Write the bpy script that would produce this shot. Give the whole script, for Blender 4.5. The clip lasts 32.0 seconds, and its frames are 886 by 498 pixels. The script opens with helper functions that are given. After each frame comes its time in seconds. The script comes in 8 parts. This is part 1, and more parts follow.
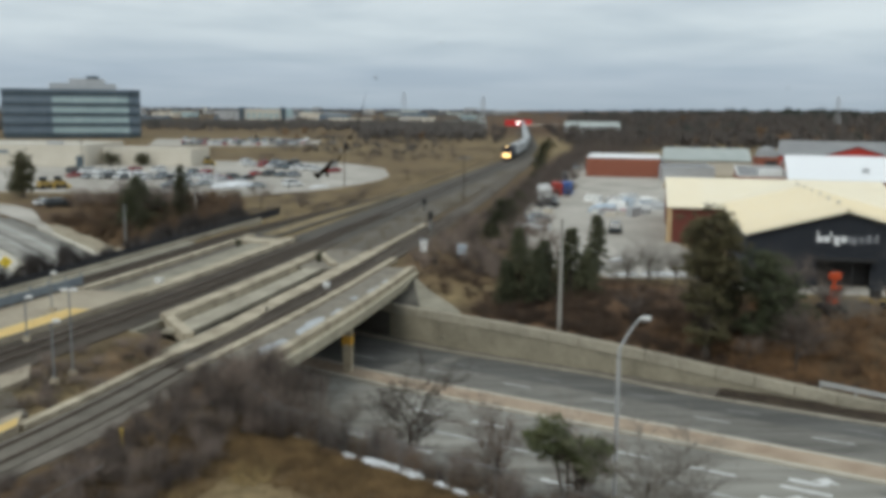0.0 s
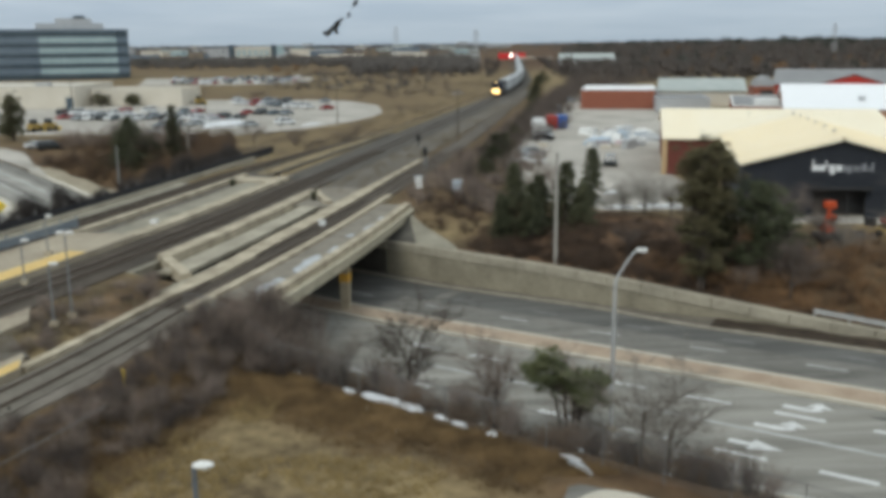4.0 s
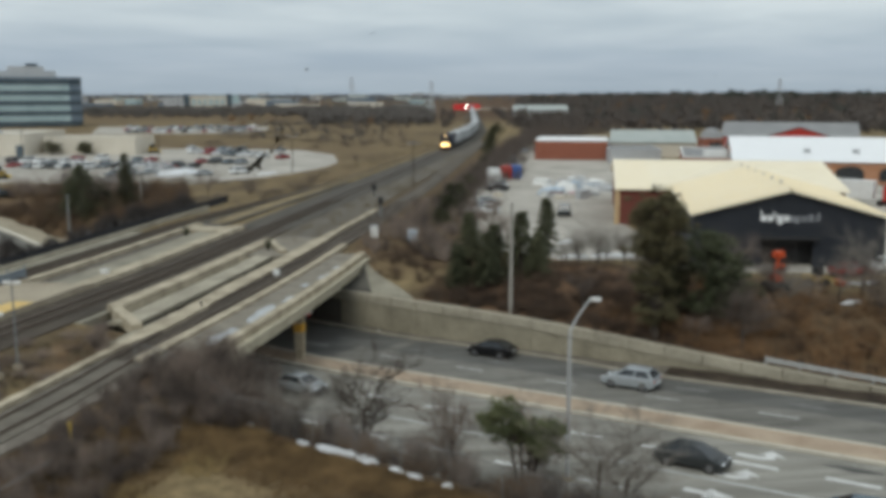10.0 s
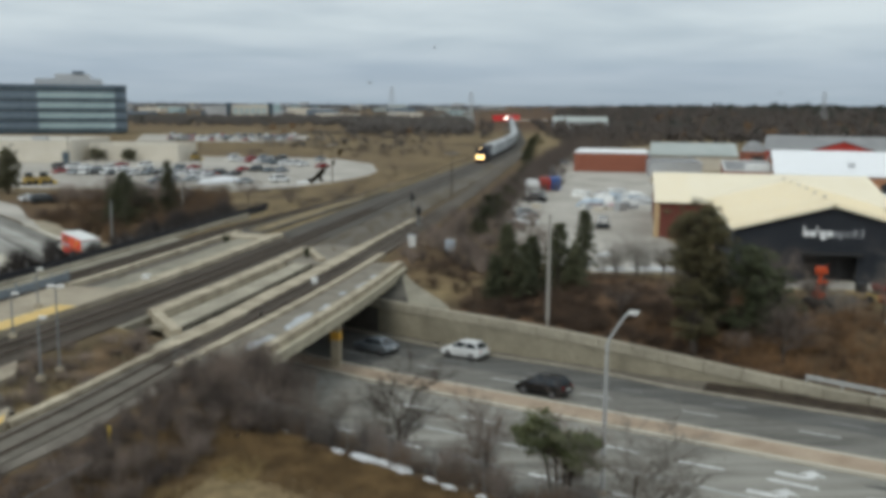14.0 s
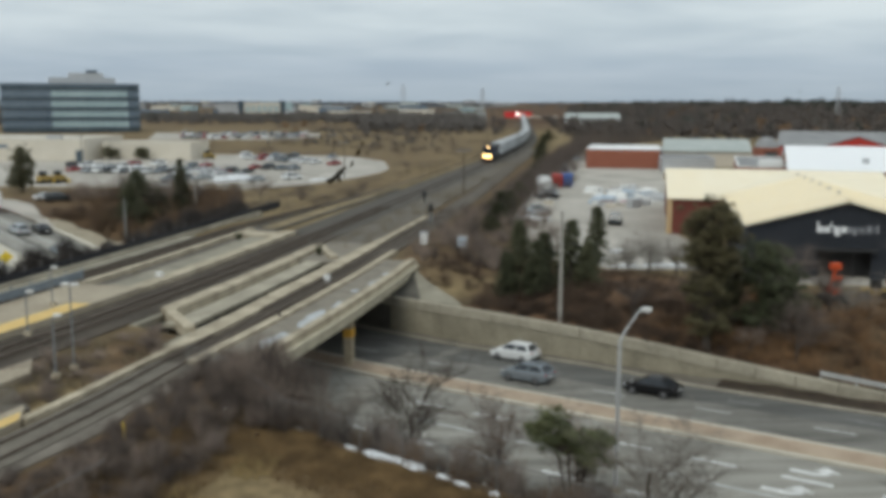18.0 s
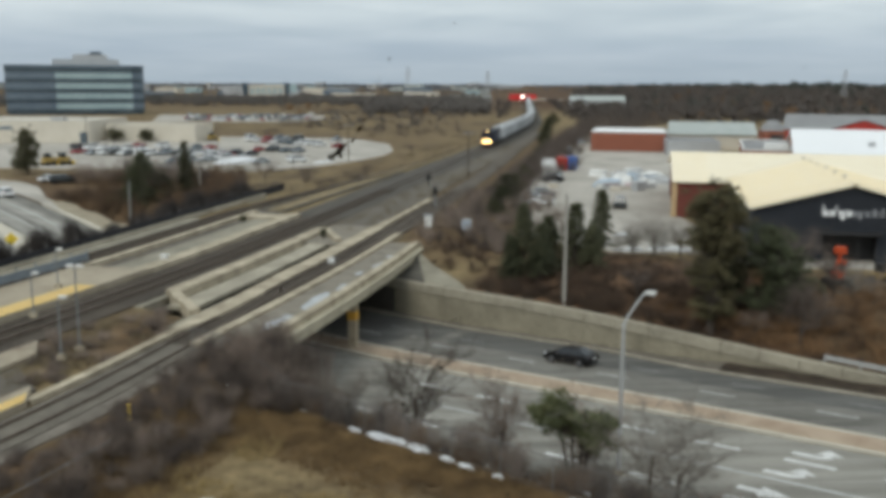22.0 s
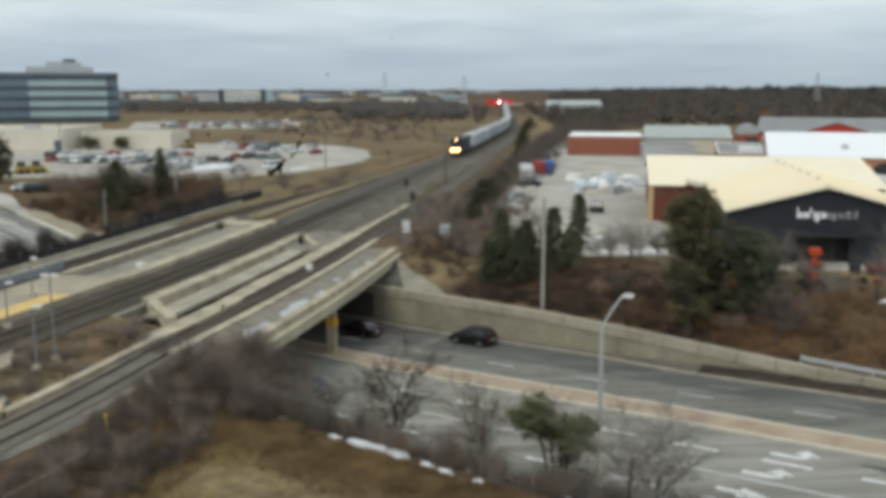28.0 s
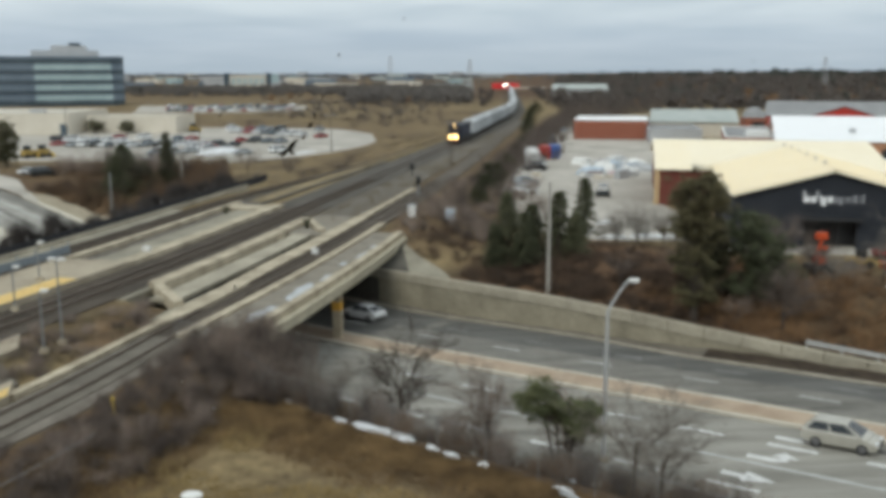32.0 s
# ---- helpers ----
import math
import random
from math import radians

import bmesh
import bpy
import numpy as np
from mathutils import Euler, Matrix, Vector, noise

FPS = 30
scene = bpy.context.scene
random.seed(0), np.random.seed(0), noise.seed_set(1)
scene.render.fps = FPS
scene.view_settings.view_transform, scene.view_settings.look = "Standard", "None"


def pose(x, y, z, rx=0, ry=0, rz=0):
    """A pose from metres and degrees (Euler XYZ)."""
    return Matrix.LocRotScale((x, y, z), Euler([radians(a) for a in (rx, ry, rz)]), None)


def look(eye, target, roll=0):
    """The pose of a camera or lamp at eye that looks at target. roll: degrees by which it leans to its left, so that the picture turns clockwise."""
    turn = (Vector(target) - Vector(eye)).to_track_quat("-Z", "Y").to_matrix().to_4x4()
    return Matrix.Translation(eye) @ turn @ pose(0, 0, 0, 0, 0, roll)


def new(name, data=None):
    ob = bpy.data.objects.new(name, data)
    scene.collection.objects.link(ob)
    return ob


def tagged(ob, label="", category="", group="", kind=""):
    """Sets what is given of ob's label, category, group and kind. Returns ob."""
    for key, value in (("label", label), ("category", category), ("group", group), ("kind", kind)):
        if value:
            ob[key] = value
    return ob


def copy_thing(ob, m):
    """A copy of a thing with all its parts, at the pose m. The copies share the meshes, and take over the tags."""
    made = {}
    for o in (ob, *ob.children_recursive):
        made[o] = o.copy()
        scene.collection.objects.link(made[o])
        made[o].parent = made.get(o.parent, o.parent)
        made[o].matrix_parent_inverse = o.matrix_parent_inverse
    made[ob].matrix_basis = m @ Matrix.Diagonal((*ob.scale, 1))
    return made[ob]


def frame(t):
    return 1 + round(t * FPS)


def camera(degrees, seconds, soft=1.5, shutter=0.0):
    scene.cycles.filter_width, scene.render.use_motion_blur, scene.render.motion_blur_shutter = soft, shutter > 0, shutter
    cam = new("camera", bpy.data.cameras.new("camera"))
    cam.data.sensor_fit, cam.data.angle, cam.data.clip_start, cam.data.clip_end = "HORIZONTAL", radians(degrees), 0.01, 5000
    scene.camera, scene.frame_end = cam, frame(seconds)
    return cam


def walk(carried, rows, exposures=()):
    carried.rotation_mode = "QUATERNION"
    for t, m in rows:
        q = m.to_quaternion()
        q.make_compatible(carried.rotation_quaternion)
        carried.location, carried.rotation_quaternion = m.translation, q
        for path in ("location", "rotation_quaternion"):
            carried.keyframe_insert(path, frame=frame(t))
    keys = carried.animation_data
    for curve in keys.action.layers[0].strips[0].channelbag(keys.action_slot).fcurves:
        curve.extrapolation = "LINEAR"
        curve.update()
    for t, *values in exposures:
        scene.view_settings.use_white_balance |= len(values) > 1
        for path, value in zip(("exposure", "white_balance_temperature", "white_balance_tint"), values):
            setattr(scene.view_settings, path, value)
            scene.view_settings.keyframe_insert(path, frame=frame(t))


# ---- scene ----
# ---------------------------------------------------------------- camera
cam = camera(50.24, 32.0, soft=4.9)
EYE_Z = 21.0
PATH = [
    (0.0, pose(0.004, 0.000, 20.997, 81.50, -0.50, -0.00)),
    (0.5, pose(0.005, 0.000, 20.998, 81.61, -0.39, -0.14)),
    (1.0, pose(0.005, 0.000, 20.998, 81.67, -0.24, -0.32)),
    (1.5, pose(0.010, 0.000, 21.005, 80.94, -0.17, -0.08)),
    (2.0, pose(0.006, 0.000, 20.990, 78.62, 0.04, 0.06)),
    (2.5, pose(0.008, 0.000, 20.992, 78.24, 1.25, 0.02)),
    (4.5, pose(-0.004, 0.000, 20.969, 77.41, -0.15, -0.94)),
    (5.0, pose(0.000, 0.000, 20.972, 77.31, -0.31, -2.25)),
    (5.5, pose(0.010, 0.000, 20.985, 77.72, 0.55, -4.09)),
    (6.0, pose(0.012, 0.000, 20.993, 78.36, 0.62, -4.83)),
    (6.5, pose(0.009, 0.000, 20.990, 78.48, 0.15, -4.82)),
    (7.0, pose(0.010, 0.000, 20.992, 78.93, 0.10, -4.87)),
    (7.5, pose(0.011, 0.000, 20.996, 79.41, 0.21, -4.75)),
    (8.0, pose(0.011, 0.000, 20.998, 79.59, 0.59, -4.46)),
    (8.5, pose(0.010, 0.000, 20.998, 79.41, 0.70, -3.99)),
    (9.0, pose(0.006, 0.000, 20.996, 79.43, 0.54, -3.62)),
    (9.5, pose(0.008, 0.000, 20.998, 80.00, 0.39, -3.49)),
    (10.0, pose(0.009, 0.000, 20.999, 80.60, 0.02, -3.10)),
    (10.5, pose(0.007, 0.000, 21.001, 80.90, -0.20, -2.62)),
    (11.0, pose(0.007, 0.000, 21.002, 81.07, -0.17, -2.21)),
    (11.5, pose(0.005, 0.000, 21.000, 80.97, -0.09, -1.66)),
    (12.0, pose(0.005, 0.000, 21.002, 81.02, 0.03, -1.40)),
    (12.5, pose(0.004, 0.000, 21.002, 81.14, -0.05, -1.13)),
    (13.0, pose(0.001, 0.000, 21.000, 81.32, -0.32, -0.83)),
    (13.5, pose(0.001, 0.000, 21.000, 81.23, -0.47, -0.71)),
    (14.0, pose(0.002, 0.000, 21.000, 81.22, -0.47, -0.73)),
    (14.5, pose(0.001, 0.000, 20.999, 80.95, -0.46, -0.45)),
    (16.5, pose(-0.000, 0.000, 21.000, 80.61, -0.13, 0.12)),
    (17.0, pose(0.000, 0.000, 21.000, 80.70, -0.14, -0.01)),
    (17.5, pose(0.000, 0.000, 21.001, 80.98, -0.20, -0.08)),
    (18.0, pose(0.000, 0.000, 21.001, 81.04, -0.19, -0.03)),
    (18.5, pose(-0.001, 0.000, 20.999, 80.83, -0.14, 0.12)),
    (19.0, pose(-0.000, 0.000, 21.000, 80.74, -0.13, 0.09)),
    (19.5, pose(0.001, 0.000, 21.000, 80.69, -0.08, -0.07)),
    (20.0, pose(0.001, 0.000, 21.001, 80.66, -0.11, -0.07)),
    (20.5, pose(0.000, 0.000, 20.999, 80.45, -0.14, 0.07)),
    (21.0, pose(-0.001, 0.000, 20.998, 80.08, -0.29, 0.41)),
    (21.5, pose(-0.002, 0.000, 20.997, 79.93, -0.36, 0.53)),
    (22.0, pose(0.001, 0.000, 20.999, 80.00, -0.29, 0.25)),
    (22.5, pose(0.001, 0.000, 20.999, 80.13, -0.14, 0.20)),
    (23.0, pose(0.001, 0.000, 21.000, 80.14, -0.01, 0.25)),
    (23.5, pose(0.002, 0.000, 21.000, 79.99, -0.05, 0.27)),
    (24.0, pose(0.001, 0.000, 20.999, 79.90, -0.16, 0.26)),
    (24.5, pose(0.001, 0.000, 20.999, 80.05, -0.18, 0.06)),
    (25.0, pose(0.002, 0.000, 21.000, 80.27, -0.06, -0.13)),
    (25.5, pose(0.009, 0.000, 21.003, 80.24, 0.20, -0.46)),
    (27.5, pose(0.013, 0.000, 21.003, 80.34, 0.20, -1.13)),
    (28.0, pose(0.013, 0.000, 21.002, 80.32, 0.05, -1.14)),
    (28.5, pose(0.013, 0.000, 21.002, 80.30, -0.17, -1.18)),
    (29.0, pose(0.011, 0.000, 21.001, 80.08, -0.12, -0.85)),
    (29.5, pose(0.010, 0.000, 21.001, 79.91, -0.02, -0.64)),
    (30.0, pose(0.010, 0.000, 21.001, 79.92, 0.04, -0.64)),
    (30.5, pose(0.011, 0.000, 21.002, 79.84, 0.19, -0.68)),
    (31.0, pose(0.013, 0.000, 21.003, 79.73, 0.31, -0.82)),
    (31.5, pose(0.011, 0.000, 21.001, 79.37, 0.27, -0.73)),
    (32.0, pose(0.011, 0.000, 21.001, 79.36, 0.07, -0.80)),
]
walk(cam, PATH, ((0, 0.2, 6450, 4), (2.5, 0.25, 6450, 4), (5, 0.34, 6500, 4), (6, 0.24, 6550, 4), (7, 0.36, 6550, 4), (8, 0.22, 6550, 4), (10, 0.13, 6500, 4), (13, 0.15, 6450, 4), (23, 0.26, 6550, 4), (32, 0.36, 6550, 4)))

# ---------------------------------------------------------------- world and light
world = bpy.data.worlds.new("overcast")
scene.world = world
world.use_nodes = True


def build_world():
    nt = world.node_tree
    nt.nodes.clear()
    N, L = nt.nodes.new, nt.links.new
    out = N("ShaderNodeOutputWorld")
    bg = N("ShaderNodeBackground")
    sky = N("ShaderNodeTexSky")
    sky.sky_type = "NISHITA"
    sky.sun_disc = False
    sky.sun_elevation = radians(32)
    sky.sun_rotation = radians(200)
    sky.air_density = 1.0
    tc = N("ShaderNodeTexCoord")
    sep = N("ShaderNodeSeparateXYZ")
    L(tc.outputs["Generated"], sep.inputs[0])
    # cloud sheet: the direction laid out on a flat layer overhead
    zc = N("ShaderNodeMath"); zc.operation = "MAXIMUM"; zc.inputs[1].default_value = 0.0
    L(sep.outputs[2], zc.inputs[0])
    za = N("ShaderNodeMath"); za.operation = "ADD"; za.inputs[1].default_value = 0.07
    L(zc.outputs[0], za.inputs[0])
    dx = N("ShaderNodeMath"); dx.operation = "DIVIDE"
    dy = N("ShaderNodeMath"); dy.operation = "DIVIDE"
    L(sep.outputs[0], dx.inputs[0]); L(za.outputs[0], dx.inputs[1])
    L(sep.outputs[1], dy.inputs[0]); L(za.outputs[0], dy.inputs[1])
    com = N("ShaderNodeCombineXYZ")
    L(dx.outputs[0], com.inputs[0]); L(dy.outputs[0], com.inputs[1])
    n1 = N("ShaderNodeTexNoise")
    n1.inputs["Scale"].default_value = 0.55
    n1.inputs["Detail"].default_value = 5.0
    n1.inputs["Roughness"].default_value = 0.55
    n1.inputs["Distortion"].default_value = 0.3
    L(com.outputs[0], n1.inputs["Vector"])
    cr = N("ShaderNodeValToRGB")
    cr.color_ramp.elements[0].position, cr.color_ramp.elements[0].color = 0.36, (0.40, 0.47, 0.57, 1)
    cr.color_ramp.elements[1].position, cr.color_ramp.elements[1].color = 0.64, (0.86, 0.905, 0.955, 1)
    L(n1.outputs["Fac"], cr.inputs[0])
    # elevation: blue-grey low down, paler higher up
    er = N("ShaderNodeValToRGB")
    er.color_ramp.elements[0].position, er.color_ramp.elements[0].color = 0.0, (0.40, 0.47, 0.57, 1)
    er.color_ramp.elements[1].position, er.color_ramp.elements[1].color = 0.16, (0.80, 0.83, 0.86, 1)
    e = er.color_ramp.elements.new(0.035); e.color = (0.40, 0.475, 0.60, 1)
    e = er.color_ramp.elements.new(0.085); e.color = (0.62, 0.68, 0.75, 1)
    L(sep.outputs[2], er.inputs[0])
    mx = N("ShaderNodeMix"); mx.data_type = "RGBA"; mr = N("ShaderNodeMapRange"); mr.inputs[1].default_value, mr.inputs[2].default_value, mr.inputs[3].default_value, mr.inputs[4].default_value = 0.0, 0.12, 0.08, 0.55
    L(sep.outputs[2], mr.inputs[0]); L(mr.outputs[0], mx.inputs[0])
    L(er.outputs[0], mx.inputs[6]); L(cr.outputs[0], mx.inputs[7])
    sk = N("ShaderNodeMix"); sk.data_type = "RGBA"; sk.blend_type = "MULTIPLY"; sk.inputs[0].default_value = 1.0
    sk.inputs[7].default_value = (0.10, 0.10, 0.10, 1)
    L(sky.outputs[0], sk.inputs[6])
    m2 = N("ShaderNodeMix"); m2.data_type = "RGBA"; m2.inputs[0].default_value = 0.92
    L(sk.outputs[2], m2.inputs[6]); L(mx.outputs[2], m2.inputs[7])
    L(m2.outputs[2], bg.inputs[0])
    bg.inputs[1].default_value = 0.87
    L(bg.outputs[0], out.inputs[0])


build_world()
sun = new("sun", bpy.data.lights.new("sun", "SUN"))
sun.data.energy, sun.data.angle, sun.data.color = 0.9, radians(25), (1.0, 0.97, 0.92)
sun.matrix_world = look((0, 0, 60), (25, 45, 0))
scene.view_settings.exposure = 0.0


# ---------------------------------------------------------------- materials
def mat(name, c1, c2=None, scale=1.0, rough=0.85, metal=0.0, bump=0.0, bscale=None, spec=0.3, fine=0.35, emit=None, vary=0.0, stretch=None, turn=0.0):
    """Two-scale mottled surface between two colours, with bump."""
    m = bpy.data.materials.new(name)
    m.use_nodes = True
    nt = m.node_tree
    N, L = nt.nodes.new, nt.links.new
    b = nt.nodes["Principled BSDF"]
    b.inputs["Roughness"].default_value, b.inputs["Metallic"].default_value = rough, metal
    b.inputs["Specular IOR Level"].default_value = spec
    c2 = c2 or tuple(v * 0.8 for v in c1)
    tc = N("ShaderNodeTexCoord")
    src = tc.outputs["Object"]
    if stretch:
        mp = N("ShaderNodeMapping"); mp.inputs["Scale"].default_value = stretch; mp.inputs["Rotation"].default_value = (0, 0, radians(turn))
        L(src, mp.inputs[0]); src = mp.outputs[0]
    n1, n2 = N("ShaderNodeTexNoise"), N("ShaderNodeTexNoise")
    n1.inputs["Scale"].default_value, n1.inputs["Detail"].default_value = scale, 4
    n2.inputs["Scale"].default_value, n2.inputs["Detail"].default_value = scale * 9, 3
    L(src, n1.inputs["Vector"]); L(src, n2.inputs["Vector"])
    mx = N("ShaderNodeMath"); mx.operation = "MULTIPLY_ADD"
    mx.inputs[1].default_value = fine
    L(n2.outputs["Fac"], mx.inputs[0])
    ms = N("ShaderNodeMath"); ms.operation = "MULTIPLY"; ms.inputs[1].default_value = 1 - fine
    L(n1.outputs["Fac"], ms.inputs[0]); L(ms.outputs[0], mx.inputs[2])
    fac = mx.outputs[0]
    if vary:
        oi = N("ShaderNodeObjectInfo")
        va = N("ShaderNodeMath"); va.operation = "MULTIPLY_ADD"; va.inputs[1].default_value = vary
        L(oi.outputs["Random"], va.inputs[0]); L(fac, va.inputs[2])
        vs = N("ShaderNodeMath"); vs.operation = "SUBTRACT"; vs.inputs[1].default_value = vary / 2
        L(va.outputs[0], vs.inputs[0]); fac = vs.outputs[0]
    r = N("ShaderNodeValToRGB")
    r.color_ramp.elements[0].position, r.color_ramp.elements[0].color = 0.33, (*c1, 1)
    r.color_ramp.elements[1].position, r.color_ramp.elements[1].color = 0.67, (*c2, 1)
    L(fac, r.inputs[0]); L(r.outputs[0], b.inputs["Base Color"])
    if bump:
        bp = N("ShaderNodeBump"); bp.inputs["Strength"].default_value = bump
        bp.inputs["Distance"].default_value = 0.05
        n3 = N("ShaderNodeTexNoise"); n3.inputs["Scale"].default_value = bscale or scale * 14
        L(src, n3.inputs["Vector"]); L(n3.outputs["Fac"], bp.inputs["Height"])
        L(bp.outputs[0], b.inputs["Normal"])
    if emit:
        b.inputs["Emission Color"].default_value = (*emit[0], 1)
        b.inputs["Emission Strength"].default_value = emit[1]
    return m


M_ASPHALT = mat("asphalt_old", (0.105, 0.10, 0.089), (0.285, 0.275, 0.245), 0.9, 0.9, bump=0.15, bscale=30, stretch=(0.14, 1, 1), turn=36.9, fine=0.4)
M_ASPHALT_N = mat("asphalt_light", (0.165, 0.158, 0.138), (0.365, 0.35, 0.31), 0.9, 0.9, bump=0.15, bscale=30, stretch=(0.06, 1, 1), turn=36.9, fine=0.25)
M_LOT = mat("lot_asphalt", (0.32, 0.296, 0.256), (0.54, 0.505, 0.45), 0.12, 0.9, fine=0.3)
M_PAINT_W = mat("worn_road_paint", (0.27, 0.27, 0.26), (0.62, 0.62, 0.60), 1.2, 0.8)
M_PAINT_D = mat("nearly_gone_road_paint", (0.14, 0.14, 0.135), (0.32, 0.32, 0.31), 1.2, 0.85)
M_PAINT_L = mat("scuffed_road_paint", (0.36, 0.36, 0.345), (0.56, 0.56, 0.545), 1.0, 0.8)
M_PAINT = mat("road_paint", (0.80, 0.80, 0.78), (0.55, 0.55, 0.54), 2.0, 0.7)
M_BRICKPAVE = mat("median_brick", (0.33, 0.245, 0.175), (0.50, 0.40, 0.30), 0.5, 0.9)
M_KERB = mat("kerb_concrete", (0.50, 0.46, 0.38), (0.62, 0.58, 0.49), 0.8, 0.9)
M_KERB_D = mat("dirty_kerb", (0.27, 0.245, 0.195), (0.47, 0.43, 0.35), 0.9, 0.92)
M_CONC = mat("concrete", (0.25, 0.21, 0.15), (0.60, 0.525, 0.395), 0.5, 0.9, bump=0.2)
M_FASCIA = mat("pale_fascia_concrete", (0.38, 0.34, 0.25), (0.62, 0.565, 0.43), 0.35, 0.9, bump=0.2)
M_CONC_G = mat("concrete_grey", (0.26, 0.235, 0.182), (0.49, 0.445, 0.35), 0.3, 0.9, bump=0.2)
M_CONC_D = mat("concrete_stained", (0.20, 0.185, 0.145), (0.38, 0.35, 0.275), 0.3, 0.92, bump=0.2)
M_CONC_W = mat("wall_concrete", (0.21, 0.187, 0.138), (0.39, 0.35, 0.262), 0.35, 0.92, bump=0.2)
M_BALLAST = mat("ballast", (0.058, 0.053, 0.044), (0.125, 0.112, 0.094), 0.5, 0.95, bump=0.6, bscale=9)
M_BALLAST_P = mat("pale_dusty_ballast", (0.095, 0.085, 0.07), (0.215, 0.192, 0.156), 0.5, 0.95, bump=0.6, bscale=9)
M_BED = mat("track_bed_dark", (0.045, 0.037, 0.029), (0.11, 0.09, 0.07), 0.4, 0.95, bump=0.5, bscale=9)
# darker asphalt: the lane beside the wall, and painted shade below the bridge
M_LANE_SHADE = mat("asphalt_dark_lane_and_shade", (0.075, 0.074, 0.07), (0.165, 0.162, 0.15), 0.8, 0.8, bump=0.1, bscale=30, stretch=(0.05, 1, 1), turn=36.9, fine=0.25)
M_ASPHALT_W = mat("asphalt_salted", (0.24, 0.23, 0.205), (0.42, 0.405, 0.365), 0.8, 0.85, bump=0.1, bscale=30, stretch=(0.05, 1, 1), turn=36.9, fine=0.25)
M_WET = mat("asphalt_damp", (0.05, 0.05, 0.048), (0.12, 0.118, 0.11), 0.7, 0.75, bump=0.1, bscale=30, stretch=(0.05, 1, 1), turn=36.9, fine=0.25)
M_BALLAST_L = mat("ballast_brown", (0.095, 0.085, 0.07), (0.19, 0.167, 0.136), 0.3, 0.95, bump=0.5, bscale=9)
M_SHOULDER = mat("pale_gravel", (0.11, 0.095, 0.077), (0.25, 0.222, 0.186), 0.6, 0.95, bump=0.4)
# concrete with the shade under the bridge decks mixed into its colour
M_DECKSHADE = mat("deck_shade_concrete", (0.06, 0.055, 0.048), (0.14, 0.13, 0.11), 0.4, 0.95, bump=0.2)
M_DIRT = mat("dark_leafy_dirt", (0.026, 0.02, 0.015), (0.075, 0.056, 0.04), 0.8, 0.95, bump=0.5)
M_RAIL = mat("rail_steel", (0.10, 0.075, 0.058), (0.20, 0.16, 0.13), 3.0, 0.6, metal=0.3)
M_TIE = mat("tie_wood", (0.05, 0.041, 0.032), (0.11, 0.09, 0.071), 2.0, 0.9)
M_SNOW = mat("snow", (0.86, 0.88, 0.90), (0.74, 0.76, 0.79), 0.8, 0.7)
M_STEEL = mat("galvanised_steel", (0.48, 0.49, 0.49), (0.60, 0.61, 0.61), 2.0, 0.5, metal=0.4)
M_WOODPOLE = mat("pole_wood", (0.33, 0.31, 0.28), (0.46, 0.44, 0.40), 1.5, 0.9, stretch=(1, 1, 0.1))
M_STRAW = mat("dry_verge_grass", (0.16, 0.125, 0.07), (0.34, 0.265, 0.15), 0.6, 0.95, bump=0.4)
M_VERGE = mat("tan_dirt", (0.27, 0.23, 0.165), (0.40, 0.35, 0.26), 0.5, 0.95, bump=0.3)
M_TACTILE = mat("tactile_yellow", (0.62, 0.43, 0.16), (0.74, 0.53, 0.21), 0.7, 0.8)
M_PLATFORM = mat("platform_concrete", (0.30, 0.255, 0.19), (0.46, 0.40, 0.305), 0.35, 0.9)
M_YELLOW = mat("safety_yellow", (0.74, 0.52, 0.09), (0.58, 0.40, 0.07), 1.0, 0.7)
M_SIGNYEL = mat("bright_sign_yellow", (0.95, 0.70, 0.06), (0.90, 0.64, 0.05), 1.0, 0.5)
M_AMBER = mat("amber_warning_paint", (0.82, 0.45, 0.06), (0.66, 0.36, 0.06), 1.0, 0.7)
M_BLACK = mat("black_paint", (0.025, 0.025, 0.027), (0.05, 0.05, 0.05), 2.0, 0.6)
M_WHITE = mat("white_paint", (0.82, 0.82, 0.80), (0.70, 0.70, 0.68), 1.0, 0.55)
M_RED = mat("red_paint", (0.52, 0.05, 0.035), (0.40, 0.035, 0.03), 1.0, 0.5)
M_ORANGE = mat("orange_paint", (0.66, 0.11, 0.035), (0.5, 0.075, 0.025), 1.0, 0.5)
M_GLASS_D = mat("dark_glass", (0.02, 0.025, 0.03), (0.035, 0.04, 0.045), 1.0, 0.08, spec=0.6)


# ---------------------------------------------------------------- mesh helpers
def part(name, bm, material, parent=None, label="", smooth=False):
    me = bpy.data.meshes.new(name)
    if smooth:
        for f in bm.faces:
            f.smooth = True
    bm.to_mesh(me)
    bm.free()
    me.materials.append(material)
    ob = new(name, me)
    if parent is not None:
        ob.parent = parent
    if label:
        ob["label"] = label
    return ob


def shared(name, mesh, parent, m):
    """One more object on an existing mesh, under parent, at the local pose m."""
    ob = new(name, mesh)
    ob.parent = parent
    ob.matrix_basis = m
    return ob


def thing(name, m=None, label="", category="", group="", kind=""):
    ob = new(name)
    ob.empty_display_size = 0.3
    if m is not None:
        ob.matrix_basis = m
    return tagged(ob, label, category, group, kind)


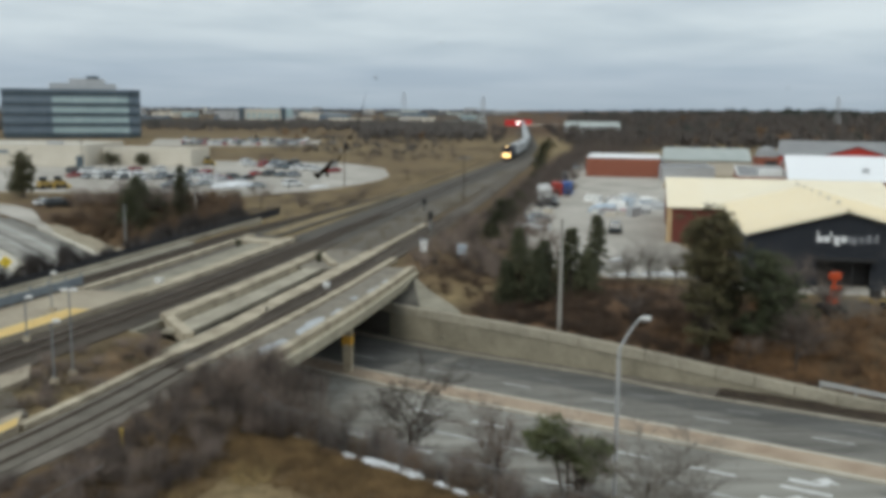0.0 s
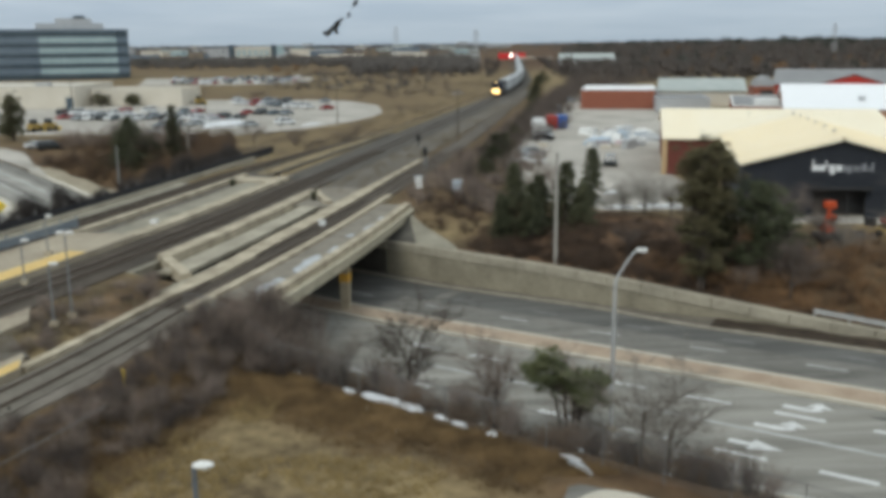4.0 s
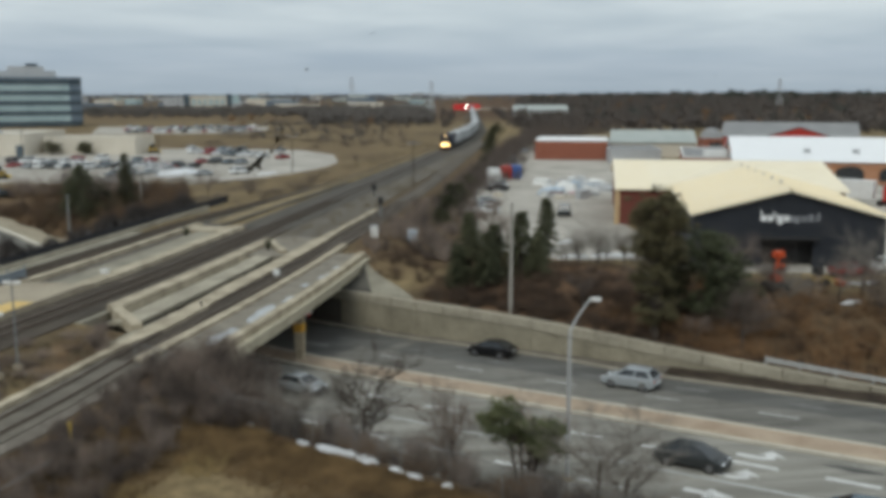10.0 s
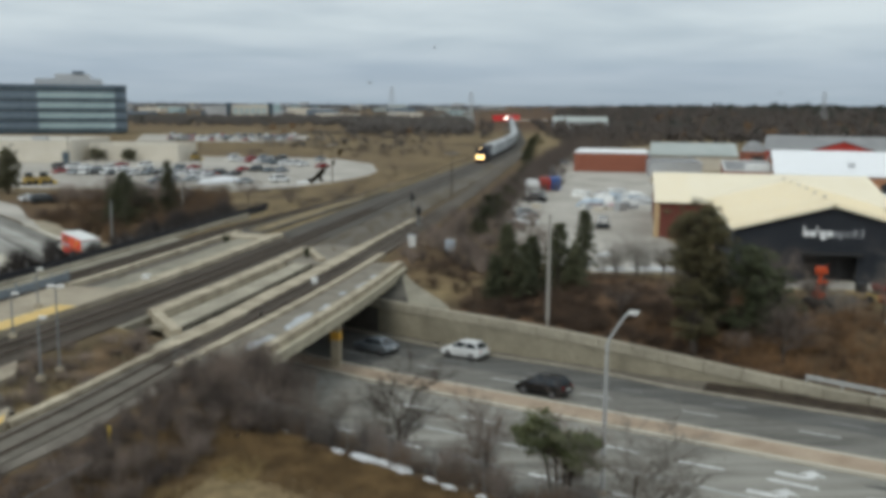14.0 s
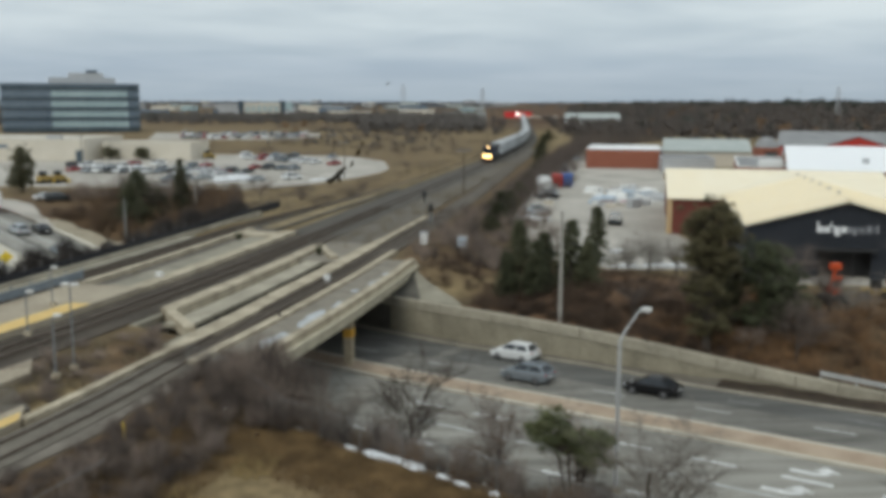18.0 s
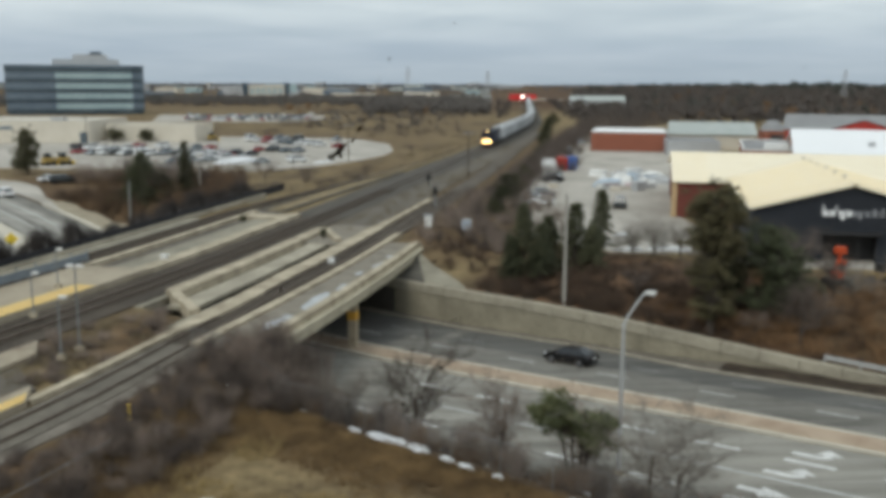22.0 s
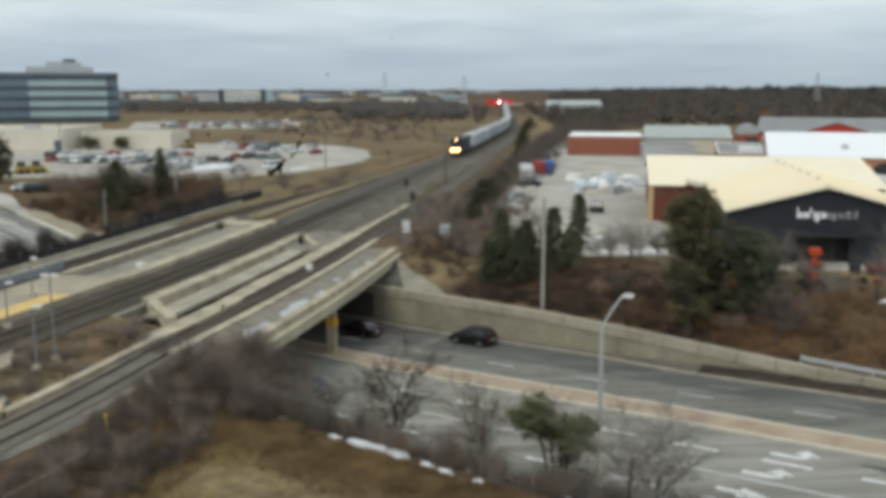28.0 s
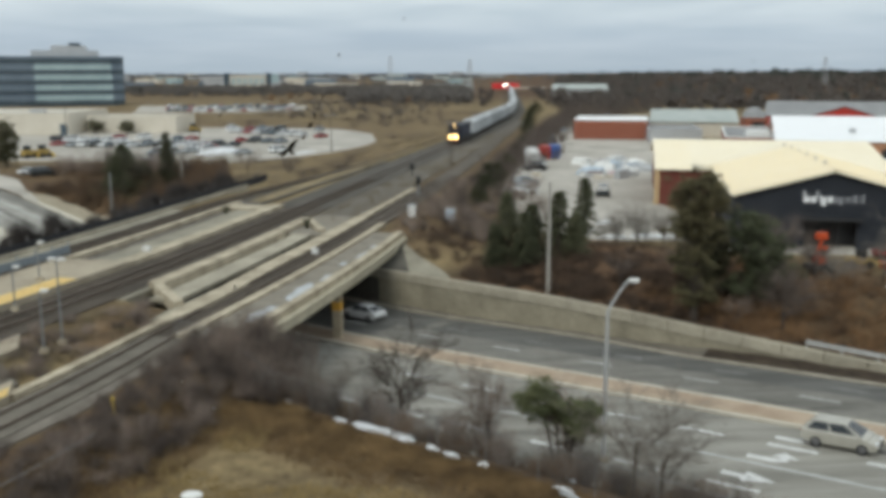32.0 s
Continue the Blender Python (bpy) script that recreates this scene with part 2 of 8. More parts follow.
def box(bm, x, y, z, sx, sy, sz, m=None, bevel=0.0):
    """A box with its centre at x, y and its base at z."""
    r = bmesh.ops.create_cube(bm, size=1.0, matrix=(m or Matrix()) @ Matrix.Translation((x, y, z + sz / 2)) @ Matrix.Diagonal((sx, sy, sz, 1)))
    if bevel:
        es = list({e for v in r["verts"] for e in v.link_edges})
        bmesh.ops.bevel(bm, geom=es, offset=bevel, segments=2, affect="EDGES")
    return bm


def cyl(bm, p, q, r1, r2=None, seg=10):
    """A tapered rod from p to q."""
    p, q = Vector(p), Vector(q)
    d = q - p
    m = Matrix.Translation((p + q) / 2) @ d.to_track_quat("Z", "Y").to_matrix().to_4x4()
    bmesh.ops.create_cone(bm, cap_ends=True, segments=seg, radius1=r1, radius2=r1 if r2 is None else r2, depth=d.length, matrix=m)
    return bm


def poly(bm, pts, h=None):
    """A face, or a prism of height h raised along z."""
    vs = [bm.verts.new(p) for p in pts]
    if h is None:
        return bm.faces.new(vs)
    top = [bm.verts.new((p[0], p[1], p[2] + h)) for p in pts]
    bm.faces.new(vs[::-1]); bm.faces.new(top)
    k = len(vs)
    for i in range(k):
        bm.faces.new((vs[i], vs[(i + 1) % k], top[(i + 1) % k], top[i]))
    return bm


def strip(bm, left, right, z2=None):
    """A ribbon between two polylines of equal length; with z2 down it gets sides to that depth."""
    a = [bm.verts.new(p) for p in left]
    b = [bm.verts.new(p) for p in right]
    for i in range(len(a) - 1):
        bm.faces.new((a[i], b[i], b[i + 1], a[i + 1]))
    if z2:
        c = [bm.verts.new((p[0], p[1], p[2] - z2)) for p in left]
        d = [bm.verts.new((p[0], p[1], p[2] - z2)) for p in right]
        for i in range(len(a) - 1):
            bm.faces.new((a[i + 1], c[i + 1], c[i], a[i]))
            bm.faces.new((b[i], d[i], d[i + 1], b[i + 1]))
        bm.faces.new((a[0], c[0], d[0], b[0]))
        bm.faces.new((b[-1], d[-1], c[-1], a[-1]))
    return bm


B = bmesh.new

# ---------------------------------------------------------------- the plan
# Road frame: s along the road (to the east), n across it (away from the camera).
UX, UY = 0.8, -0.6
NX, NY = 0.6, 0.8
LAND = 3.0
N_NEAR, N_MED0, N_MED1, N_WALL = 42.6, 56.6, 59.6, 69.6


def sm(a, b, v):
    v = min(1.0, max(0.0, (v - a) / (b - a)))
    return v * v * (3 - 2 * v)


def bend(s):
    """West of the bridge the road swings gently away."""
    return 0.17 * max(0.0, -s - 88) * sm(-88, -110, s)


def sn(s, n, z=0.0):
    n = n + bend(s)
    return Vector((s * UX + n * NX, s * UY + n * NY, z))


def z_road(s):
    low = -1.5 * min(1.0, max(0.0, (-5 - s) / 45.0))
    return low + (LAND + 0.05 + 1.5) * sm(-76, -160, s) if s < -76 else low


def wall_top(s):
    return 1.0 + 0.95 * sm(-5, -40, s) - 0.9 * sm(-8, 25, s) - 0.36 * sm(-48, -18, s)


# Rail frame: the kerb beside the near track as x(y), and offsets across it.
def _kerb():
    ys = np.arange(-60.0, 4000.0, 1.0)
    sl = 0.205 + 0.14 * np.clip((100 - ys) / 60, 0, 1) - 0.125 * np.clip((ys - 285) / 170, 0, 1)
    xs = np.cumsum(sl)
    xs += -11.3 - np.interp(84, ys, xs)
    return ys, xs


KY, KX = _kerb()
RAIL_Z = 4.0


def kerb_x(y):
    return float(np.interp(y, KY, KX))


def rail(y, off, z=RAIL_Z):
    """The point at offset off to the right of the kerb line, beside the kerb's point at y."""
    x0, x1 = kerb_x(y - 2), kerb_x(y + 2)
    t = Vector((x1 - x0, 4.0, 0)).normalized()
    return Vector((kerb_x(y) + t.y * off, y - t.x * off, z))


def rail_off(x, y):
    x0, x1 = kerb_x(y - 2), kerb_x(y + 2)
    return (x - kerb_x(y)) * 4.0 / math.hypot(x1 - x0, 4.0)


# the embankment's crown reaches from LEFT to RIGHT of the kerb line; it narrows beyond the junction
def emb_edges(y):
    k = sm(120, 175, y)
    return -29.0 + 9.0 * k, 5.2 - 3.5 * sm(105, 150, y)


def z_land(x, y):
    """The land without the road's cutting."""
    s, n = x * UX + y * UY, x * NX + y * NY
    base = LAND
    if n < 60:
        base = 2.0 + (LAND - 2.0) * sm(44, 60, n)
    d2 = math.hypot(x, y)
    # wooded rise far off on the right, slight swells elsewhere
    base += 9.0 * sm(500, 1500, d2) * sm(0.02, 0.3, x / max(d2, 1)) + 3.5 * sm(900, 2500, d2)
    if y > -40:
        off = rail_off(x, y)
        e0, e1 = emb_edges(y)
        k = sm(e0 - 4, e0, off) * (1 - sm(e1, e1 + 5, off))
        top = RAIL_Z - 0.25
        base = base + (top - base) * k if top > base else base
    return base


def z_ground(s, n):
    p = sn(s, n)
    land = z_land(p.x, p.y)
    if s < -175:
        return land
    fade = sm(-140, -175, s)
    if n <= N_NEAR:
        off = rail_off(p.x, p.y) if p.y > -40 else 99
        if off < 6.2 and n > 41.9:
            return land
        road = z_road(s) - 0.03
        k = sm(36.5, N_NEAR, n)
        cut = land + (road - land) * k
        if off < 16:
            cut = cut + (land - cut) * (1 - sm(6.2, 16, off)) * (1 if n < 42 else 0)
        return cut + (land - cut) * fade
    if n < N_WALL + 0.22:
        return (z_road(s) - 0.03) * (1 - fade) + land * fade
    off = rail_off(p.x, p.y)
    if off < -29.0:
        # beyond the bridge the bank slopes up from the road's edge
        side = z_road(s) + 0.05
        return land + (side + (land - side) * sm(N_WALL + 3.4, N_WALL + 13, n) - land) * sm(-90, -106, s)
    k = sm(N_WALL + 0.4, N_WALL + 11, n)
    top = wall_top(s) - 0.12
    low = top + (land - top) * k
    if off < 10:
        # even slope under the bridge's far end
        u = min(1.0, max(0.0, (n - 70.2) / 7.2))
        low = low + (top - 0.1 + (land - top) * u - low) * (1 - sm(5, 10, off))
    return low


# ---------------------------------------------------------------- ground
def ground_material():
    m = bpy.data.materials.new("ground_cover")
    m.use_nodes = True
    nt = m.node_tree
    N, L = nt.nodes.new, nt.links.new
    b = nt.nodes["Principled BSDF"]
    b.inputs["Roughness"].default_value, b.inputs["Specular IOR Level"].default_value = 0.95, 0.15
    tc = N("ShaderNodeTexCoord")
    tones = []
    for sc, lo, hi in ((0.13, (0.085, 0.06, 0.036), (0.385, 0.295, 0.155)), (1.1, (0.05, 0.036, 0.023), (0.33, 0.25, 0.135))):
        n = N("ShaderNodeTexNoise"); n.inputs["Scale"].default_value = sc; n.inputs["Detail"].default_value = 6
        n.inputs["Roughness"].default_value = 0.7
        L(tc.outputs["Object"], n.inputs["Vector"])
        r = N("ShaderNodeValToRGB")
        r.color_ramp.elements[0].position, r.color_ramp.elements[0].color = 0.36, (*lo, 1)
        r.color_ramp.elements[1].position, r.color_ramp.elements[1].color = 0.64, (*hi, 1)
        L(n.outputs["Fac"], r.inputs[0]); tones.append(r)
    mx = N("ShaderNodeMix"); mx.data_type = "RGBA"; mx.inputs[0].default_value = 0.5
    L(tones[0].outputs[0], mx.inputs[6]); L(tones[1].outputs[0], mx.inputs[7])
    at = N("ShaderNodeAttribute"); at.attribute_name = "litter"
    nl = N("ShaderNodeTexNoise"); nl.inputs["Scale"].default_value = 0.33; nl.inputs["Detail"].default_value = 9; nl.inputs["Roughness"].default_value = 0.68
    L(tc.outputs["Object"], nl.inputs["Vector"])
    rl = N("ShaderNodeValToRGB")
    rl.color_ramp.elements[0].position, rl.color_ramp.elements[0].color = 0.36, (0.036, 0.024, 0.017, 1)
    rl.color_ramp.elements[1].position, rl.color_ramp.elements[1].color = 0.66, (0.175, 0.105, 0.06, 1)
    L(nl.outputs["Fac"], rl.inputs[0])
    ml = N("ShaderNodeMix"); ml.data_type = "RGBA"
    L(at.outputs["Fac"], ml.inputs[0]); L(mx.outputs[2], ml.inputs[6]); L(rl.outputs[0], ml.inputs[7])
    L(ml.outputs[2], b.inputs["Base Color"])
    bp = N("ShaderNodeBump"); bp.inputs["Strength"].default_value = 0.6; bp.inputs["Distance"].default_value = 0.15
    n3 = N("ShaderNodeTexNoise"); n3.inputs["Scale"].default_value = 3.0; n3.inputs["Detail"].default_value = 5
    L(tc.outputs["Object"], n3.inputs["Vector"]); L(n3.outputs["Fac"], bp.inputs["Height"]); L(bp.outputs[0], b.inputs["Normal"])
    return m


M_GROUND = ground_material()


def leaf_litter(s, n):
    """Where dark fallen leaves and earth cover the grass: the wooded bank and the thickets."""
    p = sn(s, n)
    off = rail_off(p.x, p.y) if p.y > -40 else 99
    bank = sm(N_WALL, N_WALL + 1, n) * (1 - sm(N_WALL + 18, N_WALL + 26, n)) * sm(-56, -48, s) * (1 - 0.6 * sm(-24, -6, s)) * (1 - sm(40, 60, s))
    rails = sm(2.2, 3.4, off) * (1 - sm(8.5, 12, off)) * sm(10, 25, p.y) * (1 - sm(60, 70, p.y))
    slope = (0.85 * sm(30.0, 33.5, n) + 0.25 * sm(34, 37.5, n)) * (1 - sm(42, 43, n)) * sm(-70, -50, s)
    lots = 0.8 * (1 - sm(-34, -29, off)) * sm(105, 120, p.y) * (1 - sm(180, 200, p.y)) * sm(-90, -70, p.x) * (1 - sm(-0.225, -0.2, p.x / max(p.y, 1.0))) if off < -25 else 0
    east = 0.65 * (sm(1, 3, off) if p.y < 108 else sm(-9.5, -8, off)) * (1 - sm(16, 24, off)) * sm(90, 100, p.y) * (1 - sm(300, 360, p.y))
    far = sm(480, 760, math.hypot(p.x, p.y)) * (1.0 if p.x > 0 else 0.55)
    field = 0.5 * sm(-20, -26, off) * sm(150, 185, p.y) * (1 - sm(480, 600, p.y)) * (0.6 + 0.8 * noise.noise(Vector((p.x * 0.012, p.y * 0.03, 4.0))))
    return max(bank, field, 0.85 * rails, 0.85 * min(1.0, slope), lots, east, far)


def build_ground():
    ss = sorted(set([-4200, -3000, -2200, -1600, -1200, -900, -700, -550, -450, -380, -330, -290, -260, -240, -220, -205, -190, -175]
                    + list(np.arange(-165, 60, 1.5)) + [64, 70, 78, 88, 100, 115, 135, 160, 190, 230, 280, 350, 450, 600, 800, 1100, 1500, 2000, 2800, 3800]))
    ns = [-300, -120, -40, -10] + list(np.arange(0, 41.5, 1.5)) + [41.9, 42.3, N_NEAR, 48, 53, 58, 63, 68, N_WALL + 0.2, N_WALL + 0.24, 70.15, 70.6]
    ns += list(np.arange(72, 175, 1.5)) + [178, 182, 187, 193, 200, 210, 222, 236, 252, 270, 290, 315, 345, 380, 420, 470, 530, 600, 700, 820, 960, 1150, 1400, 1700, 2100, 2600, 3200, 4000, 4900]
    verts, faces, lit = [], [], []
    for n in ns:
        for s in ss:
            p = sn(s, n)
            verts.append((p.x, p.y, z_ground(float(s), float(n))))
            lit.append(leaf_litter(float(s), float(n)))
    w = len(ss)
    for j in range(len(ns) - 1):
        for i in range(w - 1):
            a = j * w + i
            faces.append((a, a + 1, a + w + 1, a + w))
    me = bpy.data.meshes.new("ground")
    me.from_pydata(verts, [], faces)
    for f in me.polygons:
        f.use_smooth = True
    att = me.attributes.new("litter", "FLOAT", "POINT")
    att.data.foreach_set("value", np.array(lit, dtype=np.float32))
    me.materials.append(M_GROUND)
    tagged(new("ground", me), "dry brown winter grass and bare earth with patchy tufts", "ground", kind="structure")


build_ground()


# ---------------------------------------------------------------- road
def s_range(a, b, step=3.0):
    k = max(2, int(abs(b - a) / step) + 1)
    return [a + (b - a) * i / (k - 1) for i in range(k)]


def road_strip(bm, s0, s1, n0, n1, dz, depth=None):
    ss = s_range(s0, s1)
    return strip(bm, [sn(s, n1, z_road(s) + dz) for s in ss], [sn(s, n0, z_road(s) + dz) for s in ss], depth)


def n_kerb(s):
    """The far kerb hugs the wall in the west and leaves a dirt verge in the east."""
    return N_WALL - 0.75 - 1.2 * sm(-37, -25, s)


def build_road():
    road_strip(bm := B(), -420, 420, N_NEAR, N_MED0, 0.0)
    road = part("road", bm, M_ASPHALT_N)
    tagged(road, "worn grey asphalt road with white lane markings", "road", kind="structure")
    road_strip(bm := B(), -420, 420, N_MED1, N_WALL - 0.05, 0.0)
    tagged(part("road_far", bm, M_ASPHALT), "dark grey asphalt carriageway beside a concrete wall", "road", kind="structure")
    ss = s_range(-52, 120)
    strip(bm := B(), [sn(s, n_kerb(s), z_road(s) + 0.004) for s in ss], [sn(s, 64.4, z_road(s) + 0.004) for s in ss])
    tagged(part("road_edge", bm, M_LANE_SHADE), "darker asphalt lane along the retaining wall", "road", kind="structure")
    # dark sheet that stands for the bridge's shadow on this carriageway
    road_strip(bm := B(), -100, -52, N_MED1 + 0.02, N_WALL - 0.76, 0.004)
    tagged(part("road_shade", bm, M_LANE_SHADE), "asphalt through an underpass, coloured dark for the bridge's shade", "road", kind="structure")
    for a_, b_, nm_ in ((N_NEAR + 0.1, N_MED0 - 0.02, "road_west"), (N_MED1 + 0.02, N_WALL - 0.8, "road_west")):
        road_strip(bm := B(), -230, -101, a_, b_, 0.004)
        tagged(part(nm_, bm, M_ASPHALT_W), "pale salt-bleached asphalt beyond the bridge", "road", kind="structure")
    for a_, b_ in ((67.1, 68.75), (63.0, 64.0), (59.65, 60.4)):
        road_strip(bm := B(), -200, -104, a_, b_, 0.008)
        tagged(part("worn_lane", bm, M_ASPHALT), "dark tyre-worn band along a pale carriageway", "road", kind="structure")
    # oil-dark patch in the turning lane beside the median
    strip(bm := B(), [sn(s, 55.2 + w, z_road(s) + 0.004) for s, w in ((-10.6, 0.04), (-9.8, 0.3), (-8.9, 0.4), (-8.0, 0.34), (-7.2, 0.05))], [sn(s, 55.2 - w, z_road(s) + 0.004) for s, w in ((-10.6, 0.04), (-9.8, 0.24), (-8.9, 0.42), (-8.0, 0.3), (-7.2, 0.05))])
    tagged(part("oil_stain", bm, M_WET), "dark oil-stained patch of asphalt beside a median", "stain", kind="structure")
    # raised median with kerbs and brick infill
    med = thing("median", label="raised road median paved with brown brick between concrete kerbs", category="median", kind="structure")
    for n0, n1 in ((N_MED0, N_MED0 + 0.35), (N_MED1 - 0.35, N_MED1)):
        for k in range(40):
            a = -220 + k * 8.6
            part("kerbstone", road_strip(B(), a, a + 8.55, n0, n1, 0.17, 0.3), M_KERB, med)
    part("brick_paving", road_strip(B(), -64, 123, N_MED0 + 0.35, N_MED1 - 0.35, 0.14), M_BRICKPAVE, med)
    part("concrete_paving", road_strip(B(), -220, -64, N_MED0 + 0.35, N_MED1 - 0.35, 0.14), M_KERB, med, "pale concrete infill")
    kerb = thing("kerb", label="pale concrete kerb along the road edge", category="kerb", kind="structure")
    for k in range(24):
        a = -48 + k * 5.6
        part("kerbstone", road_strip(B(), a, a + 5.56, N_NEAR - 0.25, N_NEAR + 0.05, 0.15, 0.3), M_KERB, kerb)
    far = thing("kerb_far", label="pale concrete kerb at the foot of the retaining wall", category="kerb", kind="structure")
    for k in range(26):
        a = -90 + k * 6.4
        ss = s_range(a, a + 6.36, 1.6)
        part("kerbstone", strip(B(), [sn(s, n_kerb(s) + 0.35, z_road(s) + 0.14) for s in ss], [sn(s, n_kerb(s), z_road(s) + 0.14) for s in ss], 0.3), M_KERB_D, far)
    walk_ = thing("sidewalk", label="pale concrete sidewalk along the road", category="sidewalk", kind="structure")
    for k in range(10):
        a = -190 + k * 5.4
        part("slab", road_strip(B(), a, a + 5.36, N_WALL + 0.4, N_WALL + 2.6, 0.1, 0.3), M_KERB, walk_)
    # markings
    marks = thing("lane_markings", label="white painted lane lines and turn arrows on asphalt", category="road marking", kind="structure")
    for n, s0, step, ln, hw, m_ in ((53.2, -9.95, 5.42, 2.85, 0.2, M_PAINT), (46.35, -11.0, 5.42, 2.8, 0.2, M_PAINT), (62.85, -16.3, 8.15, 2.65, 0.13, M_PAINT_W), (65.75, -15.0, 8.15, 2.45, 0.13, M_PAINT_D)):
        for k in range(-16, 13):
            a = s0 + k * step
            if -95 < a < -70 or (n < 60 and -95 < a < -45):
                continue
            part("dash", road_strip(B(), a, a + ln, n - hw, n + hw, 0.006), m_, marks)
    for a in (-31.1, -26.1, -21.1):
        part("dash", road_strip(B(), a, a + 2.8, 59.85, 60.15, 0.006), M_PAINT_W, marks)
    part("line", road_strip(B(), -40, 80, 49.95 - 0.17, 49.95 + 0.17, 0.006), M_PAINT_L, marks)
    for n in (53.3, 49.6, 46.3, 62.8, 65.9):
        part("line", road_strip(B(), -190, -97, n - 0.08, n + 0.08, 0.007), M_PAINT, marks)
    part("line", road_strip(B(), -40, 80, 43.1 - 0.06, 43.1 + 0.06, 0.006), M_PAINT, marks)
    for n, s0, side in ((54.5, -15.3, 1), (50.9, -15.8, 1), (47.9, -16.2, 0), (44.7, -16.7, -1)):
        def q(ds, dn):
            return sn(s0 + ds, n + dn, z_road(s0 + ds) + 0.007)
        bm = B()
        poly(bm, [q(0, -0.25), q(1.6, -0.25), q(1.6, 0.25), q(0, 0.25)])
        if side == 0:
            poly(bm, [q(1.2, -0.72), q(2.95, 0), q(1.2, 0.72)])
        else:
            # the shaft bends over into a side-pointing head
            a, b = (q(1.6, -0.25), q(1.6, 0.25)) if side > 0 else (q(1.6, 0.25), q(1.6, -0.25))
            poly(bm, [a, q(2.25, 0.15 * side), q(2.1, 0.6 * side), q(1.7, 0.5 * side), b][::side])
            poly(bm, [q(1.15, 0.5 * side), q(2.75, 0.62 * side), q(1.75, 1.4 * side)][::side])
        part("arrow", bm, M_PAINT, marks)


build_road()


# ---------------------------------------------------------------- retaining wall
def build_wall():
    wall = thing("retaining_wall", label="weathered beige concrete retaining wall with coping and panel joints", category="wall", kind="structure")
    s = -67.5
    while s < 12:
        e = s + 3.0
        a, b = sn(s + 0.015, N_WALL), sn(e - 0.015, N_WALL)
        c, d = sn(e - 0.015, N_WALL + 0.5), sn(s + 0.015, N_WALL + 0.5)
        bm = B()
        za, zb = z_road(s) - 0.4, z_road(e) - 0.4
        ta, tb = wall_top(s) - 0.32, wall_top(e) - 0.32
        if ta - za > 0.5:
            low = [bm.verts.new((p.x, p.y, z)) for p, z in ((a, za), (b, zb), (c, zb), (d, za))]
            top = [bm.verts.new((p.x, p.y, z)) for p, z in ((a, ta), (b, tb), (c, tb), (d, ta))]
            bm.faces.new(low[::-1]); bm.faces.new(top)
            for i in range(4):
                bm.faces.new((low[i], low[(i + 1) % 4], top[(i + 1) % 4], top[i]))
            # panels below the decks switch to the colour that holds their shade
            part("panel", bm, M_DECKSHADE if s < -60 else M_CONC_W, wall)
        strip(bm := B(), [sn(s + 0.04, N_WALL + 0.62, wall_top(s)), sn(e - 0.04, N_WALL + 0.62, wall_top(e))],
              [sn(s + 0.04, N_WALL - 0.1, wall_top(s)), sn(e - 0.04, N_WALL - 0.1, wall_top(e))], 0.8)
        part("coping", bm, M_CONC_G, wall)
        s = e
    # sloping verge of dirt and dead leaves between the kerb and the wall's foot
    for s0, s1, m_, lab in ((-66, -25, M_BALLAST_L, "strip of grey-brown dirt along a wall's foot"), (-25, 40, M_DIRT, "dark verge of dirt and dead leaves along a wall's foot")):
        ss = s_range(s0, s1, 0.8)
        strip(bm := B(), [sn(s, N_WALL - 0.01, z_road(s) + 0.24 + 0.24 * sm(-30, -22, s) + 0.05 * math.sin(s * 1.7)) for s in ss], [sn(s, n_kerb(s) + 0.33, z_road(s) + 0.13) for s in ss], 0.3)
        tagged(part("dirt_verge", bm, m_), lab, "dirt", kind="structure")
    # steel beam guard rail on the wall's low end
    gr = thing("guard_rail", label="galvanised steel guard rail on short posts", category="guard rail")
    for k in range(16):
        s = -18 + k * 2.5
        p = sn(s, N_WALL + 0.9, wall_top(s) - 0.25)
        part("post", box(B(), p.x, p.y, p.z, 0.12, 0.12, 0.75), M_STEEL, gr)
    ss = s_range(-18, 20, 2.5)
    strip(bm := B(), [sn(s, N_WALL + 0.86, wall_top(s) + 0.5) for s in ss], [sn(s, N_WALL + 0.76, wall_top(s) + 0.5) for s in ss], 0.32)
    part("beam", bm, M_STEEL, gr)


build_wall()


# ---------------------------------------------------------------- tracks
def along(y0, y1, off0, off1=None, z=RAIL_Z, step=4.0):
    k = max(2, int((y1 - y0) / step) + 1)
    off1 = off0 if off1 is None else off1
    return [rail(y0 + (y1 - y0) * i / (k - 1), off0 + (off1 - off0) * i / (k - 1), z) for i in range(k)]


def rail_strip(bm, y0, y1, a0, b0, z, depth=None, a1=None, b1=None, step=4.0):
    return strip(bm, along(y0, y1, a0, a1, z, step), along(y0, y1, b0, b1, z, step), depth)


def off_t1(y):
    """The near track closes on the main pair past the junction."""
    return 1.2 - 1.75 * sm(45, 75, y) - 5.95 * sm(125, 330, y)


def off_main(y):
    """The main track, along the platform and on across the bridge."""
    return -12.0 - 2.2 * sm(225, 320, y)


TRACKS = (("near", off_t1, 20.0, 322.0), ("main", off_main, 20.0, 900.0), ("far", lambda y: -24.8 + 5.6 * sm(110, 190, y), 20.0, 900.0))


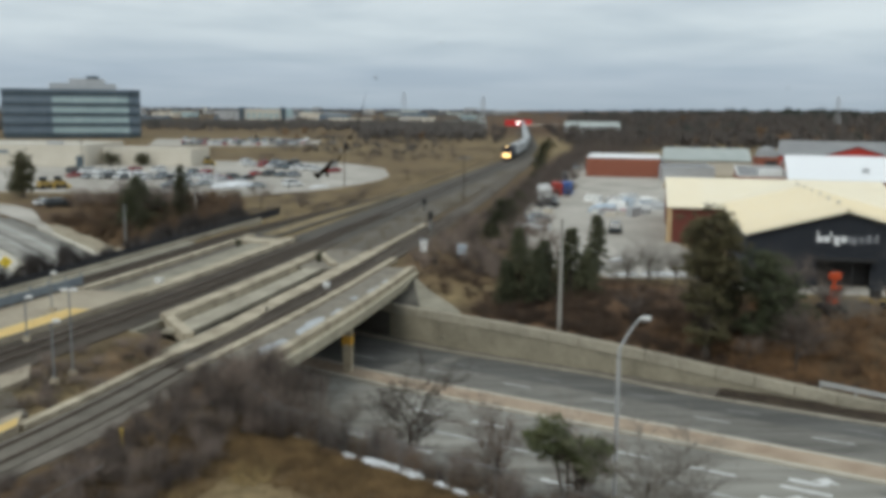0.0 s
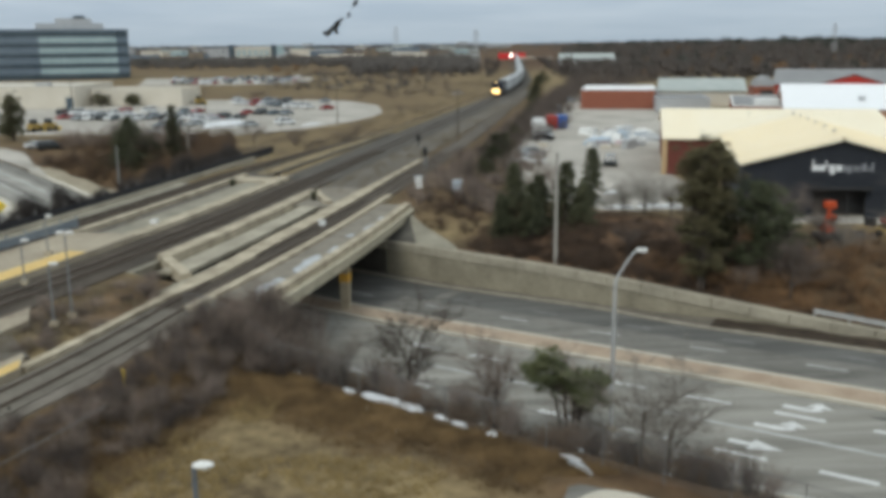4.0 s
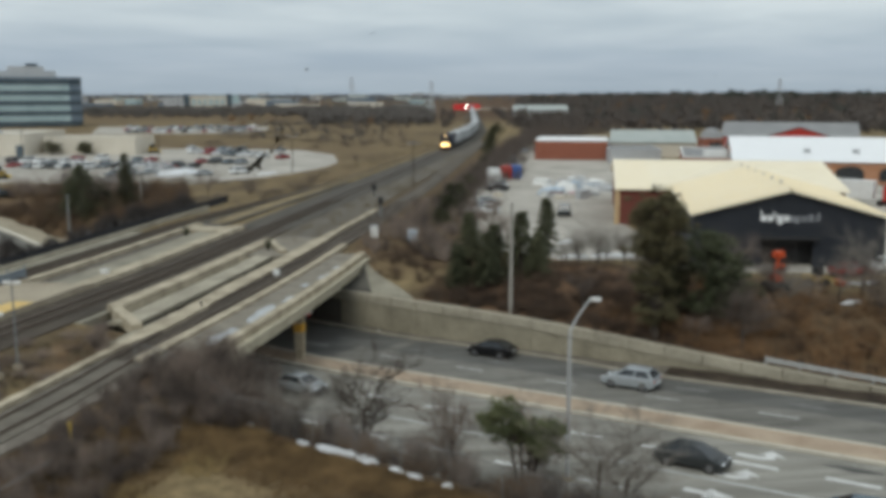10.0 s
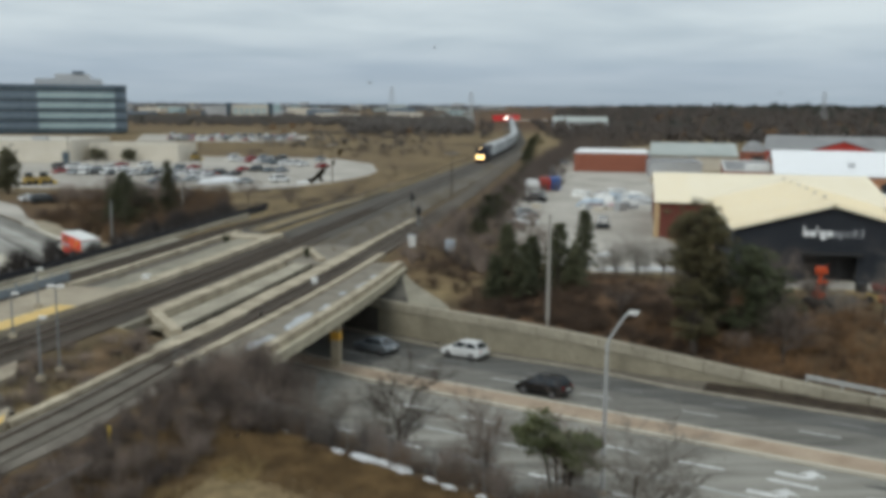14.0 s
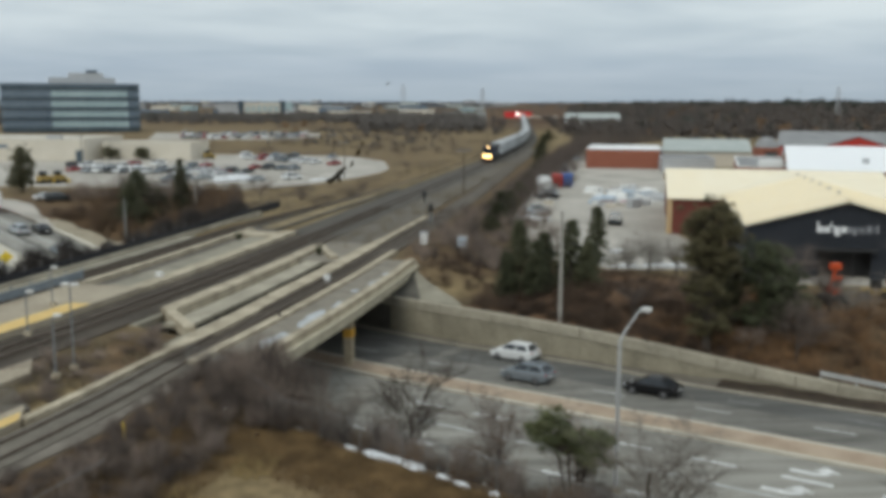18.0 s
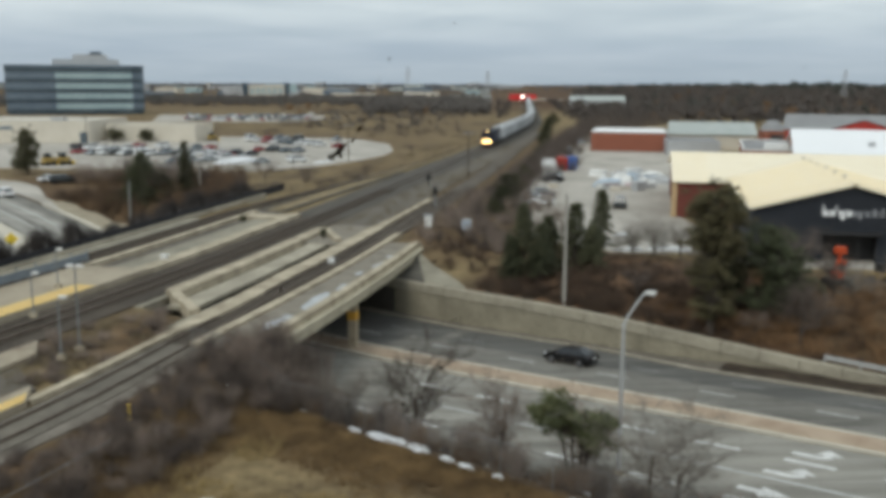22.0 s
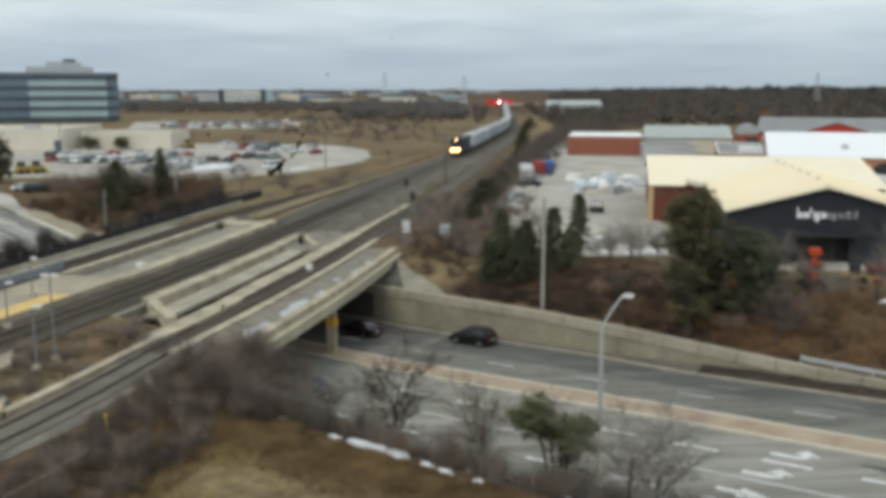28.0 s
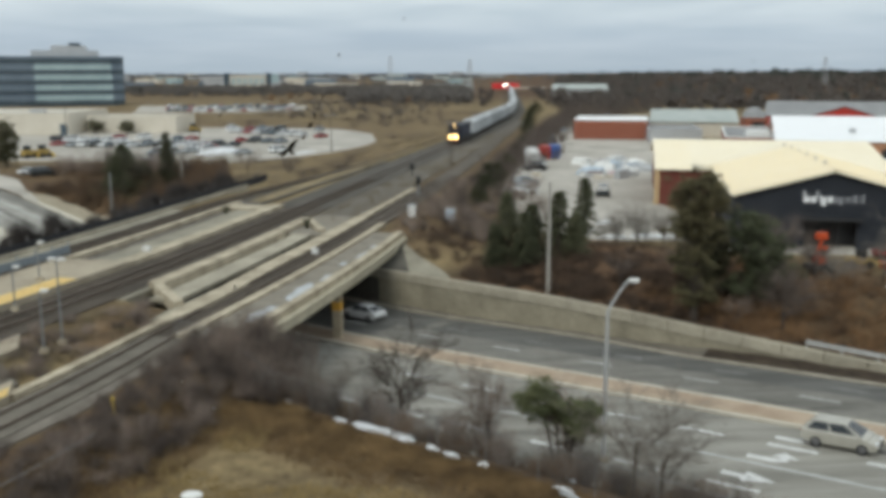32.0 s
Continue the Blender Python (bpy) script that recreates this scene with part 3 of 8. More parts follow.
def build_tracks():
    bed = thing("ballast_bed", label="dark grey crushed stone railway ballast", category="ballast", kind="structure")
    part("ballast", rail_strip(B(), 20, 118, -14.7, -9.2, RAIL_Z - 0.1, 0.6, step=8), M_BED, bed)
    part("ballast", rail_strip(B(), 118, 1000, -16.6, -9.0, RAIL_Z - 0.1, 0.6, step=8), M_BALLAST, bed)
    part("ballast", rail_strip(B(), 20, 180, -28.0, -22.0, RAIL_Z - 0.12, 0.6, -21.5, -17.0), M_BALLAST, bed)
    ys = [20 + 4 * i for i in range(22)]
    for run, m_, lab in ((ys[:11], M_BALLAST_P, "pale dusty grey ballast"), (ys[10:], M_BED, "")):
        z = RAIL_Z - (0.045 if lab else 0.08)
        strip(bm := B(), [rail(y, off_t1(y) - 1.45, z) for y in run], [rail(y, off_t1(y) + 1.6, z) for y in run], 0.6)
        part("ballast", bm, m_, bed, lab)
    strip(bm := B(), [rail(y, off_t1(y) + 1.62, RAIL_Z - 0.11) for y in ys[:12]], [rail(y, off_t1(y) + 2.5 + 0.25 * math.sin(y * 0.7), RAIL_Z - 0.16) for y in ys[:12]], 0.4)
    part("ballast", bm, M_SHOULDER, bed, "pale grey gravel shoulder")
    ys = [104 + 4 * i for i in range(57)]
    strip(bm := B(), [rail(y, off_t1(y) - 1.45, RAIL_Z - 0.08) for y in ys], [rail(y, off_t1(y) + 1.6, RAIL_Z - 0.08) for y in ys], 0.6)
    part("ballast", bm, M_BALLAST_L, bed)
    part("ballast", rail_strip(B(), 112, 340, -9.0, -3.2, RAIL_Z - 0.18, 0.5, -9.0, -6.0), M_BALLAST_L, bed)
    part("grass_strip", rail_strip(B(), 122, 205, -21.6, -19.6, RAIL_Z - 0.1, 0.4, -20.2, -17.4), M_STRAW, bed, "strip of dry straw-coloured grass")
    tie_bm = box(B(), 0, 0, -0.215, 2.6, 0.24, 0.16)
    tie = None
    for label, off, y0, y1 in TRACKS:
        tr = thing("railway_track", label="railway track of rusty steel rails on wooden ties", category="railway track", group="railway tracks", kind="structure")
        ys = list(np.arange(y0, min(y1, 300), 3.0)) + ([y1] if y1 <= 300 else list(np.arange(300, y1 + 1, 20.0)))
        for g0 in (-0.7525, 0.7525):
            strip(bm := B(), [rail(y, off(y) + g0 - 0.045, RAIL_Z + 0.12) for y in ys], [rail(y, off(y) + g0 + 0.045, RAIL_Z + 0.12) for y in ys], 0.16)
            part("rail", bm, M_RAIL, tr)
        y = y0 + 14
        while y < min(y1, 150):
            p, q = rail(y - 0.5, off(y)), rail(y + 0.5, off(y))
            m = pose(p.x, p.y, RAIL_Z, 0, 0, -math.degrees(math.atan2(q.x - p.x, q.y - p.y)))
            if tie is None:
                tie = part("tie", tie_bm, M_TIE, tr)
                tie.matrix_basis = m
            else:
                shared("tie", tie.data, tr, m)
            y += 0.62


build_tracks()


# ---------------------------------------------------------------- bridge
def cross(y_off, n):
    """The y at which the line at that offset crosses the road-frame line n."""
    y = 80.0
    for _ in range(40):
        p = rail(y, y_off)
        y += (n - (p.x * NX + p.y * NY)) / 0.9
    return y


def build_bridge():
    br = thing("railway_bridge", label="long concrete railway bridge with pale parapets, beams and open gaps between the decks", category="bridge", kind="structure")
    n0, n1 = N_NEAR - 1.2, N_WALL + 7.4

    def span(a, b, ztop, depth, mat_, name, label="", ext=0.0, ys=None):
        ya, yb = (cross((a + b) / 2, n0) - ext, cross((a + b) / 2, n1) + ext) if ys is None else ys
        return part(name, rail_strip(B(), ya, yb, a, b, ztop, depth), mat_, br, label)

    def taper(name, a, b, ztop, depth, mat_):
        """An edge piece that draws in a little towards the far end."""
        ya, yb = cross(5.6, n0) - 1, 99.5
        return part(name, rail_strip(B(), ya, yb, a, b, ztop, depth, a - 0.6, b - 0.6), mat_, br)

    # near deck: slab, outer girder with its ledge and parapet
    span(-3.4, 4.9, RAIL_Z - 0.16, 0.7, M_CONC_D, "deck")
    span(1.3, 5.0, RAIL_Z + 0.0, 0.18, M_GRIT, "walkway", ext=0)
    part("kerb_beam", strip(B(), along(60, 106, 1.1, 0.75, RAIL_Z + 0.2), along(60, 106, 1.9, 1.5, RAIL_Z + 0.2), 0.5), M_CONC, br)
    taper("parapet", 5.05, 5.75, RAIL_Z + 0.42, 0.7, M_CONC)
    taper("ledge", 5.75, 6.15, RAIL_Z - 0.15, 0.28, M_FASCIA)
    taper("girder", 5.45, 5.9, RAIL_Z - 0.43, 0.72, M_FASCIA)
    ky = [48 + 2.0 * i for i in range(46)]
    k1 = [-0.95 - 0.75 * sm(48, 66, y) - 0.72 * sm(66, 84, y) for y in ky]
    part("kerb_beam", strip(B(), [rail(y, o - 0.5 * sm(60, 68, y) + 0.45 * sm(104, 120, y) - 0.3, RAIL_Z + 0.16) for y, o in zip(ky, k1)], [rail(y, o + 0.3 + 0.5 * sm(60, 68, y) - 0.4 * sm(104, 120, y), RAIL_Z + 0.16) for y, o in zip(ky, k1)], 0.9), M_CONC, br)
    # open gap between the decks, framed by beams
    part("fill", rail_strip(B(), 99, 112, -8.6, -3.4, RAIL_Z - 0.12, 0.9), M_GRIT, br, "pale gritty fill behind the open gap")
    part("beam", strip(B(), along(73, 108, -9.1, -9.1, RAIL_Z + 0.25), along(73, 108, -7.7, -7.7, RAIL_Z + 0.25), 0.9), M_CONC, br)
    part("beam", strip(B(), along(69.5, 101.5, -6.7, -6.9, RAIL_Z - 0.15), along(69.5, 101.5, -4.5, -5.0, RAIL_Z - 0.15), 0.3), M_CONC_G, br)
    part("gutter", strip(B(), along(70.5, 100, -7.7, -7.7, RAIL_Z - 0.55), along(70.5, 100, -6.75, -6.95, RAIL_Z - 0.55), 0.2), M_CONC_D, br)
    # end beams of the gap
    for p, q in ((rail(73, -8.4), rail(67.8, -3.4)), (rail(107.5, -8.2), rail(100.5, -4.2))):
        d = (q - p); L_ = d.length
        m = Matrix.Translation((p + q) / 2) @ pose(0, 0, 0, 0, 0, math.degrees(math.atan2(d.y, d.x)))
        part("end_beam", box(B(), 0, 0, -0.7, L_, 0.8, 0.93, m), M_CONC, br)
    # main deck and far decks
    span(-15.0, -8.6, RAIL_Z - 0.2, 0.9, M_CONC_D, "deck")
    span(-28.6, -21.4, RAIL_Z - 0.2, 0.9, M_CONC_D, "deck")
    part("beam", rail_strip(B(), 72, 117, -16.2, -14.75, RAIL_Z + 0.35, 1.0), M_CONC, br)
    part("beam", rail_strip(B(), 80, 119, -22.0, -21.2, RAIL_Z + 0.35, 1.0), M_CONC, br)
    part("walkway", rail_strip(B(), 79, 113, -19.2, -16.2, RAIL_Z + 0.12, 0.5), M_CONC_D, br)
    part("gutter", rail_strip(B(), 79, 113, -21.2, -19.2, RAIL_Z - 0.1, 0.4), M_BALLAST_L, br)
    part("end_beam", rail_strip(B(), 113, 116.5, -21.2, -16.2, RAIL_Z + 0.3, 0.8), M_CONC, br)
    # deep girders, added to block light under the decks, and a pier wall between the carriageways
    # their dark colour carries the under-deck shade
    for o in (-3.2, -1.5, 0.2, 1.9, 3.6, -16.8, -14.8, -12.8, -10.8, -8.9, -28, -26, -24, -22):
        span(o, o + 0.6, RAIL_Z - 0.85, 0.75, M_DECKSHADE, "girder", "bridge girder coloured dark for the shade below a deck")
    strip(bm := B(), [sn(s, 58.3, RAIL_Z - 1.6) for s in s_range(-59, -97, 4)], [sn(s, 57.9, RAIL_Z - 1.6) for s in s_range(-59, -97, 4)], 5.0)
    part("pier_wall", bm, M_DECKSHADE, br, "pier wall coloured dark for the shade below a bridge")
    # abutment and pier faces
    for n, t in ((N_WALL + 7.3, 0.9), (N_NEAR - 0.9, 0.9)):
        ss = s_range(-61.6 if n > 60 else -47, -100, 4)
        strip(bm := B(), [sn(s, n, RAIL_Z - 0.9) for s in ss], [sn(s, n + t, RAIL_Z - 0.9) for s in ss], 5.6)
        # abutment faces are darkened for the same shade
        part("abutment", bm, M_DECKSHADE, br)
    for k in range(6):
        s = -53.5 - k * 8
        p = sn(s, 58.1, z_road(s))
        bm = box(B(), 0, 0, 0, 0.75, 0.75, RAIL_Z - 0.9 - p.z, pose(p.x, p.y, p.z, 0, 0, -12), bevel=0.06)
        col = part("column", bm, M_CONC, br)
        part("yellow_band", box(B(), 0, 0, 0, 0.79, 0.79, 0.75, pose(p.x, p.y, p.z + 2.5, 0, 0, -12)), M_AMBER, col, "faded yellow warning band")
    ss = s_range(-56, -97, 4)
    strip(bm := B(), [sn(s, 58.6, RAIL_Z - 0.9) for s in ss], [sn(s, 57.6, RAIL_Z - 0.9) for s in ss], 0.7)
    # underside shade painted into the cap beam's colour
    part("cap_beam", bm, M_DECKSHADE, br)
    # concrete slope paving from the wall's coping up to the bridge seat, with a curved edge
    bm = B()
    edge = [(-50.6, 70.45), (-52.4, 71.5), (-54.4, 72.5), (-56.3, 73.4), (-58.0, 74.4), (-59.8, 75.6), (-61.4, 77.0), (-62.0, 77.3)]
    def foot(s_):
        return -50.6 + (s_ + 50.6) * 0.41

    strip(bm, [sn(s_, n_, wall_top(s_) + 0.1 + (n_ - 70.2) * 0.255) for s_, n_ in edge], [sn(foot(s_), 70.25, wall_top(s_) + 0.06) for s_, n_ in edge], 0.6)
    bmesh.ops.recalc_face_normals(bm, faces=bm.faces)
    # western part: the decks' shade is put into the paving's colour
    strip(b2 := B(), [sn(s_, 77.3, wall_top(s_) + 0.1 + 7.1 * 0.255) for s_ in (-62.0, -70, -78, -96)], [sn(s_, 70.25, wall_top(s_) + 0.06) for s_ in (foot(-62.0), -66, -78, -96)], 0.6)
    part("slope_paving", b2, M_DECKSHADE, br, "slope paving coloured dark for the shade under the decks")
    part("slope_paving", bm, M_CONC_D, br, "grey weather-stained concrete slope paving")


M_GRIT = mat("pale_grit", (0.17, 0.15, 0.12), (0.30, 0.27, 0.22), 0.5, 0.95, bump=0.4)
build_bridge()


# ---------------------------------------------------------------- building materials
M_CREAM = mat("cream_metal_roof", (0.95, 0.86, 0.67), (0.90, 0.80, 0.60), 0.4, 0.6)
M_NAVY = mat("charcoal_cladding", (0.022, 0.026, 0.034), (0.034, 0.038, 0.047), 0.6, 0.75)
M_MAROON = mat("maroon_cladding", (0.15, 0.045, 0.035), (0.20, 0.065, 0.05), 0.5, 0.85)
M_BRICK = mat("red_brick", (0.24, 0.085, 0.055), (0.34, 0.13, 0.085), 0.6, 0.9)
M_BRICK_O = mat("orange_brick", (0.42, 0.20, 0.11), (0.52, 0.28, 0.17), 0.6, 0.9)
M_ROOF_W = mat("white_metal_roof", (0.93, 0.94, 0.95), (0.88, 0.89, 0.90), 0.3, 0.5)
M_ROOF_G = mat("grey_green_roof", (0.36, 0.40, 0.38), (0.48, 0.51, 0.49), 0.3, 0.8)
M_ROOF_D = mat("grey_gravel_roof", (0.22, 0.225, 0.23), (0.33, 0.33, 0.33), 0.25, 0.9)
M_BEIGE = mat("beige_stucco", (0.60, 0.55, 0.46), (0.70, 0.65, 0.56), 0.2, 0.9)
M_ROOF_B = mat("pale_gravel_roof", (0.50, 0.47, 0.41), (0.60, 0.57, 0.50), 0.15, 0.95)
M_CURTAIN = mat("blue_green_glass", (0.34, 0.45, 0.47), (0.46, 0.58, 0.60), 0.08, 0.25, spec=0.6)
M_CURTAIN_D = mat("dark_blue_glass", (0.045, 0.07, 0.09), (0.08, 0.11, 0.135), 0.08, 0.25, spec=0.6)
M_CURTAIN_M = mat("mid_blue_glass", (0.13, 0.17, 0.22), (0.19, 0.24, 0.29), 0.08, 0.25, spec=0.6)
M_GREYMETAL = mat("grey_metal", (0.40, 0.41, 0.42), (0.50, 0.51, 0.52), 0.5, 0.6)
M_SIGNW = mat("white_sign", (0.85, 0.86, 0.87), (0.78, 0.79, 0.80), 2, 0.5)
M_SIGNG = mat("grey_sign", (0.36, 0.37, 0.39), (0.30, 0.31, 0.33), 2, 0.5)
M_TAN = mat("tan_trim", (0.52, 0.36, 0.20), (0.60, 0.44, 0.26), 1, 0.8)
M_BLUE = mat("blue_paint", (0.05, 0.11, 0.32), (0.07, 0.15, 0.40), 1, 0.55)
M_PALEBLUE = mat("pale_blue_paint", (0.42, 0.50, 0.58), (0.52, 0.59, 0.66), 1, 0.6)
M_PINK = mat("faded_pink_sheet", (0.50, 0.28, 0.30), (0.60, 0.40, 0.42), 1, 0.7)
M_RUBBER = mat("tyre_rubber", (0.02, 0.02, 0.02), (0.035, 0.035, 0.035), 4, 0.9)
M_CHROME = mat("alloy_rim", (0.26, 0.26, 0.27), (0.18, 0.18, 0.19), 4, 0.45, metal=0.6)
M_LAMP_W = mat("headlamp_glass", (0.80, 0.82, 0.84), (0.7, 0.72, 0.74), 4, 0.15)
M_LAMP_R = mat("tail_lamp_red", (0.45, 0.02, 0.02), (0.35, 0.015, 0.015), 4, 0.2, emit=((1, 0.03, 0.02), 0.06))


# ---------------------------------------------------------------- gabled store
def build_store():
    T = pose(41.25, 95.5, LAND, 0, 0, -12)
    st = thing("store_building", T, "dark charcoal gabled store with cream metal roof and white sign", "building")
    hw, ev, rg, d1, d2, d3, wx0, wx1 = 9.65, 5.5, 8.1, 30.0, 46.4, 62.0, -16.75, 13.1
    ew, rw = 5.0, 7.75
    th = 0.3
    # front wall with gable and door opening
    x0, x1, dh = -2.6, 2.6, 2.9
    bm = B()

    def wall_poly(pts, mt, name, y0, y1, lab=""):
        bm = B()
        a = [bm.verts.new((x, y0, z)) for x, z in pts]
        b = [bm.verts.new((x, y1, z)) for x, z in pts]
        bm.faces.new(a); bm.faces.new(b[::-1])
        for i in range(len(a)):
            j = (i + 1) % len(a)
            bm.faces.new((a[j], a[i], b[i], b[j]))
        bmesh.ops.recalc_face_normals(bm, faces=bm.faces)
        return part(name, bm, mt, st, lab)

    fw = wall_poly([(-hw, 0), (x0, 0), (x0, dh), (x1, dh), (x1, 0), (hw, 0), (hw, ev), (0, rg), (-hw, ev)], M_NAVY, "front_wall", 0, th, "charcoal ribbed metal cladding")
    for k in range(53):
        x = -hw + 0.2 + k * 0.365
        zt = ev + (rg - ev) * (1 - abs(x) / hw) - 0.15
        zb = dh + 0.1 if x0 - 0.1 < x < x1 + 0.1 else 0.05
        part("rib", box(B(), x, -0.02, zb, 0.06, 0.05, zt - zb), M_NAVY, fw)
    part("entrance_recess", box(B(), 0, 1.8, 0, x1 - x0 + 0.4, 0.2, dh), M_BLACK, st, "dark recessed glass entrance")
    for x in (x0, -0.9, 0.9, x1):
        part("door_post", box(B(), x, 0.25, 0, 0.15, 0.2, dh), M_BLACK, st)
    part("canopy", box(B(), 0, -0.35, dh, 6.0, 0.9, 0.25), M_BLACK, st)
    # lettered sign reduced to plain strokes
    sg = part("sign", box(B(), -2.75, -0.06, 4.72, 0.16, 0.08, 1.15), M_SIGNW, st, "white sign of raised plain strokes")
    xs = [(-2.95, 4.62, 0.5, 0.62), (-2.35, 4.62, 0.55, 0.62), (-2.0, 5.1, 0.14, 0.65), (-1.72, 4.62, 0.13, 0.75), (-1.35, 4.3, 0.5, 0.94), (-0.72, 4.62, 0.55, 0.65)]
    for x, z, w, h in xs:
        part("stroke", box(B(), x + 0.5, -0.06, z + 0.1, w, 0.08, h, bevel=0.02), M_SIGNW, sg)
    for x, z, w, h in [(-0.15, 4.62, 0.3, 0.6), (0.3, 4.4, 0.32, 0.8), (0.7, 4.62, 0.1, 0.7), (1.0, 4.62, 0.22, 0.6), (1.35, 4.62, 0.1, 0.75), (1.7, 4.62, 0.28, 0.85), (2.1, 4.62, 0.1, 0.7), (2.45, 4.62, 0.2, 0.95)]:
        part("stroke", box(B(), x + 0.5, -0.06, z + 0.1, w, 0.07, h, bevel=0.02), M_SIGNG, sg)
    part("side_wall", box(B(), -hw + th / 2, d1 / 2 + th / 2, 0, th, d1 - th, ev), M_NAVY, st)
    part("side_wall", box(B(), hw - th / 2, d1 / 2 + th / 2, 0, th, d1 - th, ev), M_NAVY, st)
    # cross wing
    part("wing_wall", box(B(), (wx0 - hw) / 2, d1 + th / 2, 0, -hw - wx0, th, ew - 0.1), M_MAROON, st, "maroon clad wall")
    part("wing_wall", box(B(), (wx1 + hw) / 2, d1 + th / 2, 0, wx1 - hw, th, ew - 0.1), M_MAROON, st)
    part("wing_wall", box(B(), (wx0 + wx1) / 2, d3, 0, wx1 - wx0, th, ew - 0.1), M_MAROON, st)
    for x in (wx0 + th / 2, wx1 - th / 2):
        bm = B()
        pts = [(d1, 0), (d3, 0), (d3, ew - 0.1), (d2, rw - 0.15), (d1, ew - 0.1)]
        a = [bm.verts.new((x - th / 2, y, z)) for y, z in pts]
        b = [bm.verts.new((x + th / 2, y, z)) for y, z in pts]
        bm.faces.new(a); bm.faces.new(b[::-1])
        for i in range(5):
            bm.faces.new((a[(i + 1) % 5], a[i], b[i], b[(i + 1) % 5]))
        bmesh.ops.recalc_face_normals(bm, faces=bm.faces)
        part("gable_wall", bm, M_MAROON, st)
    part("corner_trim", box(B(), wx0 - 0.05, d1 - 0.05, 0, 0.7, 0.25, ew - 0.1), M_TAN, st, "tan corner trim")
    # roof slabs
    def slab(name, pts, t=0.22):
        bm = B()
        a = [bm.verts.new(p) for p in pts]
        b = [bm.verts.new((p[0], p[1], p[2] - t)) for p in pts]
        bm.faces.new(a); bm.faces.new(b[::-1])
        for i in range(len(a)):
            j = (i + 1) % len(a)
            bm.faces.new((a[i], b[i], b[j], a[j]))
        bmesh.ops.recalc_face_normals(bm, faces=bm.faces)
        return part(name, bm, M_CREAM, st, "cream standing-seam metal roof")
    o, sl = 0.45, (rg - ev) / hw
    left = slab("roof_slope", [(-hw - o, -o, ev - o * sl + 0.15), (0, -o, rg + 0.15), (0, d2, rw + 0.14), (-hw - o, d1 - 0.2, ev - o * sl + 0.15)])
    right = slab("roof_slope", [(0, -o, rg + 0.15), (hw + o, -o, ev - o * sl + 0.15), (hw + o, d1 - 0.2, ev - o * sl + 0.15), (0, d2, rw + 0.14)])
    s2 = (rw - ew) / (d2 - d1)
    front = slab("roof_slope", [(wx0 - o, d1 - o, ew - o * s2 + 0.1), (wx1 + o, d1 - o, ew - o * s2 + 0.1), (wx1 + o, d2, rw + 0.1), (wx0 - o, d2, rw + 0.1)])
    slab("roof_slope", [(wx0 - o, d2, rw + 0.1), (wx1 + o, d2, rw + 0.1), (wx1 + o, d3 + o, ew - o * s2 + 0.1), (wx0 - o, d3 + o, ew - o * s2 + 0.1)])
    # standing seams on the slopes that show
    for k in range(36):
        y = 0.3 + k * 0.82
        for sgn, par in ((-1, left), (1, right)):
            m = Matrix.Translation((sgn * (hw + o) / 2, y, (ev - o * sl + rg) / 2 + 0.17)) @ Matrix.Rotation(sgn * math.atan(sl), 4, "Y")
            part("seam", box(B(), 0, 0, -0.02, math.hypot(hw + o, rg - ev + o * sl), 0.05, 0.06, m), M_CREAM, par)
    for k in range(10):
        x = wx0 + 0.3 + k * 0.46
        m = Matrix.Translation((x, (d1 - o + d2) / 2, (ew - o * s2 + rw) / 2 + 0.12)) @ Matrix.Rotation(math.atan(s2), 4, "X")
        part("seam", box(B(), 0, 0, -0.02, 0.05, math.hypot(d2 - d1 + o, rw - ew + o * s2), 0.06, m), M_CREAM, front)
    for k in range(6):
        y = 5 + k * 5.6
        zr = rg + (rw - rg) * y / d2
        v = part("ridge_vent", cyl(B(), (0, y, zr + 0.05), (0, y, zr + 0.42), 0.2, seg=12), M_BEIGE, st)
        part("cap", cyl(B(), (0, y, zr + 0.42), (0, y, zr + 0.56), 0.33, 0.1, 12), M_BEIGE, v)
    part("fascia", box(B(), -hw / 2, -o - 0.02, 0, math.hypot(hw + o, rg - ev) + 0.25, 0.06, 0.3,
                       Matrix.Translation((0, 0, (ev + rg) / 2 - 0.22)) @ Matrix.Translation((-hw / 2, 0, 0)) @ Matrix.Rotation(-math.atan(sl), 4, "Y") @ Matrix.Translation((hw / 2, 0, 0))), M_CREAM, st)
    part("fascia", box(B(), hw / 2, -o - 0.02, 0, math.hypot(hw + o, rg - ev) + 0.25, 0.06, 0.3,
                       Matrix.Translation((0, 0, (ev + rg) / 2 - 0.22)) @ Matrix.Translation((hw / 2, 0, 0)) @ Matrix.Rotation(math.atan(sl), 4, "Y") @ Matrix.Translation((-hw / 2, 0, 0))), M_CREAM, st)


build_store()


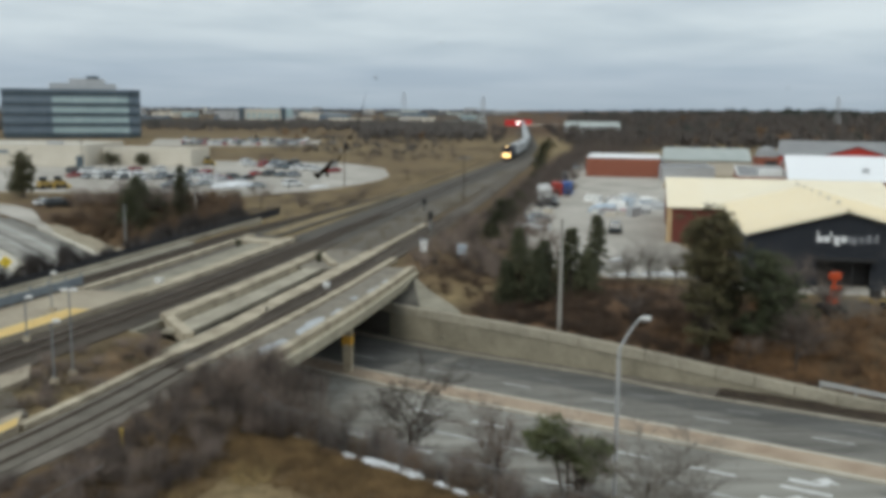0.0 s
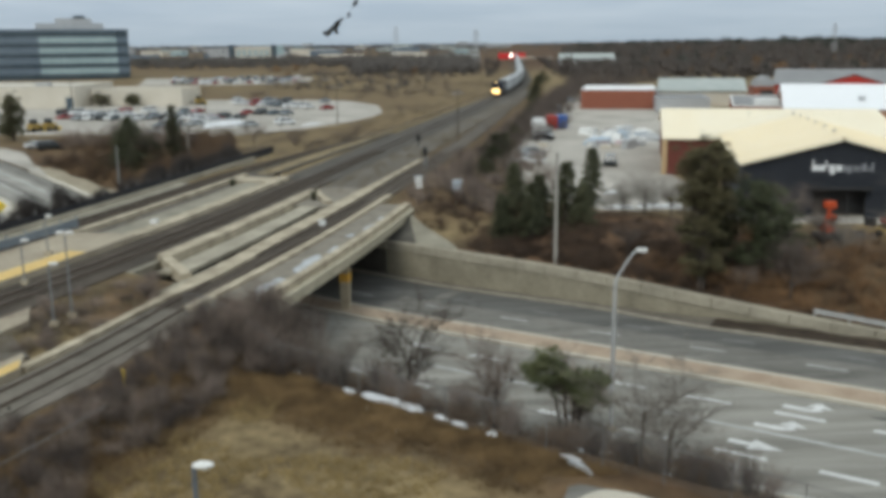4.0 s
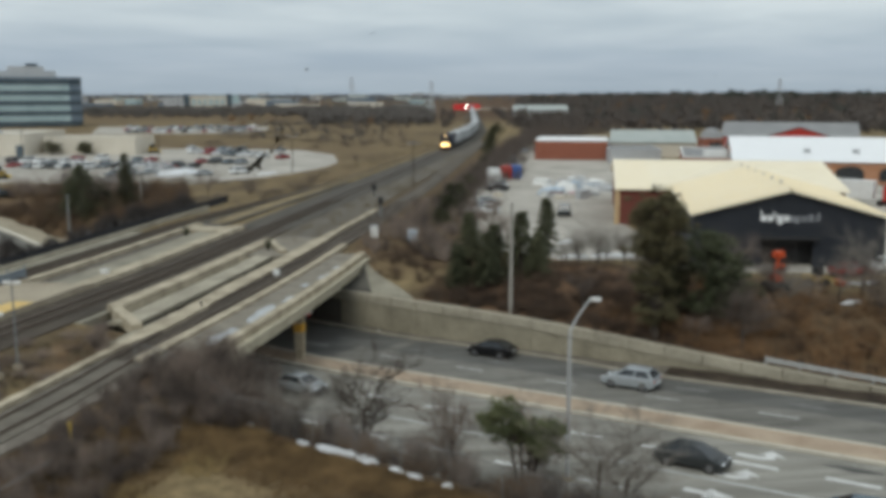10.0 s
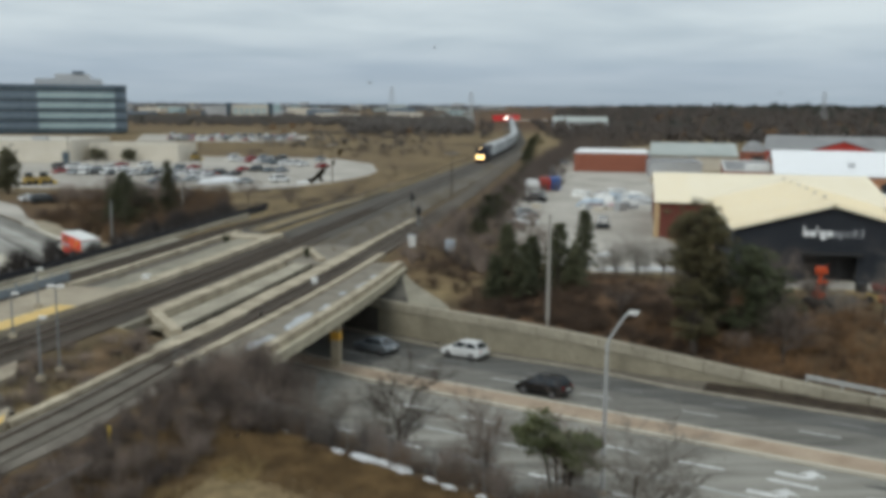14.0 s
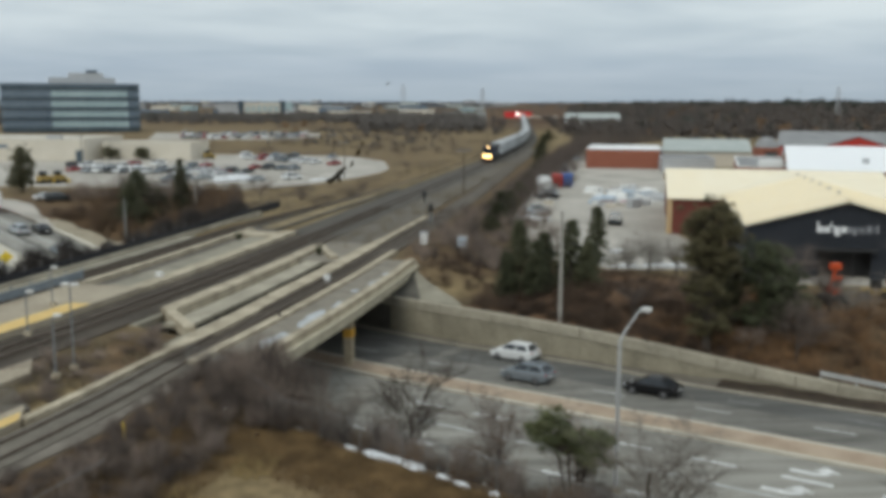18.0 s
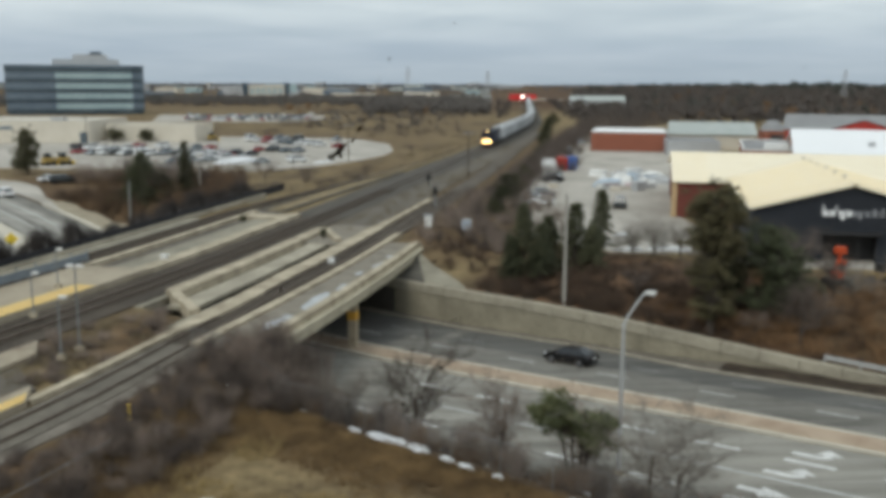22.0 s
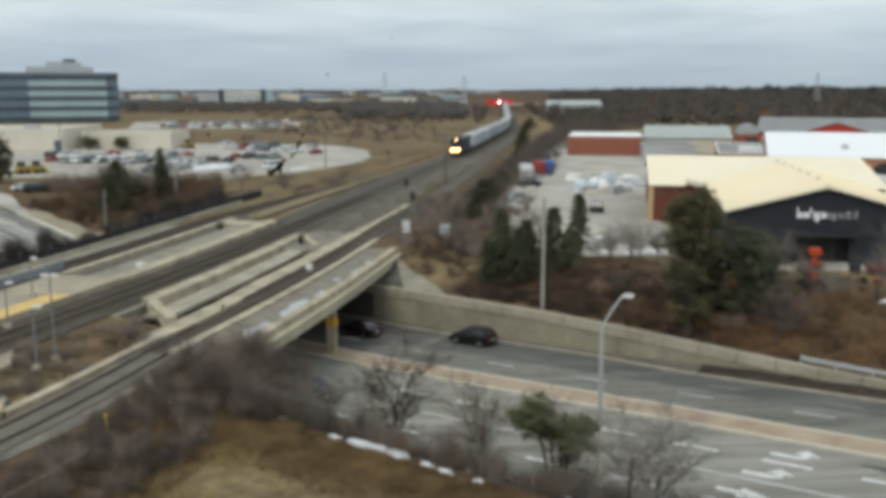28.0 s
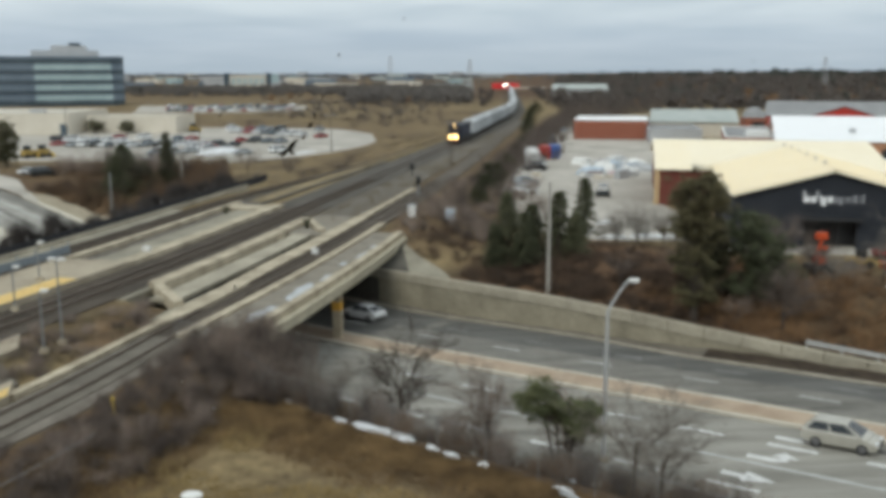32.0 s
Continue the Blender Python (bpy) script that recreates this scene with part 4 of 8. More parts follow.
# ---------------------------------------------------------------- other buildings
def block(name, m, w, d, h, wall, roofm, label, category="building", flat=True, rise=2.5, windows=None, wall_label=""):
    """A building: x along its front (centred), y back from it; gable ridge along x unless flat."""
    b = thing(name, m, label, category)
    t = 0.3
    fr = part("wall", box(B(), 0, t / 2, 0, w, t, h), wall, b, wall_label)
    part("wall", box(B(), 0, d - t / 2, 0, w, t, h), wall, b)
    for x in (-w / 2 + t / 2, w / 2 - t / 2):
        bm = B()
        pts = [(t, 0), (d - t, 0), (d - t, h)] + ([] if flat else [(d / 2, h + rise - 0.1)]) + [(t, h)]
        a = [bm.verts.new((x - t / 2, y, z)) for y, z in pts]
        c = [bm.verts.new((x + t / 2, y, z)) for y, z in pts]
        bm.faces.new(a); bm.faces.new(c[::-1])
        for i in range(len(a)):
            j = (i + 1) % len(a)
            bm.faces.new((a[j], a[i], c[i], c[j]))
        bmesh.ops.recalc_face_normals(bm, faces=bm.faces)
        part("wall", bm, wall, b)
    if flat:
        part("roof", box(B(), 0, d / 2, h - 0.35, w - 2 * t, d - 2 * t, 0.3), roofm, b)
        for x, y, sx, sy in ((0, t / 2, w + 0.1, t + 0.1), (0, d - t / 2, w + 0.1, t + 0.1), (-w / 2 + t / 2, d / 2, t + 0.1, d - 2 * t), (w / 2 - t / 2, d / 2, t + 0.1, d - 2 * t)):
            part("parapet_cap", box(B(), x, y, h, sx, sy, 0.25), M_WHITE if wall is M_BRICK else wall, b)
    else:
        sl = rise / (d / 2)
        for sg in (0, 1):
            bm = B()
            o = 0.5
            ya, za = (-o, h - o * sl) if sg == 0 else (d + o, h - o * sl)
            pts = [(-w / 2 - o, ya, za), (w / 2 + o, ya, za), (w / 2 + o, d / 2, h + rise), (-w / 2 - o, d / 2, h + rise)]
            a = [bm.verts.new(p) for p in pts]
            c = [bm.verts.new((p[0], p[1], p[2] + 0.25)) for p in pts]
            bm.faces.new(a); bm.faces.new(c[::-1])
            for i in range(4):
                bm.faces.new((a[(i + 1) % 4], a[i], c[i], c[(i + 1) % 4]))
            bmesh.ops.recalc_face_normals(bm, faces=bm.faces)
            part("roof", bm, roofm, b)
    if windows:
        k, z0, ww, wh, wm = windows
        for i in range(k):
            x = -w / 2 + w * (i + 0.5) / k
            win = part("window", box(B(), x, 0.02, z0, ww, 0.1, wh), wm, b)
            part("sill", box(B(), x, -0.08, z0 - 0.12, ww + 0.2, 0.16, 0.1), M_KERB, win)
    return b


def build_far_buildings():
    # red brick block with white parapet beyond the parking lot
    block("brick_building", pose(48.5, 254.5, LAND, 0, 0, -12), 19.5, 24, 5.0, M_BRICK, M_ROOF_W, "low red brick building with white parapet and flat roof")
    block("annex_building", pose(62.5, 240, LAND, 0, 0, -8), 13, 60, 3.4, M_GREYMETAL, M_ROOF_D, "low annex with grey gravel roof beside a brick building")
    block("grey_roof_building", pose(73, 262, LAND, 0, 0, -14), 23, 34, 4.2, M_BEIGE, M_ROOF_G, "long low hall with weathered grey-green metal roof", flat=False, rise=2.6)
    # flat gravel roof behind the store, with a white skylight
    b = block("flat_building", pose(73, 197, LAND, 0, 0, -16), 22, 40, 4.2, M_BRICK, M_ROOF_D, "low building with dark grey gravel roof and white skylight")
    sky = part("skylight", box(B(), -4, 8, 4.1, 5.0, 4.0, 1.3, bevel=0.1), M_WHITE, b, "white boxy skylight")
    part("frame", box(B(), -4, 8, 4.0, 5.4, 4.4, 0.25), M_GREYMETAL, sky)
    # small brick tower with a domed cap
    t = thing("vent_tower", pose(84, 246, LAND), "small brick tower with pale domed cap", "tower")
    part("shaft", box(B(), 0, 0, 0, 5.4, 5.4, 6.2), M_BRICK, t)
    part("opening", box(B(), 0.4, -2.72, 3.2, 3.2, 0.1, 2.0), M_BLACK, t)
    bm = B()
    bmesh.ops.create_uvsphere(bm, u_segments=16, v_segments=8, radius=2.9, matrix=Matrix.Translation((0, 0, 6.2)) @ Matrix.Diagonal((1, 1, 0.95, 1)))
    bmesh.ops.bisect_plane(bm, geom=bm.verts[:] + bm.edges[:] + bm.faces[:], plane_co=(0, 0, 6.2), plane_no=(0, 0, 1), clear_inner=True)
    part("cap", bm, M_ROOF_D, t, smooth=True)
    # white-roofed hall with arched brick front
    w = block("white_roof_hall", pose(106.9, 178.5, LAND, 0, 0, -18), 77.5, 50, 4.3, M_BRICK_O, M_ROOF_W, "long orange brick hall with white metal roof and arched openings", flat=False, rise=3.6)
    for k in range(9):
        x = -33 + k * 8.2
        bm = B()
        pts = [(x - 2.7, 0.6), (x + 2.7, 0.6)] + [(x + 2.7 * math.cos(a), 2.2 + 1.3 * math.sin(a)) for a in np.linspace(0, math.pi, 9)]
        a = [bm.verts.new((px_, -0.06, pz)) for px_, pz in pts]
        c = [bm.verts.new((px_, 0.05, pz)) for px_, pz in pts]
        bm.faces.new(a); bm.faces.new(c[::-1])
        for i in range(len(a)):
            j = (i + 1) % len(a)
            bm.faces.new((a[j], a[i], c[i], c[j]))
        bmesh.ops.recalc_face_normals(bm, faces=bm.faces)
        part("arched_window", bm, M_GLASS_D, w)
    for k in range(4):
        x = -24 + k * 9.5
        part("roof_vent", box(B(), x, 7.5, 5.2, 1.3, 1.3, 1.3, bevel=0.1), M_GREYMETAL, w)
    # red gabled barn with grey roof
    b = block("red_barn", pose(129.3, 303, LAND, 0, 0, -23), 42, 30, 3.6, M_RED, M_ROOF_D, "red barn-like hall with grey roof and red front gable", flat=False, rise=4.2)
    bm = B()
    pts = [(-13, 2.0), (19, 2.0), (3, 6.9)]
    a = [bm.verts.new((x, -3.0, z)) for x, z in pts]; c = [bm.verts.new((x, 10, z)) for x, z in pts]
    bm.faces.new(a); bm.faces.new(c[::-1])
    for i in range(3):
        bm.faces.new((a[(i + 1) % 3], a[i], c[i], c[(i + 1) % 3]))
    bmesh.ops.recalc_face_normals(bm, faces=bm.faces)
    part("front_gable", bm, M_RED, b, "red front gable")
    part("gable_wall", box(B(), 3, -1.5, 0, 31.6, 3, 2.0), M_RED, b)
    part("sign", box(B(), 3, -3.08, 3.2, 7, 0.12, 0.8), M_SIGNW, b)
    for sg in (-1, 1):
        m = Matrix.Translation((3 + sg * 8.3, 3.2, 4.5)) @ Matrix.Rotation(sg * math.atan(4.9 / 16), 4, "Y")
        part("gable_roof", box(B(), 0, 0, -0.1, 17.6, 13.2, 0.22, m), M_ROOF_D, b)
    # pale beige retail block left of the railway
    ra = block("retail_store", pose(-124.2, 276, LAND), 40, 34, 6.2, M_BEIGE, M_ROOF_B, "pale beige big-box store with flat roof and a dark side door")
    part("door", box(B(), 18.6, -0.02, 0, 2.2, 0.14, 3.2), M_CURTAIN_D, ra, "dark glazed side door")
    part("sign", box(B(), -4.0, -0.05, 3.9, 3.6, 0.16, 0.9), M_CURTAIN_M, ra, "dark blue sign board")
    part("roof_unit", box(B(), 8, 9, 6.0, 4, 3, 1.2, bevel=0.1), M_GREYMETAL, ra)
    rb = block("retail_store", pose(-89.0, 285.2, LAND, 0, 0, -8.6), 28, 14, 4.9, M_BEIGE, M_ROOF_B, "lower pale beige big-box store with flat roof")
    for x_ in (-11, -4, 3, 10):
        part("pilaster", box(B(), x_, -0.06, 0, 0.8, 0.16, 4.7), M_BEIGE, rb)
    # long pale arena roof and distant offices
    block("arena", pose(101, 640, LAND + 1, 0, 0, -6), 36, 40, 5.2, M_GREYMETAL, M_ROOF_G, "far pale arena with a low grey roof", flat=False, rise=3.0)
    d = block("far_office", pose(-204, 1080, LAND + 2, 0, 0, 11), 50, 20, 12, M_BEIGE, M_ROOF_D, "distant pale office block between dark end towers", windows=(8, 2, 4, 7, M_CURTAIN))
    for x in (-23, 23):
        part("end_tower", box(B(), x, 6, 0, 6, 14, 14.5), M_CURTAIN_D, d)
    rng_ = random.Random(4)
    for k in range(130):
        a = radians(rng_.uniform(-29, 4))
        r = rng_.uniform(1050, 2900)
        w_, h_ = rng_.uniform(15, 50), rng_.uniform(4, 9) * (1.0 if k % 9 else 1.9)
        block("distant_building", pose(r * math.sin(a), r * math.cos(a), z_land(r * math.sin(a), r * math.cos(a)) - 0.5, 0, 0, rng_.uniform(-20, 20)), w_, 20, h_,
              rng_.choice((M_GREYMETAL, M_GREYMETAL, M_CURTAIN_M, M_ROOF_G, M_BEIGE, M_CURTAIN)), M_ROOF_D, "small far-off building on the horizon")


build_far_buildings()


def build_office():
    o = thing("office_building", pose(0, 0, 0), "five-storey office building with blue-green glass bands and roof plant", "building")
    A, C1, C2, D, E_ = Vector((-231, 500, 0)), Vector((-208, 508.5, 0)), Vector((-171.5, 521.5, 0)), Vector((-167, 527, 0)), Vector((-176, 556, 0))
    F = Vector((-240, 532, 0))
    ring = [A, C1, C2, D, E_, F]
    z0, ztop, floors = LAND, 29.2, 4
    c = sum(ring, Vector()) / 6

    def slab(name, za, zb, grow, m_, lab=""):
        pts = [p + (p - c).normalized() * grow for p in ring]
        return part(name, poly(B(), [(p.x, p.y, za) for p in pts], zb - za), m_, o, lab)

    slab("ground_floor", z0, z0 + 0.7, -1.0, M_CURTAIN_D, "dark glazed ground floor")
    h = 5.35
    for k in range(floors):
        z = z0 + 0.7 + k * h
        slab("spandrel", z, z + h * 0.42, 0.0, M_CURTAIN_D, "dark spandrel band")
        core = slab("window_core", z + h * 0.42, z + h, -0.25, M_CURTAIN_D)
        # glazing, panel by panel: pale on the main front, mid blue on the flank
        for p, q, m_, n_ in ((A, C1, M_CURTAIN_M, 9), (C1, C2, M_CURTAIN, 15), (C2, D, M_CURTAIN_M, 2), (D, E_, M_CURTAIN_M, 8)):
            for i in range(n_):
                a, b_ = p.lerp(q, i / n_), p.lerp(q, (i + 1) / n_)
                d = (b_ - a)
                nrm = Vector((d.y, -d.x, 0)).normalized()
                mid = (a + b_) / 2 - nrm * 0.05
                part("pane", box(B(), 0, 0, 0, d.length - 0.18, 0.16, h * 0.56, pose(mid.x, mid.y, z + h * 0.43, 0, 0, math.degrees(math.atan2(d.y, d.x)))), m_, core)
    slab("attic", z0 + 0.7 + 4 * h, ztop - 1.1, 0.0, M_CURTAIN_D, "dark glazed attic band")
    slab("roof_band", ztop - 1.1, ztop, 0.3, M_CURTAIN_M)
    m = pose(-196, 528, ztop, 0, 0, 18)
    part("plant_room", box(B(), -2, 0, 0, 34, 14, 3.2, m), M_GREYMETAL, o, "grey roof plant screen")
    pr = part("penthouse", box(B(), 0, 0, 3.2, 18, 9, 2.6, m), M_GREYMETAL, o)
    part("cooling_unit", box(B(), 3, -3, 5.8, 6, 4, 1.4, m, bevel=0.2), M_CURTAIN_D, o)


build_office()


# ---------------------------------------------------------------- paved lots
def lot(name, pts, label, dz=0.04, m=None):
    """A paved sheet draped just over the land, with its edge turned down."""
    bm = poly(B(), [(x, y, LAND + dz - 0.3) for x, y in pts], 0.3)
    tagged(part(name, bm, m or M_LOT), label, "parking lot", kind="structure")


lot("parking_lot", [(9, 112), (10, 140), (18, 190), (24, 230), (31, 300), (33, 330), (62, 322), (62, 258), (60, 235), (50, 190), (37, 150), (32, 128), (32, 100), (18, 100.5)], "pale worn asphalt yard strewn with grit and old snow")
lot("parking_lot", [(26, 93.5), (70, 88), (95, 130), (110, 176), (70, 184), (60, 120), (53, 95.5), (31, 97.5)], "pale asphalt forecourt in front of a store")
lot("parking_lot", [(-15.5, 264), (-14.2, 254), (-14.4, 245), (-15.6, 236), (-18, 227), (-22, 215), (-29, 202), (-43, 188), (-56, 191), (-74, 194), (-96, 196), (-125, 205), (-160, 255), (-150, 300), (-100, 312), (-60, 312), (-30, 305), (-17, 280)], "wide pale parking lot full of parked cars")
lot("parking_lot", [(-132, 425), (-66, 432), (-60, 470), (-66, 512), (-155, 515)], "far pale parking lot")


def near_lot():
    """Grey asphalt with a pale rounded apron, below the lookout and inside the fence."""
    edge = [(4.8, 26), (14, 26), (14, 33.5), (9.4, 36.5), (8.3, 37.2), (7.1, 37.65), (6.2, 38.1), (5.6, 37.9), (5.2, 36.6), (4.9, 34.5), (4.8, 30)]
    tagged(part("near_lot", poly(B(), [(x, y, 1.74) for x, y in edge], 0.3), M_ASPHALT), "small worn grey asphalt lot inside a fence", "parking lot", kind="structure")
    edge = [(5.0, 30), (11, 30), (10.2, 34.5), (9.2, 36.3), (8.3, 37.0), (7.5, 37.4), (6.9, 37.4), (6.2, 37.0), (5.4, 36.2), (5.0, 34)]
    tagged(part("concrete_apron", poly(B(), [(x, y, 1.80) for x, y in edge], 0.3), M_KERB), "pale concrete apron with a rounded end", "pavement", kind="structure")


near_lot()


def driveway():
    """Pale drive beside the road, lying on the ground and curving up to the car park."""
    outer = [(-58.6, 141.5), (-62.5, 147.0), (-66, 153.5), (-69.8, 160.5), (-75.5, 167), (-84, 172.5), (-93, 182), (-100, 192)]
    inner = [(-58, 139.6), (-61.5, 143.3), (-65, 147), (-68.5, 150.7), (-72, 154.3), (-77, 159.8), (-82.4, 165.3), (-92, 175)]
    bm = B()
    rows_ = []
    for k in range(57):
        i, f = min(6, k // 8), k / 8 - min(6, k // 8)
        a, b = [Vector((*p[i], 0)).lerp(Vector((*p[i + 1], 0)), f) for p in (outer, inner)]
        rows_.append([bm.verts.new((q.x, q.y, max(z_at(q.x + i_, q.y + j_) for i_ in (-1.6, 0, 1.6) for j_ in (-1.6, 0, 1.6)) + 0.1)) for q in (a.lerp(b, u / 8) for u in range(9))])
    for p, q in zip(rows_, rows_[1:]):
        for u in range(8):
            bm.faces.new((p[u], p[u + 1], q[u + 1], q[u]))
    bmesh.ops.recalc_face_normals(bm, faces=bm.faces)
    tagged(part("driveway", bm, M_LOT, smooth=True), "pale asphalt drive curving up to a parking lot", "driveway", kind="structure")
    # trodden strip of tan dirt between the road and the scrub
    ss = s_range(-136, -100, 1.0)
    def level(s, n):
        p = sn(s, n)
        return max(z_road(s) + 0.16, max(z_at(p.x + i_, p.y + j_) for i_ in (-1.5, 0, 1.5) for j_ in (-1.5, 0, 1.5)) + 0.08)
    edge = lambda n: [sn(s, n + (0.3 * math.sin(s * 0.7) if n > 72 else 0), level(s, n)) for s in ss]
    strip(bm := B(), edge(70.15), [sn(s, 69.6, z_road(s) + 0.15) for s in ss], 0.3)
    tagged(part("kerb_west", bm, M_KERB), "pale concrete kerb at the outside of a bend", "kerb", kind="structure")
    bm = B()
    for n0, n1 in ((70.15, 71.2), (71.2, 72.2), (72.2, 73.3)):
        strip(bm, edge(n1), edge(n0), 0.4)
    tagged(part("dirt_path", bm, M_VERGE), "bare tan dirt between a road and scrub", "path", kind="structure")


def z_at(x, y):
    s, n = x * UX + y * UY, x * NX + y * NY
    return z_ground(s, n - bend(s))


driveway()


# ---------------------------------------------------------------- poles and lamps
def build_street_lamp():
    l = thing("street_lamp", pose(9.7, 50.0, z_ground(-22.2, 45.8)), "galvanised steel street lamp with bent arm and cobra head", "street lamp")
    part("base_plate", box(B(), 0, 0, 0, 0.5, 0.5, 0.25, bevel=0.04), M_CONC, l)
    part("pole", cyl(B(), (0, 0, 0.2), (0, 0, 8.75), 0.14, 0.09, 12), M_STEEL, l)
    bm = B()
    pts = [(0, 0, 8.6), (0.16, -0.03, 9.05), (0.55, -0.1, 9.75), (0.9, -0.16, 10.3), (1.12, -0.2, 10.5)]
    for a, b in zip(pts, pts[1:]):
        cyl(bm, a, b, 0.07, 0.06, 10)
    arm = part("arm", bm, M_STEEL, l)
    hd = part("lamp_head", box(B(), 1.33, -0.22, 10.42, 0.62, 0.32, 0.17, bevel=0.06), M_WHITE, l, "pale lamp head")
    part("lens", box(B(), 1.38, -0.22, 10.35, 0.38, 0.24, 0.09, bevel=0.03), M_LAMP_W, hd)
    part("hand_hole_cover", box(B(), 0, -0.14, 0.8, 0.12, 0.04, 0.3), M_STEEL, l)


build_street_lamp()


M_STEEL_W = mat("dull_pole_steel", (0.20, 0.21, 0.20), (0.30, 0.31, 0.30), 2.0, 0.7, metal=0.2)


def wood_pole(x, y, z, h, r=0.16, arm=True, label="weathered grey wooden utility pole", m_=None):
    p = thing("utility_pole", pose(x, y, z), label, "utility pole", "utility poles")
    part("pole", cyl(B(), (0, 0, -0.3), (0, 0, h), r, r * 0.7, 10), m_ or M_WOODPOLE, p)
    if arm:
        a = part("cross_arm", box(B(), 0, -0.14, h - 0.8, 2.4, 0.1, 0.13), M_WOODPOLE, p)
        for k in (-1.05, -0.4, 0.4, 1.05):
            part("insulator", cyl(B(), (k, -0.14, h - 0.67), (k, -0.14, h - 0.45), 0.05, 0.035, 8), M_GREYMETAL, a)
    return p


wood_pole(10.36, 80.9, 1.7, 9.9, 0.17, False, "tall bare grey pole standing behind the retaining wall")
wood_pole(-38.3, 113.3, LAND, 6.15, 0.13, False, "grey steel light pole beside a dark hedge", M_STEEL_W)
wood_pole(-40.6, 154.8, LAND, 5.2, 0.14, False, "thin grey light pole among brown shrubs")
wood_pole(43.1, 74.6, z_at(43.1, 74.6), 6.4, 0.15, False, "short dark weathered pole on a scrubby bank", M_TIE)
for x, y, h in ((-22.4, 216, 9), (4, 175, 9.5), (-30, 262, 9), (-58, 240, 9), (-95, 250, 9), (27, 340, 10), (20, 420, 10)):
    wood_pole(x, y, LAND, h, 0.12, True, "dark weathered wooden utility pole", M_TIE)


def pylon(x, y, h, label="far steel lattice transmission tower"):
    p = thing("transmission_tower", pose(x, y, LAND), label, "tower", "transmission towers")
    w = h * 0.09
    for sx in (-1, 1):
        for sy in (-1, 1):
            part("leg", cyl(B(), (sx * w, sy * w, 0), (sx * w * 0.2, sy * w * 0.2, h), 0.2, 0.12, 6), M_GREYMETAL, p)
    for k, zz in enumerate((0.66, 0.78, 0.9)):
        part("cross_arm", box(B(), 0, 0, h * zz, h * (0.24 - 0.04 * k), 0.5, 0.5), M_GREYMETAL, p)
    bm = B()
    for k in range(7):
        a, b = k / 7, (k + 1) / 7
        wa, wb = w * (1 - 0.8 * a), w * (1 - 0.8 * b)
        cyl(bm, (-wa, -wa, h * a), (wb, -wb, h * b), 0.12, None, 4); cyl(bm, (wa, -wa, h * a), (-wb, -wb, h * b), 0.12, None, 4)
    part("bracing", bm, M_GREYMETAL, p)


pylon(29.4, 700, 27)
pylon(-36.7, 900, 33)
pylon(344, 832, 31)


# ---------------------------------------------------------------- railway furniture
def build_signals():
    p = rail(131, 0.2)
    s = thing("railway_signal", pose(-1.6, 131.6, RAIL_Z - 0.25), "black railway signal heads on a pale mast", "railway signal", "railway signals")
    part("mast", cyl(B(), (0, 0, 0), (0, 0, 2.7), 0.07, None, 10), M_BLACK, s)
    hd = part("signal_head", box(B(), 0, -0.15, 1.75, 0.62, 0.3, 1.15, bevel=0.08), M_BLACK, s)
    for k in range(3):
        part("hood", cyl(B(), (0, -0.3, 1.98 + k * 0.34), (0, -0.58, 1.95 + k * 0.34), 0.13, 0.14, 10), M_BLACK, hd)
    part("ladder", box(B(), 0, 0.2, 0, 0.4, 0.05, 2.6), M_STEEL, s)
    part("base", box(B(), 0, 0, -0.2, 0.8, 0.8, 0.35), M_CONC, s)
    copy_thing(s, pose(-3.0, 158, RAIL_Z - 0.9))
    c = thing("signal_cabinet", pose(-2.2, 113.8, LAND + 0.3), "pale grey metal signal cabinet beside the track", "cabinet")
    part("body", box(B(), 0, 0, 0.15, 0.9, 0.7, 1.6, bevel=0.04), M_WHITE, c)
    part("door", box(B(), 0, -0.36, 0.25, 0.78, 0.03, 1.4), M_WHITE, c)
    part("roof", box(B(), 0, 0, 1.75, 1.05, 0.85, 0.08), M_GREYMETAL, c)
    part("plinth", box(B(), 0, 0, -0.3, 1.0, 0.8, 0.45), M_CONC, c)
    for p, w_, h_ in ((rail(88.5, -0.75, RAIL_Z - 0.1), 0.55, 0.5), (Vector((-26.8, 88.2, RAIL_Z + 0.1)), 0.6, 0.6)):
        bx = thing("trackside_box", pose(p.x, p.y, p.z, 0, 0, -14), "small white metal equipment box beside a rail", "box", "trackside boxes")
        part("body", box(B(), 0, 0, 0, w_, w_ * 0.8, h_, bevel=0.04), M_WHITE, bx)
        part("lid", box(B(), 0, 0, h_, w_ + 0.08, w_ * 0.8 + 0.08, 0.06, bevel=0.02), M_WHITE, bx)
    sb = thing("signal_cabinet", pose(2.4, 109.6, z_at(2.4, 109.6), 0, 0, -12), "pale blue-grey metal cabinet on a dark plinth among scrub", "cabinet")
    part("body", box(B(), 0, 0, 0.7, 1.0, 0.7, 1.2, bevel=0.04), M_PALEBLUE, sb)
    part("plinth", box(B(), 0, 0, -0.2, 1.1, 0.8, 0.9), M_BLACK, sb)
    part("roof", box(B(), 0, 0, 1.9, 1.12, 0.82, 0.07), M_GREYMETAL, sb)
    y = thing("marker_post", pose(-16.25, 46.3, z_land(-16.25, 46.3) - 0.1), "yellow plastic marker post beside the track", "post")
    part("post", box(B(), 0, 0, 0, 0.12, 0.12, 0.95, bevel=0.02), M_YELLOW, y)
    part("cap", box(B(), 0, 0, 0.95, 0.14, 0.14, 0.08), M_YELLOW, y)


build_signals()


